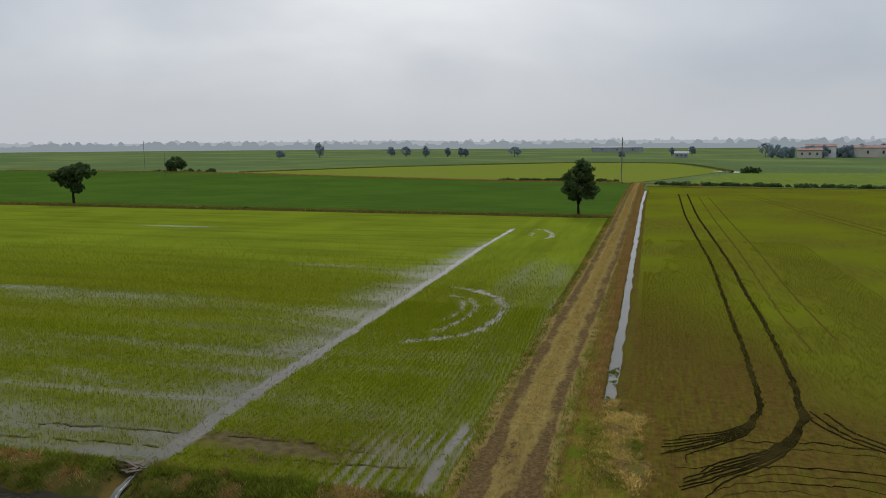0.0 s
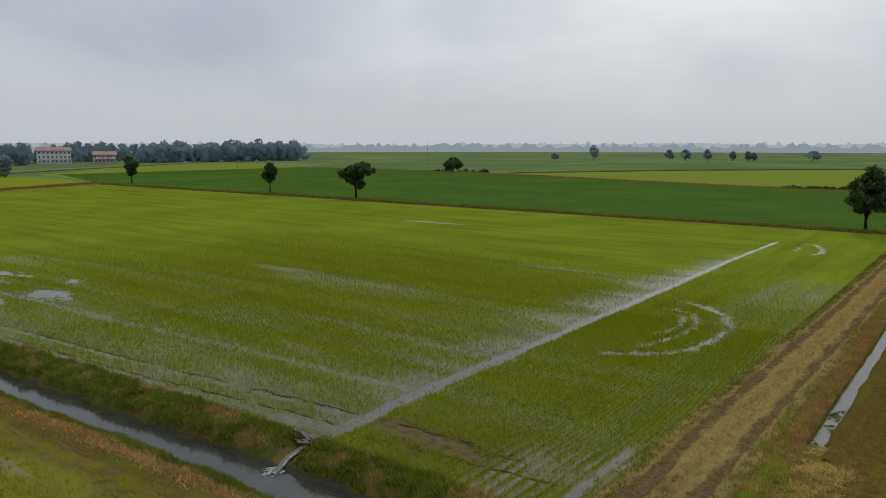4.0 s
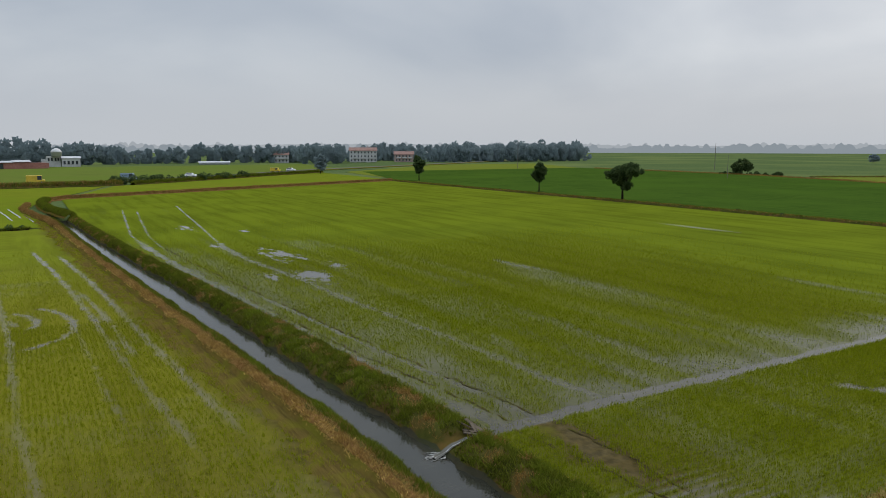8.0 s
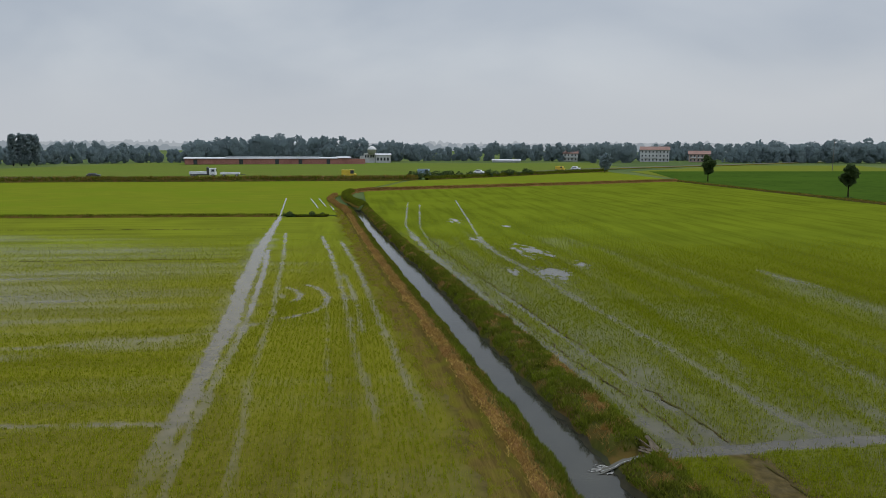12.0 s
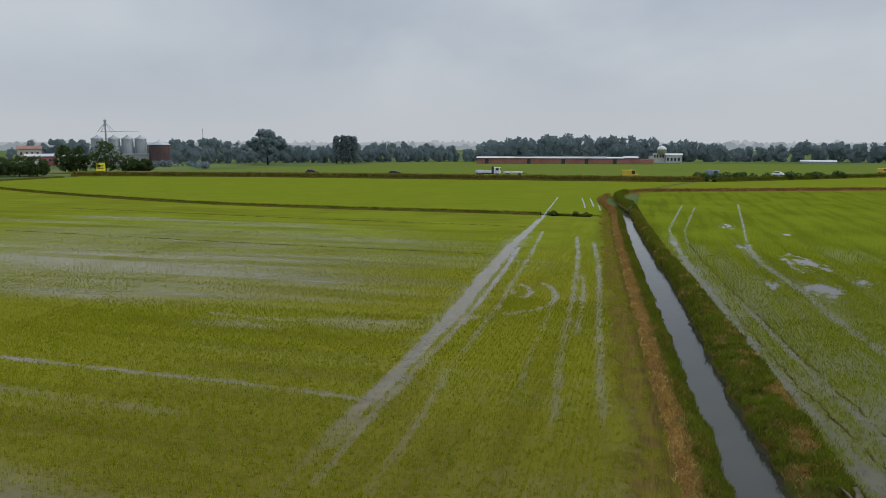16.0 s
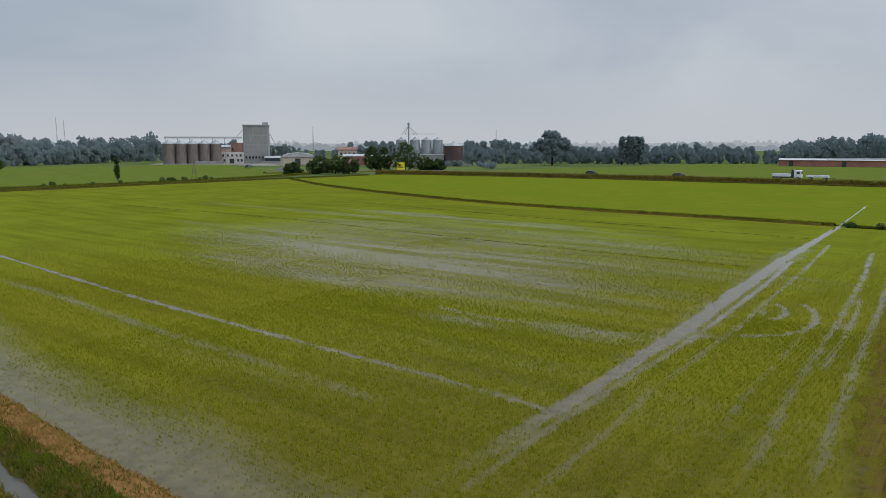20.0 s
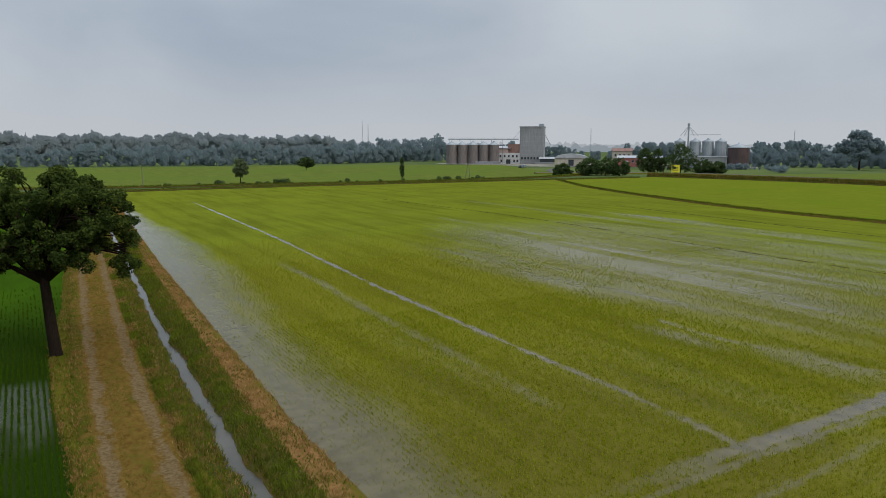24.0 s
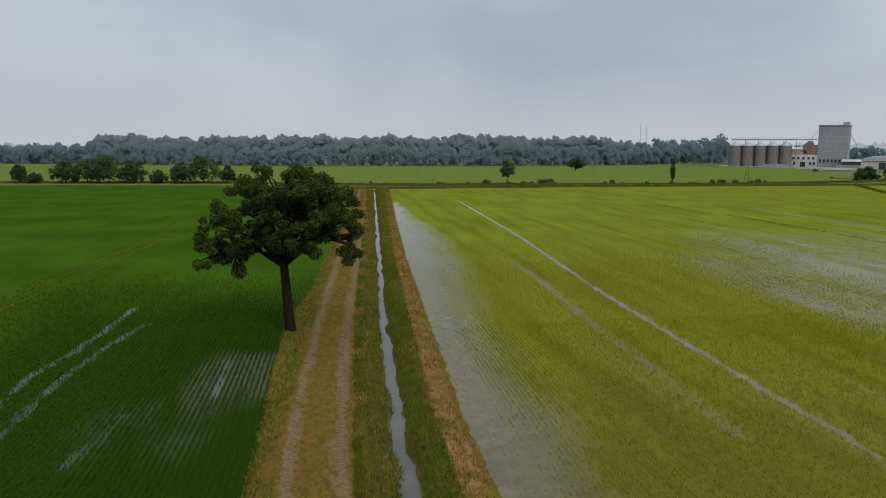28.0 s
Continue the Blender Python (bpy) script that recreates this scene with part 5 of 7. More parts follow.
grass_on(sd, 5.2, 7.0, 7000, 0.17, 0.04, 215, M_GRASS, 1.0, where=patchy(0.6))
grass_on(s_verge, 0, 2, 19000, 0.15, 0.04, 216, M_GRASS, 0.9, where=patchy(0.55))
grass_on(s_verge, 0, 2, 9000, 0.15, 0.035, 218, M_HAY, 1.2, where=lambda p: ~patchy(0.6)(p))
grass_on(tl[:, :cutat], 5, 6, 6000, 0.09, 0.03, 220, M_HAY, 1.2)
grass_on(tl[:, cutat:], 4.6, 6.4, 4000, 0.08, 0.03, 221, M_HAY, 1.2, where=patchy(0.75))
grass_on(tl[:, cutat:], 4.8, 6.2, 6000, 0.08, 0.03, 223, M_GRASS, 1.2, where=patchy(0.5))
grass_on(tl, 0, 2, 10000, 0.13, 0.035, 222, M_GRASS, 0.9, where=patchy(0.5))
grass_on(tl, 9, 11, 10000, 0.13, 0.035, 224, M_GRASS, 0.9, where=patchy(0.5))
grass_on(tl, 0, 2, 7000, 0.13, 0.03, 226, M_HAY, 1.2)
grass_on(tl, 9, 11, 7000, 0.13, 0.03, 228, M_HAY, 1.2)
grass_on(wv, 0, 2, 9000, 0.08, 0.03, 230, M_GRASS, 1.1, where=patchy(0.6))
grass_on(wv, 0, 2, 6000, 0.08, 0.03, 231, M_HAY, 1.4, where=lambda p: ~patchy(0.75)(p))
grass_on(np.array(east_verge), 0, 3, 14000, 0.14, 0.035, 232, M_HAY, 1.2)
grass_on(loft(hump), 0, len(hp) - 1, 20000, 0.085, 0.024, 234, M_PALEHAY, 3.0, 3, 0.2, where=lambda p: (p[:, 2] > -0.05 + 0.10 * NB(p[:, 0] * 3, p[:, 1] * 3)) & (NA(p[:, 0] * 0.8, p[:, 1] * 0.5) < 0.66) & (NC(p[:, 0] * 2.5, p[:, 1] * 2.5) + 0.5 * NB(p[:, 0] * 1.1, p[:, 1] * 1.1) > 0.62))
grass_on(loft(hump), 0, len(hp) - 1, 12000, 0.12, 0.03, 235, M_GRASS, 1.2, where=lambda p: (NA(p[:, 0] * 0.8, p[:, 1] * 0.5) + 0.3 * NB(p[:, 0] * 3, p[:, 1] * 3) > np.where(p[:, 0] < -1.2, 0.45, 0.72)) & (p[:, 2] > 0))
weed = np.column_stack([-1.52 + 0.5 * (np.random.RandomState(61).rand(420) - 0.5), 32.9 + 6.5 * np.random.RandomState(62).rand(420) ** 1.4, np.full(420, -0.12)])
weed = weed[NB(weed[:, 0] * 3, weed[:, 1] * 1.6) + 0.4 * NC(weed[:, 0] * 6, weed[:, 1] * 5) > 0.78]
tufts("weeds", weed, 0.05, 0.05, 8, 2.0, 294, M_GRASS, "clotted weeds and mud at the ditch's end", "weeds", 0.07)
grass_on(ed, 4.4, 6, 12000, 0.15, 0.035, 236, M_HAY, 1.2)
grass_on(tl[:, :cutat - 40], 5, 6, 9000, 0.08, 0.03, 238, M_PALEHAY, 1.5)
for k, (B, n, h, m) in enumerate(((fs_, 5000, 0.15, M_HAY), (fs_, 6000, 0.15, M_GRASS), (B_N, 4500, 0.22, M_HAY), (B_N, 5000, 0.3, M_GRASS), (B_W, 8000, 0.4, M_HAY), (B_H, 4000, 0.5, M_GRASS), (B_K, 2500, 0.35, M_HAY), (B_S, 9000, 0.3, M_GRASS), (B_T, 700, 0.2, M_GRASS),
                                  (B_F, 7000, 0.4, M_GRASS), (B_G, 7000, 0.5, M_GRASS), (B_R, 8000, 0.9, M_GRASS), (B_R, 4000, 0.9, M_HAY), (B_Q, 6000, 0.9, M_GRASS), (B_D, 3000, 0.4, M_HAY), (B_Y, 3000, 0.5, M_GRASS))):
    grass_on(B, 0.6 if B is not fs_ else 0.0, 4.4 if B is not fs_ else 3.0, n, h, 0.10 if h > 0.35 else 0.06, 240 + 2 * k, m, 0.8)


# ---- building blocks for things ----
def part(name, bm, material, parent=None, label="", smooth=False):
    me = bpy.data.meshes.new(name)
    bm.to_mesh(me)
    bm.free()
    for m in (material if isinstance(material, (list, tuple)) else [material]):
        me.materials.append(m)
    if smooth:
        me.polygons.foreach_set("use_smooth", np.ones(len(me.polygons), bool))
    ob = new(name, me)
    if parent is not None:
        ob.parent = parent
    if label:
        ob["label"] = label
    return ob


def thing(name, x, y, z, turn, label, category, group=""):
    ob = new(name)
    ob.matrix_basis = pose(x, y, z, 0, 0, turn)
    return tagged(ob, label, category, group)


def box(bm, x0, x1, y0, y1, z0, z1, bevel=0.0):
    r = bmesh.ops.create_cube(bm, size=1, matrix=Matrix.Translation(((x0 + x1) / 2, (y0 + y1) / 2, (z0 + z1) / 2)) @ Matrix.Diagonal((x1 - x0, y1 - y0, z1 - z0, 1)))
    if bevel:
        es = list({e for v in r["verts"] for e in v.link_edges})
        bmesh.ops.bevel(bm, geom=es, offset=bevel, segments=2, affect="EDGES", profile=0.6)
    return bm


def boxed(*a, bevel=0.0):
    return box(bmesh.new(), *a, bevel=bevel)


def tube(bm, pts, radii, sides=8):
    """A tapering round limb through points."""
    rings = []
    for k, p in enumerate(pts):
        d = (Vector(pts[min(k + 1, len(pts) - 1)]) - Vector(pts[max(k - 1, 0)])).normalized()
        a = d.cross(Vector((0.31, 0.87, 0.11))).normalized()
        b = d.cross(a)
        rings.append([bm.verts.new(Vector(p) + radii[k] * (math.cos(t) * a + math.sin(t) * b)) for t in (2 * math.pi * i / sides for i in range(sides))])
    for r0, r1 in zip(rings, rings[1:]):
        for i in range(sides):
            bm.faces.new((r0[i], r0[(i + 1) % sides], r1[(i + 1) % sides], r1[i]))
    bm.faces.new(rings[0][::-1])
    bm.faces.new(rings[-1])
    return bm


def lathe(bm, profile, sides=24):
    """A turned shape from (radius, height) pairs."""
    rings = [[bm.verts.new((r * math.cos(2 * math.pi * i / sides), r * math.sin(2 * math.pi * i / sides), z)) for i in range(sides)] for r, z in profile]
    for r0, r1 in zip(rings, rings[1:]):
        for i in range(sides):
            bm.faces.new((r0[i], r0[(i + 1) % sides], r1[(i + 1) % sides], r1[i]))
    bm.faces.new(rings[0][::-1])
    bm.faces.new(rings[-1])
    return bm


def gable(bm, x0, x1, y0, y1, z, rise, over=0.4, thick=0.18):
    """A ridged roof along x with real thickness and eaves."""
    ym = (y0 + y1) / 2
    a = [(y0 - over, z - over * rise / (ym - y0)), (ym, z + rise), (y1 + over, z - over * rise / (ym - y0))]
    ends = []
    for x in (x0 - over, x1 + over):
        ends.append([bm.verts.new((x, y, h)) for y, h in a] + [bm.verts.new((x, y, h + thick)) for y, h in reversed(a)])
    n = 6
    for i in range(n):
        bm.faces.new((ends[0][i], ends[0][(i + 1) % n], ends[1][(i + 1) % n], ends[1][i]))
    for q in ends:
        bm.faces.new((q[0], q[1], q[4], q[5]))
        bm.faces.new((q[1], q[2], q[3], q[4]))
    bmesh.ops.recalc_face_normals(bm, faces=bm.faces)
    return bm


# ---- trees ----
def leaf_cards(centres, radii, count, size, seed, flat=0.85, shell=0.35, loose=0.7, up=0.5, level=1.0, front=None):
    """Small bent leaves in clumps; each is two triangles of its own tilt."""
    r = np.random.RandomState(seed)
    k = r.randint(0, len(centres), count) if np.isscalar(radii) else r.choice(len(centres), count, p=np.array(radii) ** 2 / np.sum(np.array(radii) ** 2))
    c = np.array(centres)[k]
    rad = np.full(count, radii) if np.isscalar(radii) else np.array(radii)[k]
    d = r.normal(size=(count, 3))
    d /= np.linalg.norm(d, axis=1)[:, None]
    p = c + d * (rad * (shell + (1 - shell) * r.rand(count) ** 0.6))[:, None] * np.array([1, 1, flat])
    n = d * 0.8 + r.normal(size=(count, 3)) * loose + np.array([0, 0, up])
    # front turns all leaves towards one side and evens out their shading
    if front is not None:
        n = 0.55 * n + np.array(front)
    n[:, 2] *= level
    n /= np.linalg.norm(n, axis=1)[:, None]
    u = np.cross(n, r.normal(size=(count, 3)))
    u /= np.linalg.norm(u, axis=1)[:, None] + 1e-9
    v = np.cross(n, u)
    s = (size * (0.6 + 0.8 * r.rand(count)))[:, None]
    q = np.stack([p - u * s, p - v * s * 0.55 + n * s * 0.12, p + u * s, p + v * s * 0.55 + n * s * 0.12], 1).reshape(-1, 3)
    i = np.arange(count) * 4
    return q, np.concatenate([np.stack([i, i + 1, i + 2], 1), np.stack([i, i + 2, i + 3], 1)])


def tree(name, x, y, height, crown, trunk_r, leaf, cards, seed, label, material=M_LEAF2, group="", fork=0.4, lean=(0.0, 0.0), bark=M_BARK, clump=0.9, twigs=1.0, fill=1.0, core=0.45):
    """crown: ellipsoids (dx, dy, z, radius, height radius), which are filled with clumps."""
    r = random.Random(seed)
    t = thing(name, x, y, 0, 0, label, "tree", group)
    zf = height * fork
    bm = bmesh.new()
    top = Vector((lean[0], lean[1], zf))
    tube(bm, [(0, 0, -0.15), (0.02, 0.0, 0.25), (lean[0] * 0.3 + 0.03, lean[1] * 0.3, zf * 0.35), (lean[0] * 0.7, lean[1] * 0.7, zf * 0.7), tuple(top)], [trunk_r * 1.3, trunk_r * 1.08, trunk_r, trunk_r * 0.88, trunk_r * 0.8], 10)
    centres, radii = [], []
    for dx, dy, z, rad, rz in crown:
        m = max(4, int(9 * fill * (rad * rad * rz) ** 0.5 / max(clump, 0.2) ** 1.2))
        for _ in range(m):
            d = Vector((r.gauss(0, 1), r.gauss(0, 1), r.gauss(0, 1))).normalized()
            k = core + (1.12 - core) * r.random() ** 0.5 if core > 0.5 else 0.45 + 0.55 * r.random() ** 0.5
            centres.append((dx + d.x * rad * k, dy + d.y * rad * k, z + d.z * rz * k))
            radii.append(clump * r.uniform(0.55, 1.15))
        end = Vector((dx, dy, z + 0.2 * rz))
        mid = top.lerp(end, 0.45) + Vector((0, 0, 0.16 * (end - top).length))
        tube(bm, [tuple(top - Vector((0, 0, 0.35))), tuple(mid), tuple(end)], [trunk_r * 0.5, trunk_r * 0.32, trunk_r * 0.10], 7)
        for c in r.sample(centres[-m:], min(m, int(5 * twigs))):
            tube(bm, [tuple(mid.lerp(end, r.random())), tuple((Vector(c) + end) / 2), c], [trunk_r * 0.2, trunk_r * 0.12, trunk_r * 0.04], 5)
    part("trunk", bm, bark, t, smooth=True)
    v, f = leaf_cards(centres, radii, cards, leaf, seed)
    ob = new("crown", np_mesh("crown", v, f, [material]))
    ob.parent = t
    return t


big = [(-0.4, 0.2, 9.2, 2.5, 1.6), (2.4, 0.3, 8.5, 2.0, 1.5), (-2.9, -0.2, 8.2, 2.0, 1.5), (1.0, 2.2, 8.3, 2.0, 1.5), (0.3, -2.3, 8.1, 2.1, 1.5), (-4.6, 0.6, 6.6, 1.5, 1.1), (-5.4, 0.2, 5.2, 1.1, 0.9), (-3.9, 0.3, 4.9, 1.2, 1.0),
       (4.0, -0.2, 7.2, 1.4, 1.3), (4.5, 0.2, 5.8, 0.9, 1.1), (-1.8, 1.0, 7.0, 1.9, 1.3), (2.0, -0.8, 7.0, 1.9, 1.2), (0, 0.6, 6.6, 2.2, 1.1), (-2.4, -0.8, 5.9, 1.5, 1.1), (-2.4, -0.6, 9.5, 0.8, 0.7), (2.6, 0.4, 9.6, 0.8, 0.6), (0.6, 0.2, 10.3, 0.9, 0.45), (1.4, 1.8, 6.3, 1.4, 0.9)]
tree("tree", 0.0, -26.1, 11.2, [(-0.9 * a, b, c, 0.92 * d, e) for a, b, c, d, e in big], 0.33, 0.090, 62000, 11, "broad dark green oak with a bare trunk beside the track", M_LEAF, fork=0.42, lean=(0.34, 0.1), clump=0.46, twigs=1.6, fill=0.62, core=0.55)
tree("tree", -11.3, 120.3, 9.2, [(0, 0, 5.6, 2.4, 2.6), (0.7, 0, 7.4, 1.7, 1.5), (-1.0, 0.4, 4.2, 2.0, 1.5), (1.2, -0.4, 4.3, 1.9, 1.5), (0.2, 0, 8.3, 0.9, 0.8)], 0.22, 0.20, 9000, 12, "leafy dark tree at the corner of the bund", M_LEAF2, "trees on the bund", 0.22, clump=0.7)
tree("tree", -114.5, 122.6, 8.8, [(0, 0, 6.4, 2.6, 1.5), (-3.0, 0, 6.0, 1.9, 1.2), (3.2, 0, 6.5, 1.8, 1.1), (1.2, 0.6, 7.6, 2.0, 0.9), (-1.0, 0, 4.6, 1.8, 1.0), (1.0, 0, 3.6, 1.1, 0.8)], 0.26, 0.24, 8000, 13, "spreading dark tree on the bund", M_LEAF2, "trees on the bund", 0.28, clump=0.75)
tree("tree", -148.5, 125.3, 8.1, [(0, 0, 5.2, 1.7, 1.9), (-0.6, 0, 4.2, 1.5, 1.4), (0.7, 0, 6.6, 1.2, 1.1)], 0.17, 0.22, 4500, 14, "slim upright tree on the bund", M_LEAF2, "trees on the bund", 0.25, clump=0.6)
tree("tree", -226.0, 130.5, 9.2, [(0, 0, 5.8, 2.1, 2.2), (1.6, 0, 6.6, 1.5, 1.0), (-1.2, 0, 7.6, 1.2, 1.0), (0, 0, 3.6, 1.6, 1.2)], 0.2, 0.26, 4500, 15, "small ragged tree at the field corner", M_LEAF2, "trees on the bund", 0.22, clump=0.7)
tree("tree", -205, 281, 7.0, [(0, 0, 3.9, 3.6, 2.6), (2.4, 0, 3.4, 2.4, 2.0), (-2.6, 0, 3.2, 2.4, 1.8)], 0.2, 0.36, 3500, 16, "round bushy tree far in the fields", M_LEAF2, fork=0.2, clump=1.0)
tree("tree", -60.5, -216.5, 8.0, [(0, 0, 5.2, 2.3, 2.3), (0, 0, 3.6, 2.0, 1.6), (0.3, 0, 6.6, 1.4, 1.1)], 0.16, 0.24, 5000, 17, "rounded grey-green willow by the grassy ridge", M_LEAF3, fork=0.22, clump=0.7)
tree("bush", 36.5, 300, 2.6, [(0, 0, 1.2, 2.2, 1.1), (2.6, 0.3, 1.1, 1.8, 0.9), (-2.2, 0, 0.9, 1.5, 0.8)], 0.12, 0.24, 2200, 21, "low dark bush beside a far field ditch", M_LEAF2, fork=0.2, clump=0.6)
tree("cypress", -125.8, -229.3, 7.8, [(0, 0, z, r0, 0.9) for z, r0 in ((1.2, 0.75), (2.2, 0.9), (3.3, 0.95), (4.4, 0.9), (5.5, 0.75), (6.5, 0.5), (7.2, 0.25))], 0.12, 0.16, 5000, 18, "narrow dark green cypress", M_LEAF2, fork=0.12, clump=0.35)
tree("tree", -123, -330, 7.5, [(0, 0, 4.2, 3.4, 2.6), (-2.0, 0, 3.4, 2.2, 1.8), (2.2, 0, 3.8, 2.0, 1.8)], 0.18, 0.40, 2500, 19, "low dark bushy tree in the far meadow", M_LEAF2, fork=0.2, clump=1.0)
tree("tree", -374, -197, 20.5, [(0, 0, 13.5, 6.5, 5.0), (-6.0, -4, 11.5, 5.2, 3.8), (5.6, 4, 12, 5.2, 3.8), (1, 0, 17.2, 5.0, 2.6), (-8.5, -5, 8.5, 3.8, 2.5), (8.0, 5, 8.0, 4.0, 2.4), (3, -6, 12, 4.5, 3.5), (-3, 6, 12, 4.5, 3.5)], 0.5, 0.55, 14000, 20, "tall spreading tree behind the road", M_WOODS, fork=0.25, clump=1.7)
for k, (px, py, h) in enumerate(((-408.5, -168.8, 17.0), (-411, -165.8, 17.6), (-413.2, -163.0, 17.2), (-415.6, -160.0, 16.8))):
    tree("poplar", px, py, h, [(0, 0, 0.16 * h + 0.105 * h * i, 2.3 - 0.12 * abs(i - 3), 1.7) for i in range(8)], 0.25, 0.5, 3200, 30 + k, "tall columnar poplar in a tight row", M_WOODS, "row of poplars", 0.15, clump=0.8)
spots = [(99, -232.5, 6.5), (94, -232, 3.4), (84, -231, 7.5), (77, -230, 7.6), (70, -229, 9.2), (62, -228, 7.0), (54, -227, 4.2), (46.5, -226, 6.4), (39.5, -225, 9.2), (31.5, -224, 6.0)]
for k, (px, py, h) in enumerate(spots):
    w = 0.54 * h if k not in (0, 9) else 0.3 * h
    tree("tree", px, py - 1.5, h, [(0, 0, 0.55 * h, w, 0.36 * h), (0.5 * w, 0, 0.4 * h, 0.8 * w, 0.3 * h), (-0.5 * w, 0, 0.38 * h, 0.8 * w, 0.28 * h), (0.1 * w, 0, 0.8 * h, 0.5 * w, 0.18 * h)], 0.18, 0.30, 3000, 50 + k, "dark leafy tree in a row on the grassy ridge", M_LEAF2, "trees on the ridge", 0.22, clump=0.8)
bushes = [(-196.5, -220, 4.9, 3.2), (-204, -212, 7.6, 4.6), (-209, -207, 8.4, 5.0), (-213.5, -203.5, 7.6, 4.2), (-243, -218, 11.5, 3.6), (-246.5, -214, 11.0, 3.4), (-252.5, -206, 13.4, 6.2), (-259, -199, 7.0, 4.2), (-263, -195, 5.5, 3.0)]
for k, (px, py, h, w) in enumerate(bushes):
    tree("bush" if h < 9 else "tree", px, py, h, [(0, 0, 0.5 * h, w, 0.45 * h), (0.6 * w, 0, 0.36 * h, 0.7 * w, 0.32 * h), (-0.6 * w, 0.5, 0.34 * h, 0.7 * w, 0.3 * h)] + ([(0, 0, 0.8 * h, 0.5 * w, 0.2 * h)] if h > 9 else []), 0.2, 0.36, 3600, 70 + k, "dense dark bush beside the road junction" if h < 9 else "dark tree beside the road junction", M_LEAF2, "road junction greenery", 0.15, clump=0.9)
iso = [(-274, 573, 13.0, 4.0), (-306, 562, 6.5, 4.2), (-209, 612, 9.5, 4.5), (-184, 590, 9.5, 3.2), (-226, 620, 9.0, 4.0), (-117, 640, 8.5, 6.5), (-172, 616, 8, 2.4), (-161, 619, 8, 2.4), (-157, 621, 7, 2.2), (17, 671, 7, 2.0), (34, 675, 8, 3.0), (-22, 576, 5.5, 2.4), (84, 604, 11, 6.5),
       (-305.3, 122.7, 8.5, 2.6)]
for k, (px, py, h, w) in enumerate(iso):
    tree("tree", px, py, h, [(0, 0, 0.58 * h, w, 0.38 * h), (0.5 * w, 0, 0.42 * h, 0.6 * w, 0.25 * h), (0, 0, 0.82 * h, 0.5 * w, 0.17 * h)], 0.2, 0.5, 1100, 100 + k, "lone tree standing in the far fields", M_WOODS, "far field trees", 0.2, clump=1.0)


def shrub_row(name, pts, n, h, seed, label, material=M_LEAF2, leaf=0.16, cards=5000, jitter=0.6):
    r = np.random.RandomState(seed)
    p = path_points(pts, 1.0)
    k = r.randint(0, len(p), n)
    hh = h * (0.35 + 0.9 * r.rand(n) ** 2)
    c = np.column_stack([p[k] + (r.rand(n, 2) - 0.5) * 2 * jitter, hh * 0.5])
    v, f = leaf_cards(c, hh * 0.62, cards, leaf, seed + 1, 0.8)
    v[:, 2] = np.maximum(v[:, 2], 0.0)
    return tagged(new(name, np_mesh(name, v, f, [material])), label, "shrubs", "", "stuff")


shrub_row("hedge", [(1, 217), (22, 211), (56, 205.5), (150, 196)], 900, 1.05, 1, "low dark hedge at the end of the sparse field", cards=22000, leaf=0.2, jitter=0.9)
shrub_row("shrubs", [(-46, 229), (-30, 229), (-10, 226)], 200, 1.0, 2, "low bushes beside the farm lane", cards=8000, leaf=0.22)
shrub_row("shrubs", [(-215, 279), (-200, 279), (-180, 274)], 26, 1.8, 3, "low shrubs round a field tree", cards=2600, leaf=0.3)
shrub_row("shrubs", [(-15, -212), (-60, -206), (-120, -200), (-150, -200)], 46, 1.7, 4, "scattered small bushes on the grassy ridge", cards=5200, leaf=0.2, jitter=1.2)
shrub_row("shrubs", [(-243, 30), (-262, 60), (-280, 82)], 60, 2.6, 5, "dark scrub below the road bend", cards=6000, leaf=0.3, jitter=1.0)
shrub_row("shrubs", [(-137, 12), (-150, 9.5), (-166, 9.0)], 26, 1.0, 6, "dark weeds on the bund at the canal head", cards=2600, leaf=0.14, jitter=0.8)
shrub_row("shrubs", [(-118, 122), (-150, 120.5), (-224, 121)], 34, 0.7, 7, "weeds along the bund", cards=1700, leaf=0.12)
shrub_row("weeds", [(-20, 119.7), (-60, 120), (-112, 121)], 30, 0.6, 8, "weeds along the bund", cards=1700, leaf=0.10)
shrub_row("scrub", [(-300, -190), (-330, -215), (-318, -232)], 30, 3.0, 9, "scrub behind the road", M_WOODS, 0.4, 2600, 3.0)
shrub_row("weeds", [(-114.6, -0.4), (-114.6, 6.0)], 14, 0.9, 10, "dark weeds on the short bund", cards=1300, leaf=0.10)


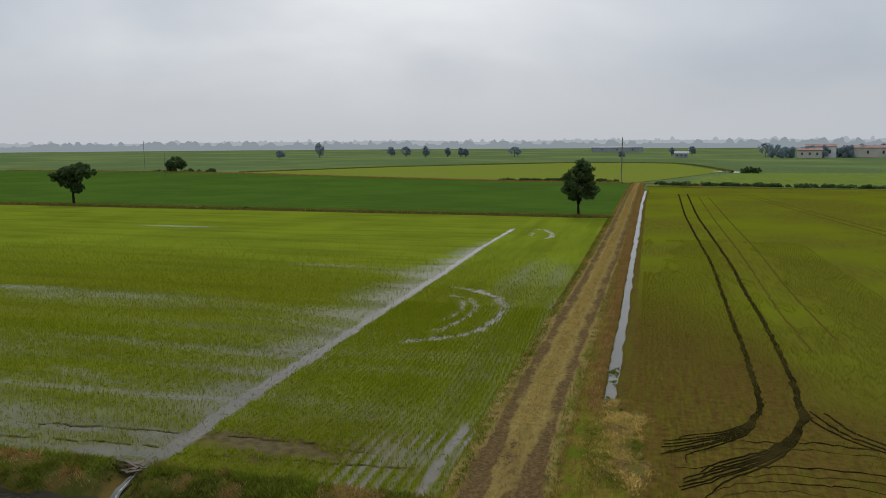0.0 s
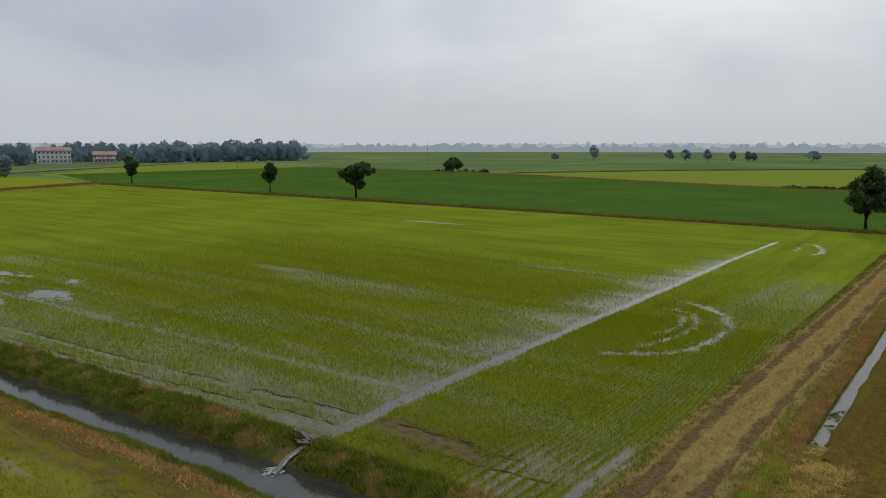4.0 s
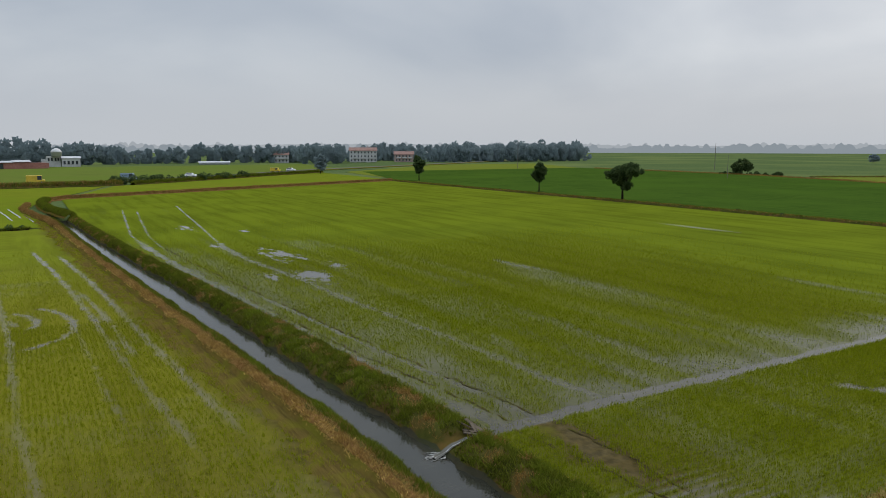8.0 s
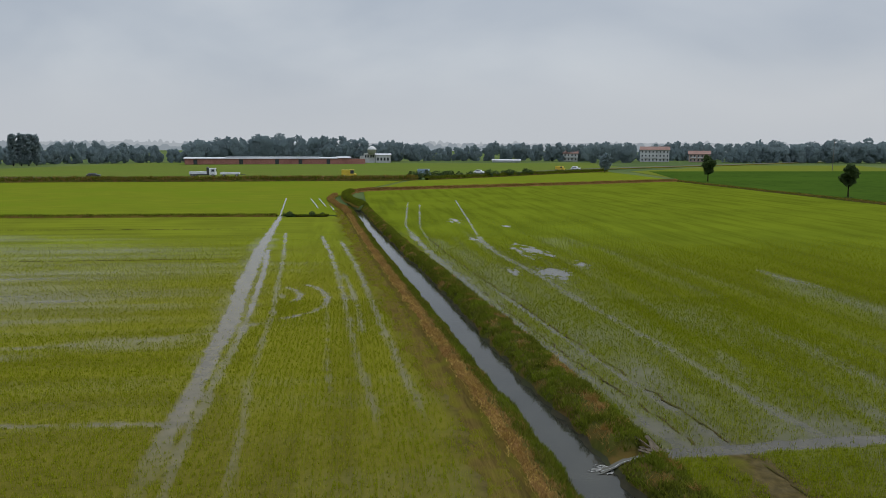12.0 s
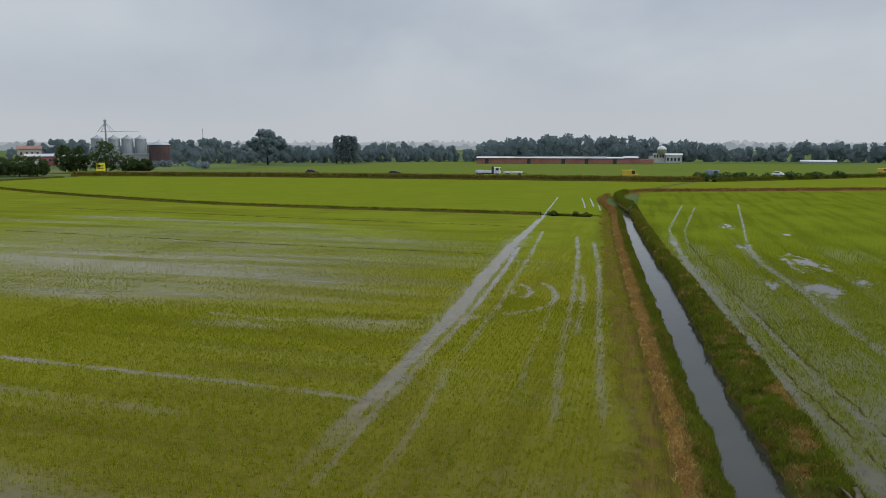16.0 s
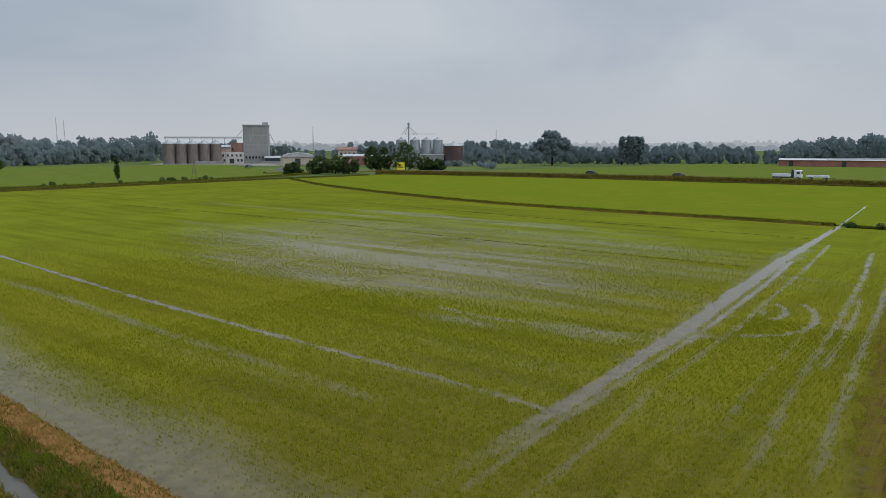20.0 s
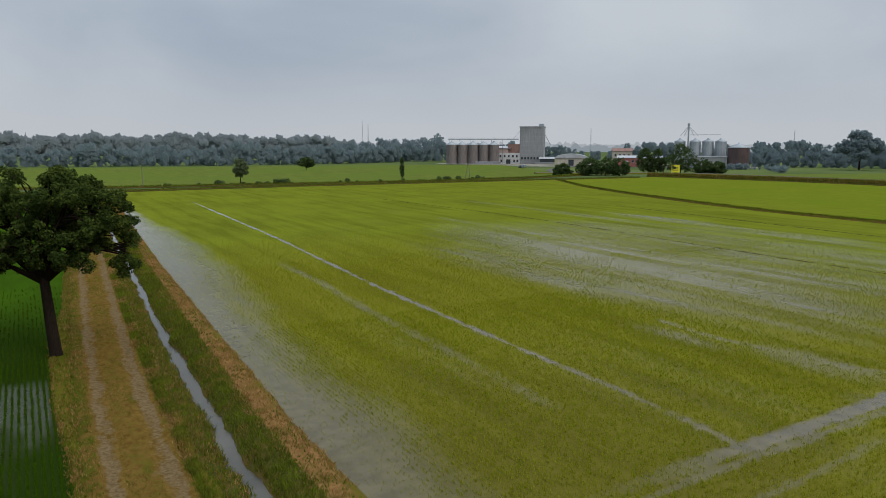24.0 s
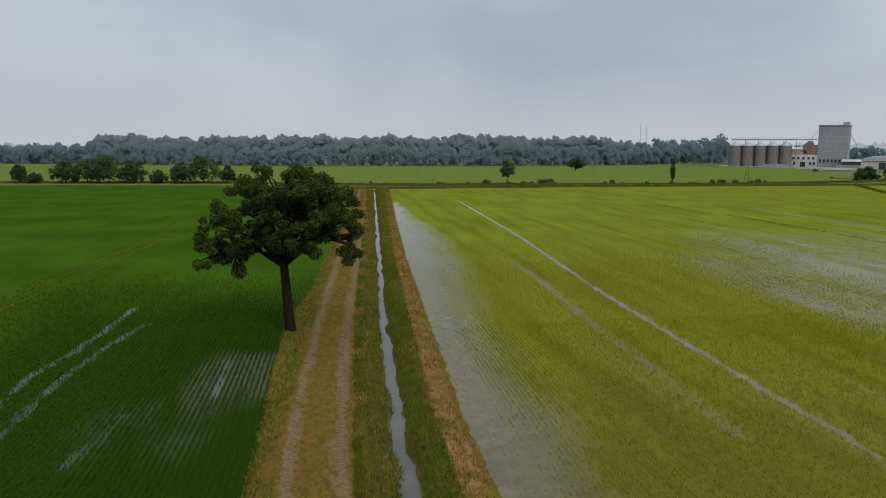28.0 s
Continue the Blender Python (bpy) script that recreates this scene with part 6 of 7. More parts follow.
def woods(name, pts, h, rows, step, leaf, per, seed, label, material=M_WOODS, uneven=0.45, fat=0.62):
    """A belt of trees with an uneven top, far off."""
    r = np.random.RandomState(seed)
    p = path_points(pts, step)
    d = np.gradient(p, axis=0)
    side = np.stack([-d[:, 1], d[:, 0]], 1) / (np.linalg.norm(d, axis=1)[:, None] + 1e-9)
    mid = p.mean(0) - np.array([0.0, 10.0])
    out = (*(-mid / np.linalg.norm(mid)), 0.12)        # leaves turned to the camera's side, so the belt shades flat, as in haze
    C, R = [], []
    for row in range(rows):
        for q, s in zip(p, side):
            hh = h * (1 - uneven + uneven * (0.25 + 1.15 * NA(q[0] * 0.025 + row, q[1] * 0.025)) + 0.34 * (r.rand() - 0.5))
            b = q + s * (row * 6 + 4 * (r.rand() - 0.5)) + (r.rand(2) - 0.5) * step * 0.9
            w = hh * fat * (0.55 + 0.75 * r.rand())
            for i in range(9):                  # lobes that fill a rounded crown down to the ground
                z = 0.12 + 0.74 * (i + 0.7 * r.rand()) / 9
                env = w * math.sqrt(max(0.06, 1 - ((z - 0.46) / 0.56) ** 2))
                a, o = r.rand() * 6.28, env * 0.55 * r.rand() ** 0.5
                C.append((b[0] + o * math.cos(a), b[1] + o * math.sin(a), z * hh))
                R.append(min(0.16 * hh, 0.62 * env) * (0.85 + 0.4 * r.rand()))
    v, f = leaf_cards(C, R, int(len(p) * rows * per * 0.85), leaf * 1.75, seed + 1, 0.95, 0.35, 0.30, 0.0, 0.2, out)
    v[:, 2] = np.maximum(v[:, 2], -0.1)
    return tagged(new(name, np_mesh(name, v, f, [material])), label, "woods", "", "stuff")


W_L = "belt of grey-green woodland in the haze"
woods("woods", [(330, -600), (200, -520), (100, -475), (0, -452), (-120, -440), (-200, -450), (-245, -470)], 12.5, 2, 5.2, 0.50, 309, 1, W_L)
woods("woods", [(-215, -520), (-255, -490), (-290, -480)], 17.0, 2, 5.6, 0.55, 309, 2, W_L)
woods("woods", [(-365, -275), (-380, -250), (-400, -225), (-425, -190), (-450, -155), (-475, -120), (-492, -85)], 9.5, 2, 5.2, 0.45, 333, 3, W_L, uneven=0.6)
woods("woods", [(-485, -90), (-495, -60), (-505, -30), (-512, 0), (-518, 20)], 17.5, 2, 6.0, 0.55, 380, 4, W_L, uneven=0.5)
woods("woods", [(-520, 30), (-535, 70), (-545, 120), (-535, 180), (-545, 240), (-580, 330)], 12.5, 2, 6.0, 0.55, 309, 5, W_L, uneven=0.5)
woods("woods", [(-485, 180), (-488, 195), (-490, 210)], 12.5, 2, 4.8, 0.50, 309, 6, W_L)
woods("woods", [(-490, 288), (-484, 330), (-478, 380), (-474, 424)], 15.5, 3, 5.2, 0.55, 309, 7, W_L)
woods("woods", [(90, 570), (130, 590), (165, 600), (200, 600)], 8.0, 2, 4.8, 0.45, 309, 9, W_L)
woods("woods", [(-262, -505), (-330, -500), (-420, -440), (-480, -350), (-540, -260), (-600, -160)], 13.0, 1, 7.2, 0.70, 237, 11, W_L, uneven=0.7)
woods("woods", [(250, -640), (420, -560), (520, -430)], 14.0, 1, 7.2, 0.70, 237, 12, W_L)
# leaf colour lightened to look deeper in haze than the nearer belts
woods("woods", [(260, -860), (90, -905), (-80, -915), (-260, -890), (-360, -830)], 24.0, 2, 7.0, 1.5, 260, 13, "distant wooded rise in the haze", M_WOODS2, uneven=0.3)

# distance: rings glowing in haze colours, cut like woods, far beyond everything that shifts
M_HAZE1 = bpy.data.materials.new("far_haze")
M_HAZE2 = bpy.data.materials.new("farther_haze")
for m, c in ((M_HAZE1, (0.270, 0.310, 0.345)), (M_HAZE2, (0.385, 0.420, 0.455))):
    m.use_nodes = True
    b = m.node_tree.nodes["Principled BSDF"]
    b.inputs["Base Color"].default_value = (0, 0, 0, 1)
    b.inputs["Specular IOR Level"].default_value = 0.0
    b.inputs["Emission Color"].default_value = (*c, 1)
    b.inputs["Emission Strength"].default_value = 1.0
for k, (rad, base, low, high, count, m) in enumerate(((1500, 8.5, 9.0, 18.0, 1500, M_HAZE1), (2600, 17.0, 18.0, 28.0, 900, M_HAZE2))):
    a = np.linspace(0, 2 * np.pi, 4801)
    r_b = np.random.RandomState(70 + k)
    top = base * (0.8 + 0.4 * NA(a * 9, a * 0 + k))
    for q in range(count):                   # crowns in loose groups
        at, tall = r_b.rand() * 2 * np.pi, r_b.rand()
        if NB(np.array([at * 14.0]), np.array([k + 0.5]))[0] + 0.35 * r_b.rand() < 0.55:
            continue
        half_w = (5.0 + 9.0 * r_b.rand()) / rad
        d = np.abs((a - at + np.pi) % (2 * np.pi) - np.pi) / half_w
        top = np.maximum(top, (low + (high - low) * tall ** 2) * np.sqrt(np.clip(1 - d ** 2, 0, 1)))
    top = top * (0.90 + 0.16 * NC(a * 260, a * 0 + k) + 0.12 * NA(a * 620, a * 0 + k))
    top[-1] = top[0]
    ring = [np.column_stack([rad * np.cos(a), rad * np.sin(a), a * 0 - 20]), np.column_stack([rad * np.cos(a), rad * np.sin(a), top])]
    lofted("backdrop_%d" % (k + 1), np.array(ring), [m], "glowing backdrop shaped as hazy distant woods along the horizon", "distance", smooth=False)


# ---- grain store, houses, vehicles and small things ----
M_CONC = plain("pale_concrete", (0.20, 0.205, 0.21), (0.27, 0.275, 0.275), 0.5, 0.9, stretch=(2, 2, 0.3))
M_STEEL = plain("rusty_silo_steel", (0.15, 0.128, 0.122), (0.235, 0.205, 0.195), 0.6, 0.6, 0.35, stretch=(3, 3, 0.4))
M_ZINC = plain("galvanised_steel", (0.26, 0.29, 0.31), (0.36, 0.39, 0.41), 0.8, 0.5, 0.4, stretch=(3, 3, 0.4))
M_RUST = plain("dark_red_steel", (0.075, 0.050, 0.050), (0.105, 0.072, 0.070), 0.7, 0.7, 0.2, stretch=(3, 3, 0.4))
M_WHITE = plain("white_plaster", (0.42, 0.42, 0.41), (0.52, 0.52, 0.51), 0.7, 0.9)
M_CREAM = plain("cream_plaster", (0.33, 0.30, 0.24), (0.42, 0.39, 0.32), 0.7, 0.9)
M_PINK = plain("pink_plaster", (0.32, 0.24, 0.21), (0.40, 0.31, 0.28), 0.7, 0.9)
M_BRICK = plain("red_brick", (0.25, 0.105, 0.085), (0.36, 0.165, 0.135), 1.2, 0.9)
M_ROOF = plain("brown_roof_tiles", (0.17, 0.100, 0.082), (0.25, 0.150, 0.122), 1.5, 0.9)
M_SHEET = plain("grey_sheet_roof", (0.30, 0.31, 0.32), (0.42, 0.43, 0.44), 0.6, 0.6, 0.2)
M_PALE = plain("white_sheet_roof", (0.36, 0.37, 0.39), (0.46, 0.47, 0.48), 0.6, 0.6)
M_PANE = plain("dark_window", (0.025, 0.030, 0.035), (0.05, 0.06, 0.07), 1.0, 0.15, spec=0.5)
M_RED = plain("red_sheet", (0.24, 0.085, 0.075), (0.32, 0.12, 0.105), 0.7, 0.7)
M_TYRE = plain("tyre_rubber", (0.015, 0.015, 0.015), (0.03, 0.03, 0.03), 6.0, 0.9)
M_CAB = plain("white_paint", (0.62, 0.63, 0.64), (0.75, 0.76, 0.77), 3.0, 0.35)
M_YEL = plain("yellow_paint", (0.48, 0.34, 0.03), (0.58, 0.42, 0.05), 3.0, 0.5)
M_BLUE = plain("blue_grey_paint", (0.16, 0.22, 0.28), (0.22, 0.29, 0.35), 3.0, 0.35)
M_CAR = plain("dark_car_paint", (0.025, 0.027, 0.032), (0.05, 0.052, 0.06), 3.0, 0.3, spec=0.5)
M_SIGNY = plain("sign_yellow", (0.68, 0.60, 0.02), (0.78, 0.70, 0.05), 2.0, 0.5)
M_SLUICE = plain("wet_board", (0.050, 0.038, 0.024), (0.095, 0.072, 0.045), 5.0, 0.8, stretch=(4, 4, 0.5))
M_SIGNB = plain("sign_bars", (0.05, 0.05, 0.03), (0.08, 0.08, 0.05), 2.0, 0.6)


def silo(x, y, r, eave, top, steel, label, group):
    t = thing("silo", x, y, 0, 0, label, "silo", group)
    rings = []
    n = int(eave / 0.9)
    for k in range(n):                       # corrugated rings
        z = eave * k / n
        rings += [(r, z + 0.02), (r + 0.07, z + 0.25 * eave / n), (r, z + 0.5 * eave / n), (r + 0.07, z + 0.75 * eave / n)]
    part("wall", lathe(bmesh.new(), [(r, -0.1)] + rings + [(r, eave)], 28), steel, t, smooth=True)
    part("roof", lathe(bmesh.new(), [(r + 0.25, eave), (r + 0.22, eave + 0.15), (0.55, top - 0.5), (0.5, top), (0.2, top + 0.1)], 28), M_ZINC, t, "conical grey metal roof", smooth=True)
    part("base", lathe(bmesh.new(), [(r + 0.35, -0.3), (r + 0.35, 0.35), (r + 0.1, 0.4)], 28), M_CONC, t)
    for i in range(6):
        a = i * math.pi / 3
        b = boxed(-0.09, 0.09, r + 0.04, r + 0.16, 0.2, eave)
        bmesh.ops.rotate(b, verts=b.verts, cent=(0, 0, 0), matrix=Matrix.Rotation(a, 3, "Z"))
        part("stiffener", b, steel, t)
    return t


def face(x, y):
    """The turn that points a thing's front (-y) at the camera's path."""
    return math.degrees(math.atan2(15 - y, 3 - x)) + 90


G_S = "row of grain silos"
for k, (x, y) in enumerate(((-250.4, -401.1), (-256.9, -398.1), (-263.4, -395.0), (-269.9, -392.0), (-276.3, -389.0))):
    silo(x, y, 3.45, 12.8, 15.4, M_STEEL, "rust-streaked corrugated steel grain silo with a cone roof", G_S)
br = thing("conveyor_bridge", -273, -390.5, 0, face(-273, -390), "thin steel conveyor bridge above the silos", "conveyor")
part("deck", boxed(-27, 20.5, -0.6, 0.6, 16.2, 16.9), M_ZINC, br)
part("rail", boxed(-27, 20.5, -0.62, -0.55, 17.3, 17.4), M_ZINC, br)
part("rail", boxed(-27, 20.5, 0.55, 0.62, 17.3, 17.4), M_ZINC, br)
for x in (-26.8, -19.4, -12.0, -5.0, 2.0, 9.5):
    part("post", boxed(x - 0.12, x + 0.12, 3.9, 4.1, 0, 16.3), M_STEEL, br)
    part("bracket", boxed(x - 0.1, x + 0.1, -0.6, 4.1, 16.0, 16.2), M_STEEL, br)


def windows(parent, xs, z0, z1, y, w, name="window", sill=True):
    for x in xs:
        f = part(name, boxed(x - w / 2 - 0.1, x + w / 2 + 0.1, y - 0.06, y + 0.05, z0 - 0.1, z1 + 0.1), M_CONC, parent)
        part("pane", boxed(x - w / 2, x + w / 2, y - 0.09, y - 0.05, z0, z1), M_PANE, f)
        if sill:
            part("sill", boxed(x - w / 2 - 0.15, x + w / 2 + 0.15, y - 0.22, y - 0.06, z0 - 0.22, z0 - 0.12), M_CONC, f)


tw = thing("grain_tower", -303.5, -382.0, 0, face(-303.5, -382) - 6, "tall pale concrete grain tower with a row of low windows", "tower")
part("shaft", boxed(-8.1, 8.1, -5, 6, 0, 25.0, bevel=0.15), M_CONC, tw)
part("parapet", boxed(-8.35, 8.35, -5.25, 6.25, 24.4, 25.3), M_CONC, tw)
part("roof_box", boxed(4.2, 7.6, -1, 3, 25.3, 27.0, bevel=0.08), M_ZINC, tw)
for k in range(7):
    part("panel_joint", boxed(-8.14, 8.14, -5.03, -4.9, 3.2 + 3 * k, 3.28 + 3 * k), M_SHEET, tw)
windows(tw, [-6.3 + 2.1 * k for k in range(7)], 3.1, 4.6, -5.0, 1.25)
part("chute", tube(bmesh.new(), [(8.0, 0, 20.5), (12.5, 0, 12.5)], [0.22, 0.22], 8), M_ZINC, tw)
part("cable", tube(bmesh.new(), [(-8.0, 0, 23.0), (-13, 0, 17.2)], [0.12, 0.12], 6), M_ZINC, tw)
an = thing("mill_annexe", -289.5, -391.0, 0, face(-289, -391), "white mill building with brown upper storeys", "building")
part("wall", boxed(-9, 8, -4, 6, 0, 7.4), M_WHITE, an)
part("upper_floor", boxed(-9, 2, -2.5, 6, 7.4, 10.6), M_PINK, an)
part("loft", boxed(0, 8, -2.5, 6, 7.4, 13.4), M_ROOF, an)
part("roof", gable(bmesh.new(), -9, 1.8, -2.6, 6.1, 10.6, 1.3), M_SHEET, an)
windows(an, [-7.5, -5.0, -2.2, 0.6, 3.4, 6.0], 4.6, 5.9, -4.0, 1.1)
windows(an, [-7.2, -4.4, 4.4, 6.5], 1.3, 2.8, -4.0, 1.2)
part("door", boxed(-1.2, 1.8, -4.12, -3.95, 0, 3.0), M_PANE, an)
sb = thing("low_silo_wall", -268.0, -384.5, 0, face(-268, -384), "low pale concrete wall before the silos", "wall")
part("wall", boxed(-8, 9, -0.3, 0.3, 0, 1.7), M_CONC, sb)
part("coping", boxed(-8.1, 9.1, -0.4, 0.4, 1.7, 1.85), M_SHEET, sb)
cn_ = thing("shed", -305, -369, 0, face(-305, -369), "low open shed beside the tower, its shaded inside a dark block", "shed")
# solid dark block stands for the shade inside the open front
part("wall", boxed(-4, 5.5, 0, 5, 0, 3.6), M_PANE, cn_)
part("roof", gable(bmesh.new(), -4, 5.5, 0, 5, 3.6, 1.0), M_SHEET, cn_)
part("kerb_wall", boxed(-7, 6, -2, -1.6, 0, 1.4), M_CONC, cn_)


def arched(name, x, y, turn, half, deep, wall, rise, wmat, rmat, label):
    t = thing(name, x, y, 0, turn, label, "shed")
    part("wall", boxed(-half, half, 0, deep, 0, wall), wmat, t)
    bm = bmesh.new()
    prof = [(half * 1.04 * math.cos(a), wall + rise * math.sin(a)) for a in [math.pi * i / 12 for i in range(13)]]
    e = [[bm.verts.new((px, yy, z)) for px, z in prof] for yy in (-0.5, deep + 0.5)]
    for i in range(12):
        bm.faces.new((e[0][i], e[0][i + 1], e[1][i + 1], e[1][i]))
    for q in e:
        bm.faces.new(q)
    part("roof", bm, rmat, t)
    part("door", boxed(-1.6, 1.6, -0.1, 0.1, 0, wall * 0.8), M_PANE, t)
    return t


arched("barrel_shed", -295, -331, face(-295, -331), 9.8, 22, 4.6, 2.6, M_CREAM, M_SHEET, "cream shed with a barrel roof of grey sheet")
h1 = thing("office_house", -325, -318, 0, face(-325, -318), "pale two-storey building behind the trees", "building")
part("wall", boxed(-6, 6, 0, 9, 0, 9.0), M_CREAM, h1)
part("roof", gable(bmesh.new(), -6, 6, 0, 9, 9.0, 1.6), M_ROOF, h1)
windows(h1, [-4, -1.3, 1.3, 4], 5.8, 7.2, 0.0, 1.0)
for k, (x, y, w, m, rm, lab) in enumerate(((-310, -296, 7.0, M_RED, M_SHEET, "red-fronted workshop with a grey roof"), (-316, -284, 5.5, M_CREAM, M_PALE, "pale workshop with a white roof"))):
    q = thing("workshop", x, y, 0, face(x, y), lab, "workshop", "workshops")
    part("wall", boxed(-w, w, 0, 9, 0, 5.2), m, q)
    part("roof", gable(bmesh.new(), -w, w, 0, 9, 5.2, 1.2), rm, q)
    part("door", boxed(-w * 0.5, -w * 0.1, -0.08, 0.1, 0, 3.6), M_PALE, q)
    windows(q, [w * 0.25, w * 0.65], 2.6, 3.8, 0.0, 1.3)
G_Z = "galvanised silos"
for k, (x, y) in enumerate(((-326.5, -273.5), (-331.6, -267.0), (-335.8, -261.6), (-340.0, -256.3))):
    silo(x, y, 3.05, 14.6, 16.6, M_ZINC, "grey galvanised grain silo with a cone roof", G_Z)
silo(-338.0, -242.7, 5.6, 11.3, 14.0, M_RUST, "wide dark red steel silo with a low cone roof", "")
lg = thing("elevator_leg", -327.5, -268.5, 0, face(-327, -268), "lattice grain elevator mast with slanting pipes", "elevator")
part("mast", boxed(-0.45, 0.45, -0.45, 0.45, 0, 23.5), M_ZINC, lg)
part("head", boxed(-0.7, 0.7, -0.6, 0.6, 23.5, 24.8), M_ZINC, lg)
part("spire", tube(bmesh.new(), [(0, 0, 24.8), (0, 0, 26.0)], [0.06, 0.03], 6), M_ZINC, lg)
part("catwalk", boxed(-2.5, 17.0, -0.4, 0.4, 18.35, 18.55), M_ZINC, lg)
for dx in (-4.2, -2.2, 3.0, 5.2):
    part("pipe", tube(bmesh.new(), [(0, 0, 23.4), (dx, 0, 18.0)], [0.14, 0.14], 6), M_ZINC, lg)
lb = thing("dryer_building", -327, -252, 0, face(-327, -252), "low pale building in front of the silos", "building")
part("wall", boxed(-8.5, 8.5, 0, 7, 0, 6.2), M_CONC, lb)
part("roof", boxed(-8.8, 8.8, -0.3, 7.3, 6.2, 6.5), M_PALE, lb)
sg = thing("road_sign", -246.6, -203.6, 0, face(-246.6, -203.6), "square yellow advertising sign on two posts", "sign")
part("board", boxed(-1.75, 1.75, -0.06, 0.06, 0.7, 4.0), M_SIGNY, sg)
for z in (2.9, 2.3, 1.7):
    part("bar", boxed(-1.1, 1.1, -0.075, -0.062, z - 0.12, z + 0.12), M_SIGNB, sg)
for x in (-1.3, 1.3):
    part("post", boxed(x - 0.07, x + 0.07, 0.07, 0.2, 0, 3.9), M_ZINC, sg)
lp = thing("lamp_post", -252.5, -213.8, 0, 0, "tall thin lamp post by the junction", "lamp post")
part("pole", tube(bmesh.new(), [(0, 0, 0), (0, 0, 11)], [0.14, 0.08], 8), M_ZINC, lp)
part("arm", tube(bmesh.new(), [(0, 0, 10.9), (0.8, 0.8, 11.2)], [0.06, 0.05], 6), M_ZINC, lp)
part("lamp_head", boxed(0.6, 1.2, 0.6, 1.0, 11.1, 11.3), M_SHEET, lp)

# long brick building and the domed house west of the road
bk = thing("brick_barn", -444, -34, 0, face(-444, -34) + 2, "long low red-brick building with a white roof", "building")
part("wall", boxed(-53, 45, 0, 12, 0, 3.4), M_BRICK, bk)
part("end_wall", boxed(45, 54, 0, 10, 0, 3.0), M_BRICK, bk)
part("roof", gable(bmesh.new(), -53, 36, 0, 12, 3.4, 0.7, 0.6), M_PALE, bk)
part("roof", gable(bmesh.new(), 37, 45, 0, 12, 3.6, 0.9, 0.4), M_SHEET, bk)
part("skylight", boxed(-30, 26, 3.0, 5.0, 3.9, 4.6), M_PALE, bk)
for x in (-47, -21, 0, 14, 31):
    # dark panels put the openings' shade onto the wall
    part("doorway", boxed(x - 1.1, x + 1.1, -0.12, 0.06, 0, 2.9), M_PANE, bk)
dm = thing("domed_house", -481, 24.5, 0, face(-481, 24), "white house with a domed lantern tower", "house")
part("wall", boxed(2.5, 12.5, 0, 9, 0, 5.0), M_WHITE, dm)
part("roof", gable(bmesh.new(), 2.5, 12.5, 0, 9, 5.0, 1.0), M_PALE, dm)
part("tower", boxed(-5.5, 2.0, 1, 8, 0, 6.2), M_WHITE, dm)
part("lantern", lathe(bmesh.new(), [(2.9, 6.2), (2.9, 8.4), (3.2, 8.5), (2.9, 9.2), (2.0, 10.3), (0.9, 10.9), (0.1, 11.2)], 20), M_WHITE, dm, "white round lantern with a dome", smooth=True)
part("wing", boxed(-8.0, -5.5, 2, 8, 0, 4.4), M_WHITE, dm)
windows(dm, [-4.2, -2.5, -0.6, 0.9], 3.6, 5.2, 1.0, 0.8)
windows(dm, [4.0, 6.2, 8.4, 10.6], 1.6, 3.4, 0.0, 1.1)


def villa(x, y, w, storeys, wm, label):
    v = thing("apartment_house", x, y, 0, face(x, y), label, "house", "village houses")
    h = 3.0 * storeys
    part("wall", boxed(-w, w, 0, 11, 0, h), wm, v)
    part("roof", gable(bmesh.new(), -w, w, 0, 11, h, 2.2, 0.6), M_ROOF, v, "brown tiled roof")
    for s in range(storeys):
        windows(v, [-w + 1.6 + 2.6 * k for k in range(int(2 * w / 2.6))], 3 * s + 1.0, 3 * s + 2.2, 0.0, 0.85)
    for k in range(3):
        x0 = -w * 0.75 + k * w * 0.6
        b = part("balcony", boxed(x0, x0 + 3.2, -1.3, -0.1, 2.9, 3.1), M_WHITE, v)
        part("parapet", boxed(x0, x0 + 3.2, -1.3, -1.2, 3.1, 4.0), M_WHITE, b)
    part("chimney", boxed(w * 0.3, w * 0.3 + 0.8, 5, 5.8, h + 1, h + 3.2), M_PINK, v)
    return v


villa(-515, 236.5, 10.5, 3, M_WHITE, "white apartment house with balconies and a brown roof")
villa(-508, 268.5, 7.5, 2, M_PINK, "pink apartment house in front of trees")
villa(-530, 176, 5.5, 2, M_WHITE, "small white house in front of woods")
gr = thing("greenhouse", -500, 120, 0, face(-500, 120), "low white greenhouse roof far off", "greenhouse")
part("wall", boxed(-10, 10, 0, 6, 0, 1.2), M_PALE, gr)
part("roof", gable(bmesh.new(), -10, 10, 0, 6, 1.2, 0.7), M_PALE, gr)

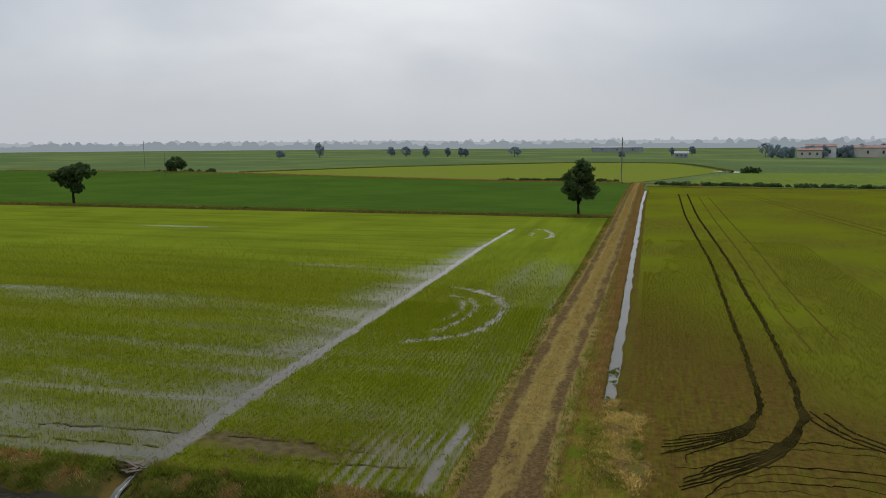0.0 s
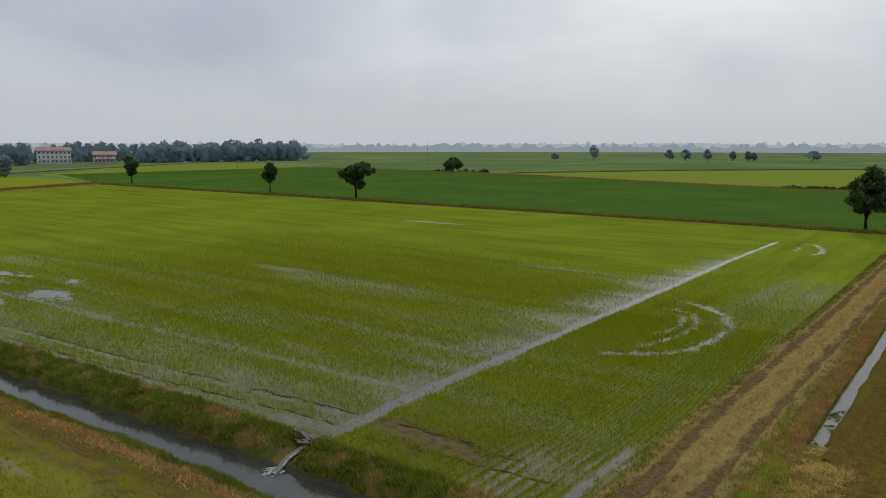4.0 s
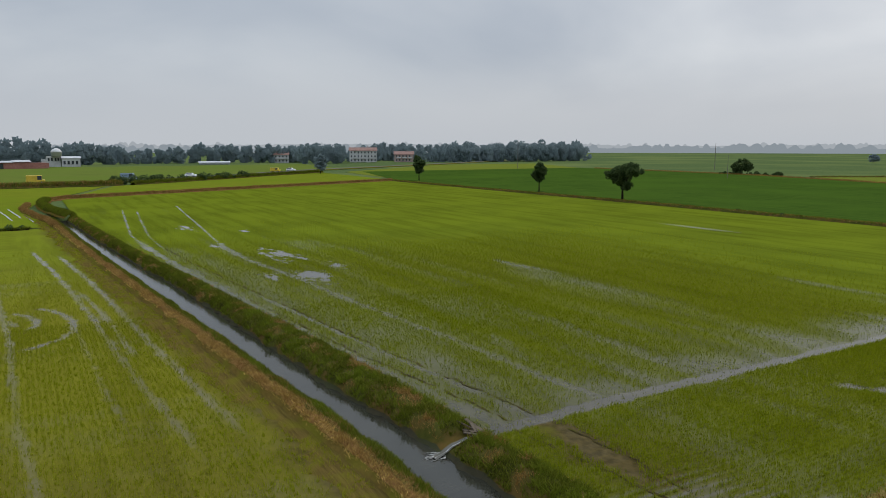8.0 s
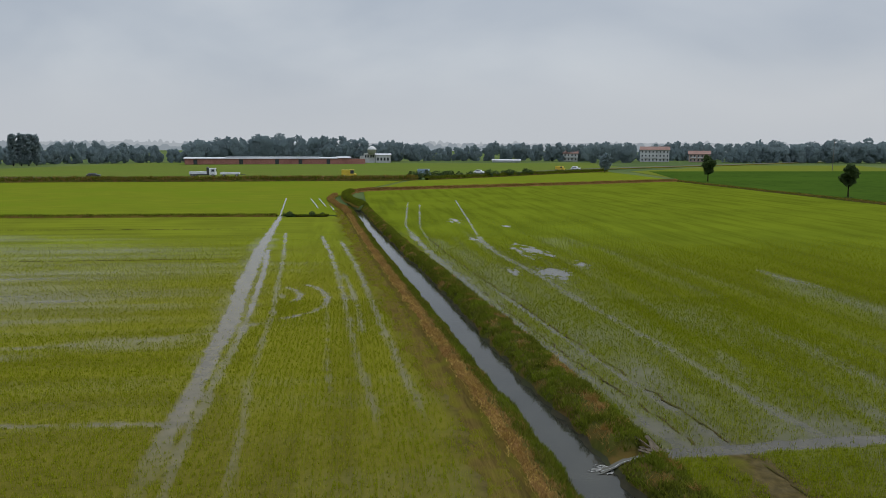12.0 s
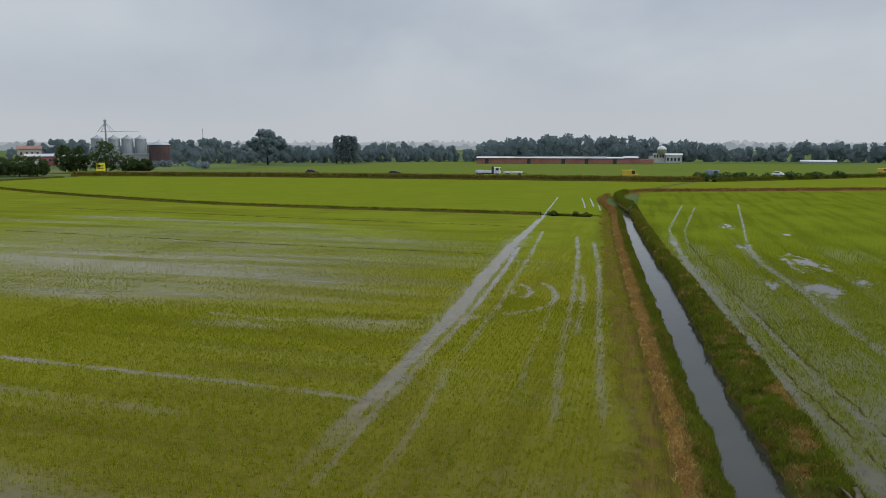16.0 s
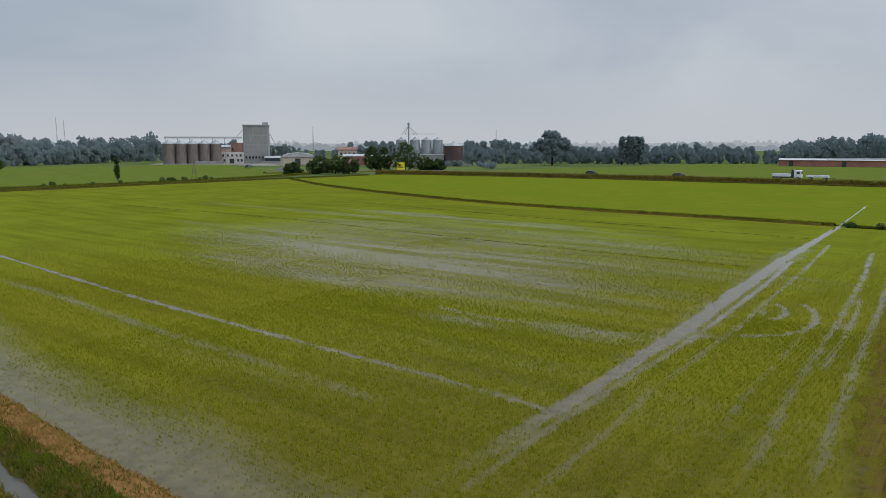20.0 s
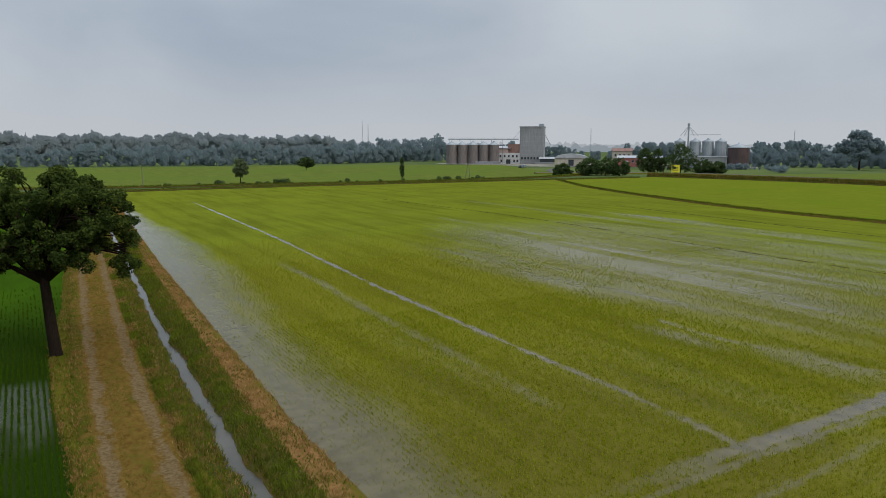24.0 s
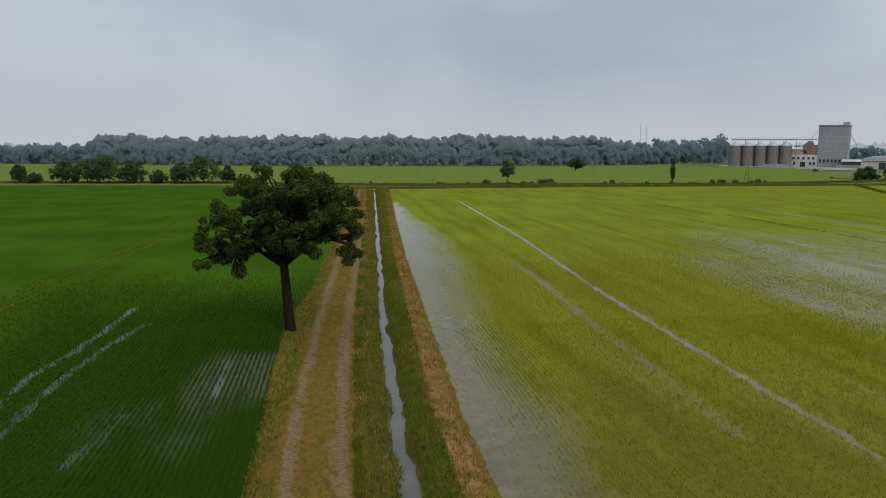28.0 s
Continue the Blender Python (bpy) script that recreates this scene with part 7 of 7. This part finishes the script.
# farmstead far to the north-east
for x, y, w, h, wm, rm, lab in ((108, 570, 8, 5.5, M_CREAM, M_ROOF, "cream farmhouse with a low brown roof"), (118, 585, 10, 8, M_WHITE, M_ROOF, "white farm building with a broad roof"), (150, 590, 16, 7, M_CREAM, M_ROOF, "long farm barn with a brown roof"), (185, 596, 15, 6, M_WHITE, M_ROOF, "white barn wall under a brown roof"), (22, 586, 5, 3.2, M_CONC, M_CONC, "small pale shed in the fields"), (-40, 900, 30, 5.5, M_CONC, M_CONC, "long pale warehouse far off in the haze")):
    f = thing("farm_building", x, y, 0, face(x, y), lab, "farm building", "far farm")
    part("wall", boxed(-w, w, 0, 10, 0, h), wm, f)
    part("roof", gable(bmesh.new(), -w, w, 0, 10, h, 1.6), rm, f)
    windows(f, [-w * 0.6, 0, w * 0.6], h * 0.4, h * 0.7, 0.0, 1.2)


# poles and masts
def pole(x, y, h, label, r=0.12, arm=True):
    p = thing("utility_pole", x, y, 0, 0, label, "pole", "poles")
    part("shaft", tube(bmesh.new(), [(0, 0, -0.3), (0, 0, h * 0.5), (0, 0, h)], [r * 1.3, r * 1.1, r * 0.8], 8), M_TIMBER, p)
    if arm:
        part("crossarm", boxed(-0.5, 0.5, -0.05, 0.05, h - 0.9, h - 0.8), M_TIMBER, p)
        for x0 in (-0.45, 0, 0.45):
            part("insulator", tube(bmesh.new(), [(x0, 0, h - 0.8), (x0, 0, h - 0.6)], [0.06, 0.04], 6), M_ZINC, p)
    return p


pole(-9.0, 238, 13.6, "tall grey timber pole beside the farm lane", 0.17)
pole(-30.5, -214.5, 8.5, "thin timber pole in the far meadow", 0.08, False)
pole(-180, 240, 9, "thin pole far in the fields", 0.08, False)
pole(-330, 250, 16, "thin mast in front of the woods", 0.12, False)
pole(-260, 330, 14, "thin mast in front of the woods", 0.12, False)
ap = thing("trestle_pole", -140.5, -205, 0, face(-140, -205), "two-legged timber pole in the meadow", "pole")
part("leg", tube(bmesh.new(), [(-1.1, 0, 0), (0, 0, 6.5)], [0.11, 0.08], 8), M_TIMBER, ap)
part("leg", tube(bmesh.new(), [(0.6, 0, 0), (0.1, 0, 7.5)], [0.11, 0.08], 8), M_TIMBER, ap)
part("brace", boxed(-0.6, 0.5, -0.04, 0.04, 2.8, 2.95), M_TIMBER, ap)
for x, y, h in ((-411, -911, 46), (-605, -663, 34), (-744, -486, 30), (-384, -832, 40), (-6.4, -888, 26), (176, -915, 24)):
    m_ = thing("radio_mast", x, y, 0, 0, "thin lattice radio mast in the haze", "mast", "masts")
    for dx, dy in ((-0.9, -0.5), (0.9, -0.5), (0, 0.9)):
        part("leg", tube(bmesh.new(), [(dx, dy, 0), (dx * 0.2, dy * 0.2, h)], [0.16, 0.10], 5), M_ZINC, m_)
    for k in range(7):
        z = h * (k + 0.5) / 7
        s = 1 - 0.8 * z / h
        part("brace", boxed(-0.9 * s, 0.9 * s, -0.55 * s, -0.40 * s, z, z + 0.25), M_ZINC, m_)


# vehicles on the road
def wheel(parent, x, y, r, w):
    q = part("wheel", tube(bmesh.new(), [(x, y - w / 2, r), (x, y + w / 2, r)], [r, r], 14), M_TYRE, parent)
    part("rim", tube(bmesh.new(), [(x, y - w / 2 - 0.02, r), (x, y + w / 2 + 0.02, r)], [r * 0.55, r * 0.55], 10), M_ZINC, q)


Z_ROAD = 0.46
tr = thing("truck", -257.0, -41.5, Z_ROAD, -90 + 1.0, "white flatbed lorry with a loading crane", "truck")
part("cab", boxed(-4.6, -2.4, -1.2, 1.2, 0.7, 3.1, bevel=0.15), M_CAB, tr)
part("windscreen", boxed(-4.64, -4.5, -1.0, 1.0, 1.9, 2.8), M_PANE, tr)
for s in (-1, 1):
    part("side_window", boxed(-4.2, -3.2, s * 1.21 - 0.02, s * 1.21 + 0.02, 1.9, 2.7), M_PANE, tr)
part("crane", boxed(-2.2, -1.5, -1.0, 1.0, 0.9, 3.4, bevel=0.1), M_CAR, tr)
part("bed", boxed(-1.3, 4.4, -1.2, 1.2, 1.0, 1.25), M_CAB, tr)
part("sideboard", boxed(-1.3, 4.4, -1.24, -1.18, 1.25, 1.95), M_CAB, tr)
part("sideboard", boxed(-1.3, 4.4, 1.18, 1.24, 1.25, 1.95), M_CAB, tr)
part("chassis", boxed(-4.4, 4.3, -0.5, 0.5, 0.55, 0.98), M_CAR, tr)
for x in (-3.6, 2.2, 3.4):
    for y in (-1.05, 1.05):
        wheel(tr, x, y, 0.5, 0.3)
tl_ = thing("trailer", -257.0, -32.0, Z_ROAD, -90 + 1.0, "white flatbed trailer behind the lorry", "trailer")
part("bed", boxed(-3.2, 3.4, -1.2, 1.2, 0.95, 1.15), M_CAB, tl_)
part("sideboard", boxed(-3.2, 3.4, -1.24, -1.18, 1.15, 1.6), M_CAB, tl_)
part("sideboard", boxed(-3.2, 3.4, 1.18, 1.24, 1.15, 1.6), M_CAB, tl_)
part("drawbar", boxed(-5.2, -3.2, -0.1, 0.1, 0.7, 0.85), M_CAR, tl_)
for x in (-2.2, 2.2):
    for y in (-1.05, 1.05):
        wheel(tl_, x, y, 0.48, 0.3)


def car(name, x, y, turn, paint, label, length=4.3, tall=1.5, van=False):
    c = thing(name, x, y, Z_ROAD, turn, label, "van" if van else "car", "cars on the road")
    h = length / 2
    part("body", boxed(-h, h, -0.85, 0.85, 0.3, 0.95 if not van else 1.1, bevel=0.14), paint, c)
    part("cabin", boxed(-h * 0.45 if not van else -h * 0.7, h * 0.75 if not van else h * 0.97, -0.75, 0.75, 0.9, tall, bevel=0.2), paint, c)
    for s in (-1, 1):
        part("side_window", boxed(-h * 0.35 if not van else -h * 0.65, h * 0.6 if not van else -h * 0.2, s * 0.76 - 0.02, s * 0.76 + 0.02, 1.0, tall - 0.15), M_PANE, c)
    for a in (-0.62, 0.62):
        for b in (-0.75, 0.75):
            wheel(c, a * h, b, 0.32, 0.2)
    return c


car("van", -257.8, 9.5, -90, M_YEL, "boxy yellow delivery van", 5.4, 2.5, True)
car("van", -268, 38, -120, M_BLUE, "blue-grey panel van at the road bend", 5.4, 2.4, True)
car("car", -257, -113, -90, M_CAR, "dark hatchback car on the road")
car("car", -257, -78, -90, M_CAR, "low dark car on the road", 4.4, 1.35)
car("car", -284, 62, -125, M_CAB, "white car on the road bend")
car("car", -330, 117, -135, M_CAB, "white car far along the road")
car("van", -322, 107, -135, M_YEL, "small yellow van far along the road", 4.6, 1.9, True)
car("car", -228, -292, 40, M_CAR, "dark car parked by the grain store")
car("car", -236, -300, 40, M_BLUE, "grey car parked by the grain store")

# ---- the outlet from the flooded field into the canal ----
ol = thing("field_outlet", -18.35, 21.45, 0.0, 0, "small broken sluice of wet boards and tiles in the bank", "sluice")
for k, (x, y, z, a, l) in enumerate(((-0.35, -0.1, 0.28, 20, 0.8), (-0.1, 0.15, 0.20, -15, 0.7), (0.3, -0.25, 0.16, 60, 0.6), (-0.5, 0.3, 0.22, 5, 0.9), (0.42, 0.25, 0.25, 100, 0.6))):
    b = boxed(-l / 2, l / 2, -0.08, 0.08, -0.02, 0.02)
    bmesh.ops.rotate(b, verts=b.verts, cent=(0, 0, 0), matrix=Euler((0.25 * (k - 2), 0.15, radians(a))).to_matrix())
    bmesh.ops.translate(b, verts=b.verts, vec=(x, y, z))
    part("board", b, M_SLUICE, ol)
for k, (x, y) in enumerate(((-0.15, -0.2), (0.12, -0.05), (0.0, 0.3))):
    part("brick", boxed(x - 0.16, x + 0.16, y - 0.11, y + 0.11, 0.10 + 0.03 * k, 0.15 + 0.03 * k, bevel=0.01), M_SLUICE, ol)
n_f = Nodes("broken_water")
streak = n_f.noise(12.0, 5.0, (1.6, 0.7, 1), 0.7)
n_f.bump(streak, 0.4, 0.02)
M_BROKEN = n_f.done(n_f.ramp(streak, (0.045, 0.045, 0.036), (0.40, 0.40, 0.38), 0.44, 0.70), 0.6, 0.3)
spill = loft([np.column_stack([np.linspace(-18.15, -17.82, 14) + o * (0.8 + 1.1 * np.linspace(0, 1, 14)), np.linspace(21.9, 19.3, 14), np.interp(np.linspace(0, 1, 14), [0, 0.4, 0.68, 0.84, 1], [0.06, 0.0, -0.13, -0.33, -0.40])]) for o in (-0.10, -0.05, 0.01, 0.05, 0.10)], 0.06, 0.03, 4.0)
lofted("spilling_water", spill, [M_BROKEN, M_DITCH], "thin water spilling white through the bank", "water", index=[1, 1, 0, 1])
su = np.linspace(0, 1, 22)
r = np.random.RandomState(77)
for k in range(11):
    turn, far, wide = -0.75 + 0.15 * k + r.uniform(-0.06, 0.06), r.uniform(0.55, 1.35) * (1.0 - 0.04 * abs(k - 5)), r.uniform(0.05, 0.10)
    mid = np.column_stack([-17.86 + far * su * math.sin(turn - 0.1) + 0.05 * np.sin(9 * su + k), 19.95 - far * su * math.cos(turn), -0.375 - 0.035 * su])
    side = np.column_stack([wide * np.sin(np.pi * np.clip(0.12 + 0.88 * su, 0, 1)) * (1 + 0.4 * np.sin(14 * su + 2 * k)), 0 * su, 0 * su])
    lofted("foam", loft([mid - side, mid + [0, 0, 0.012], mid + side], 0.04, 0.012, 6.0), [M_BROKEN], "white broken water where the outlet falls into the canal", "foam")
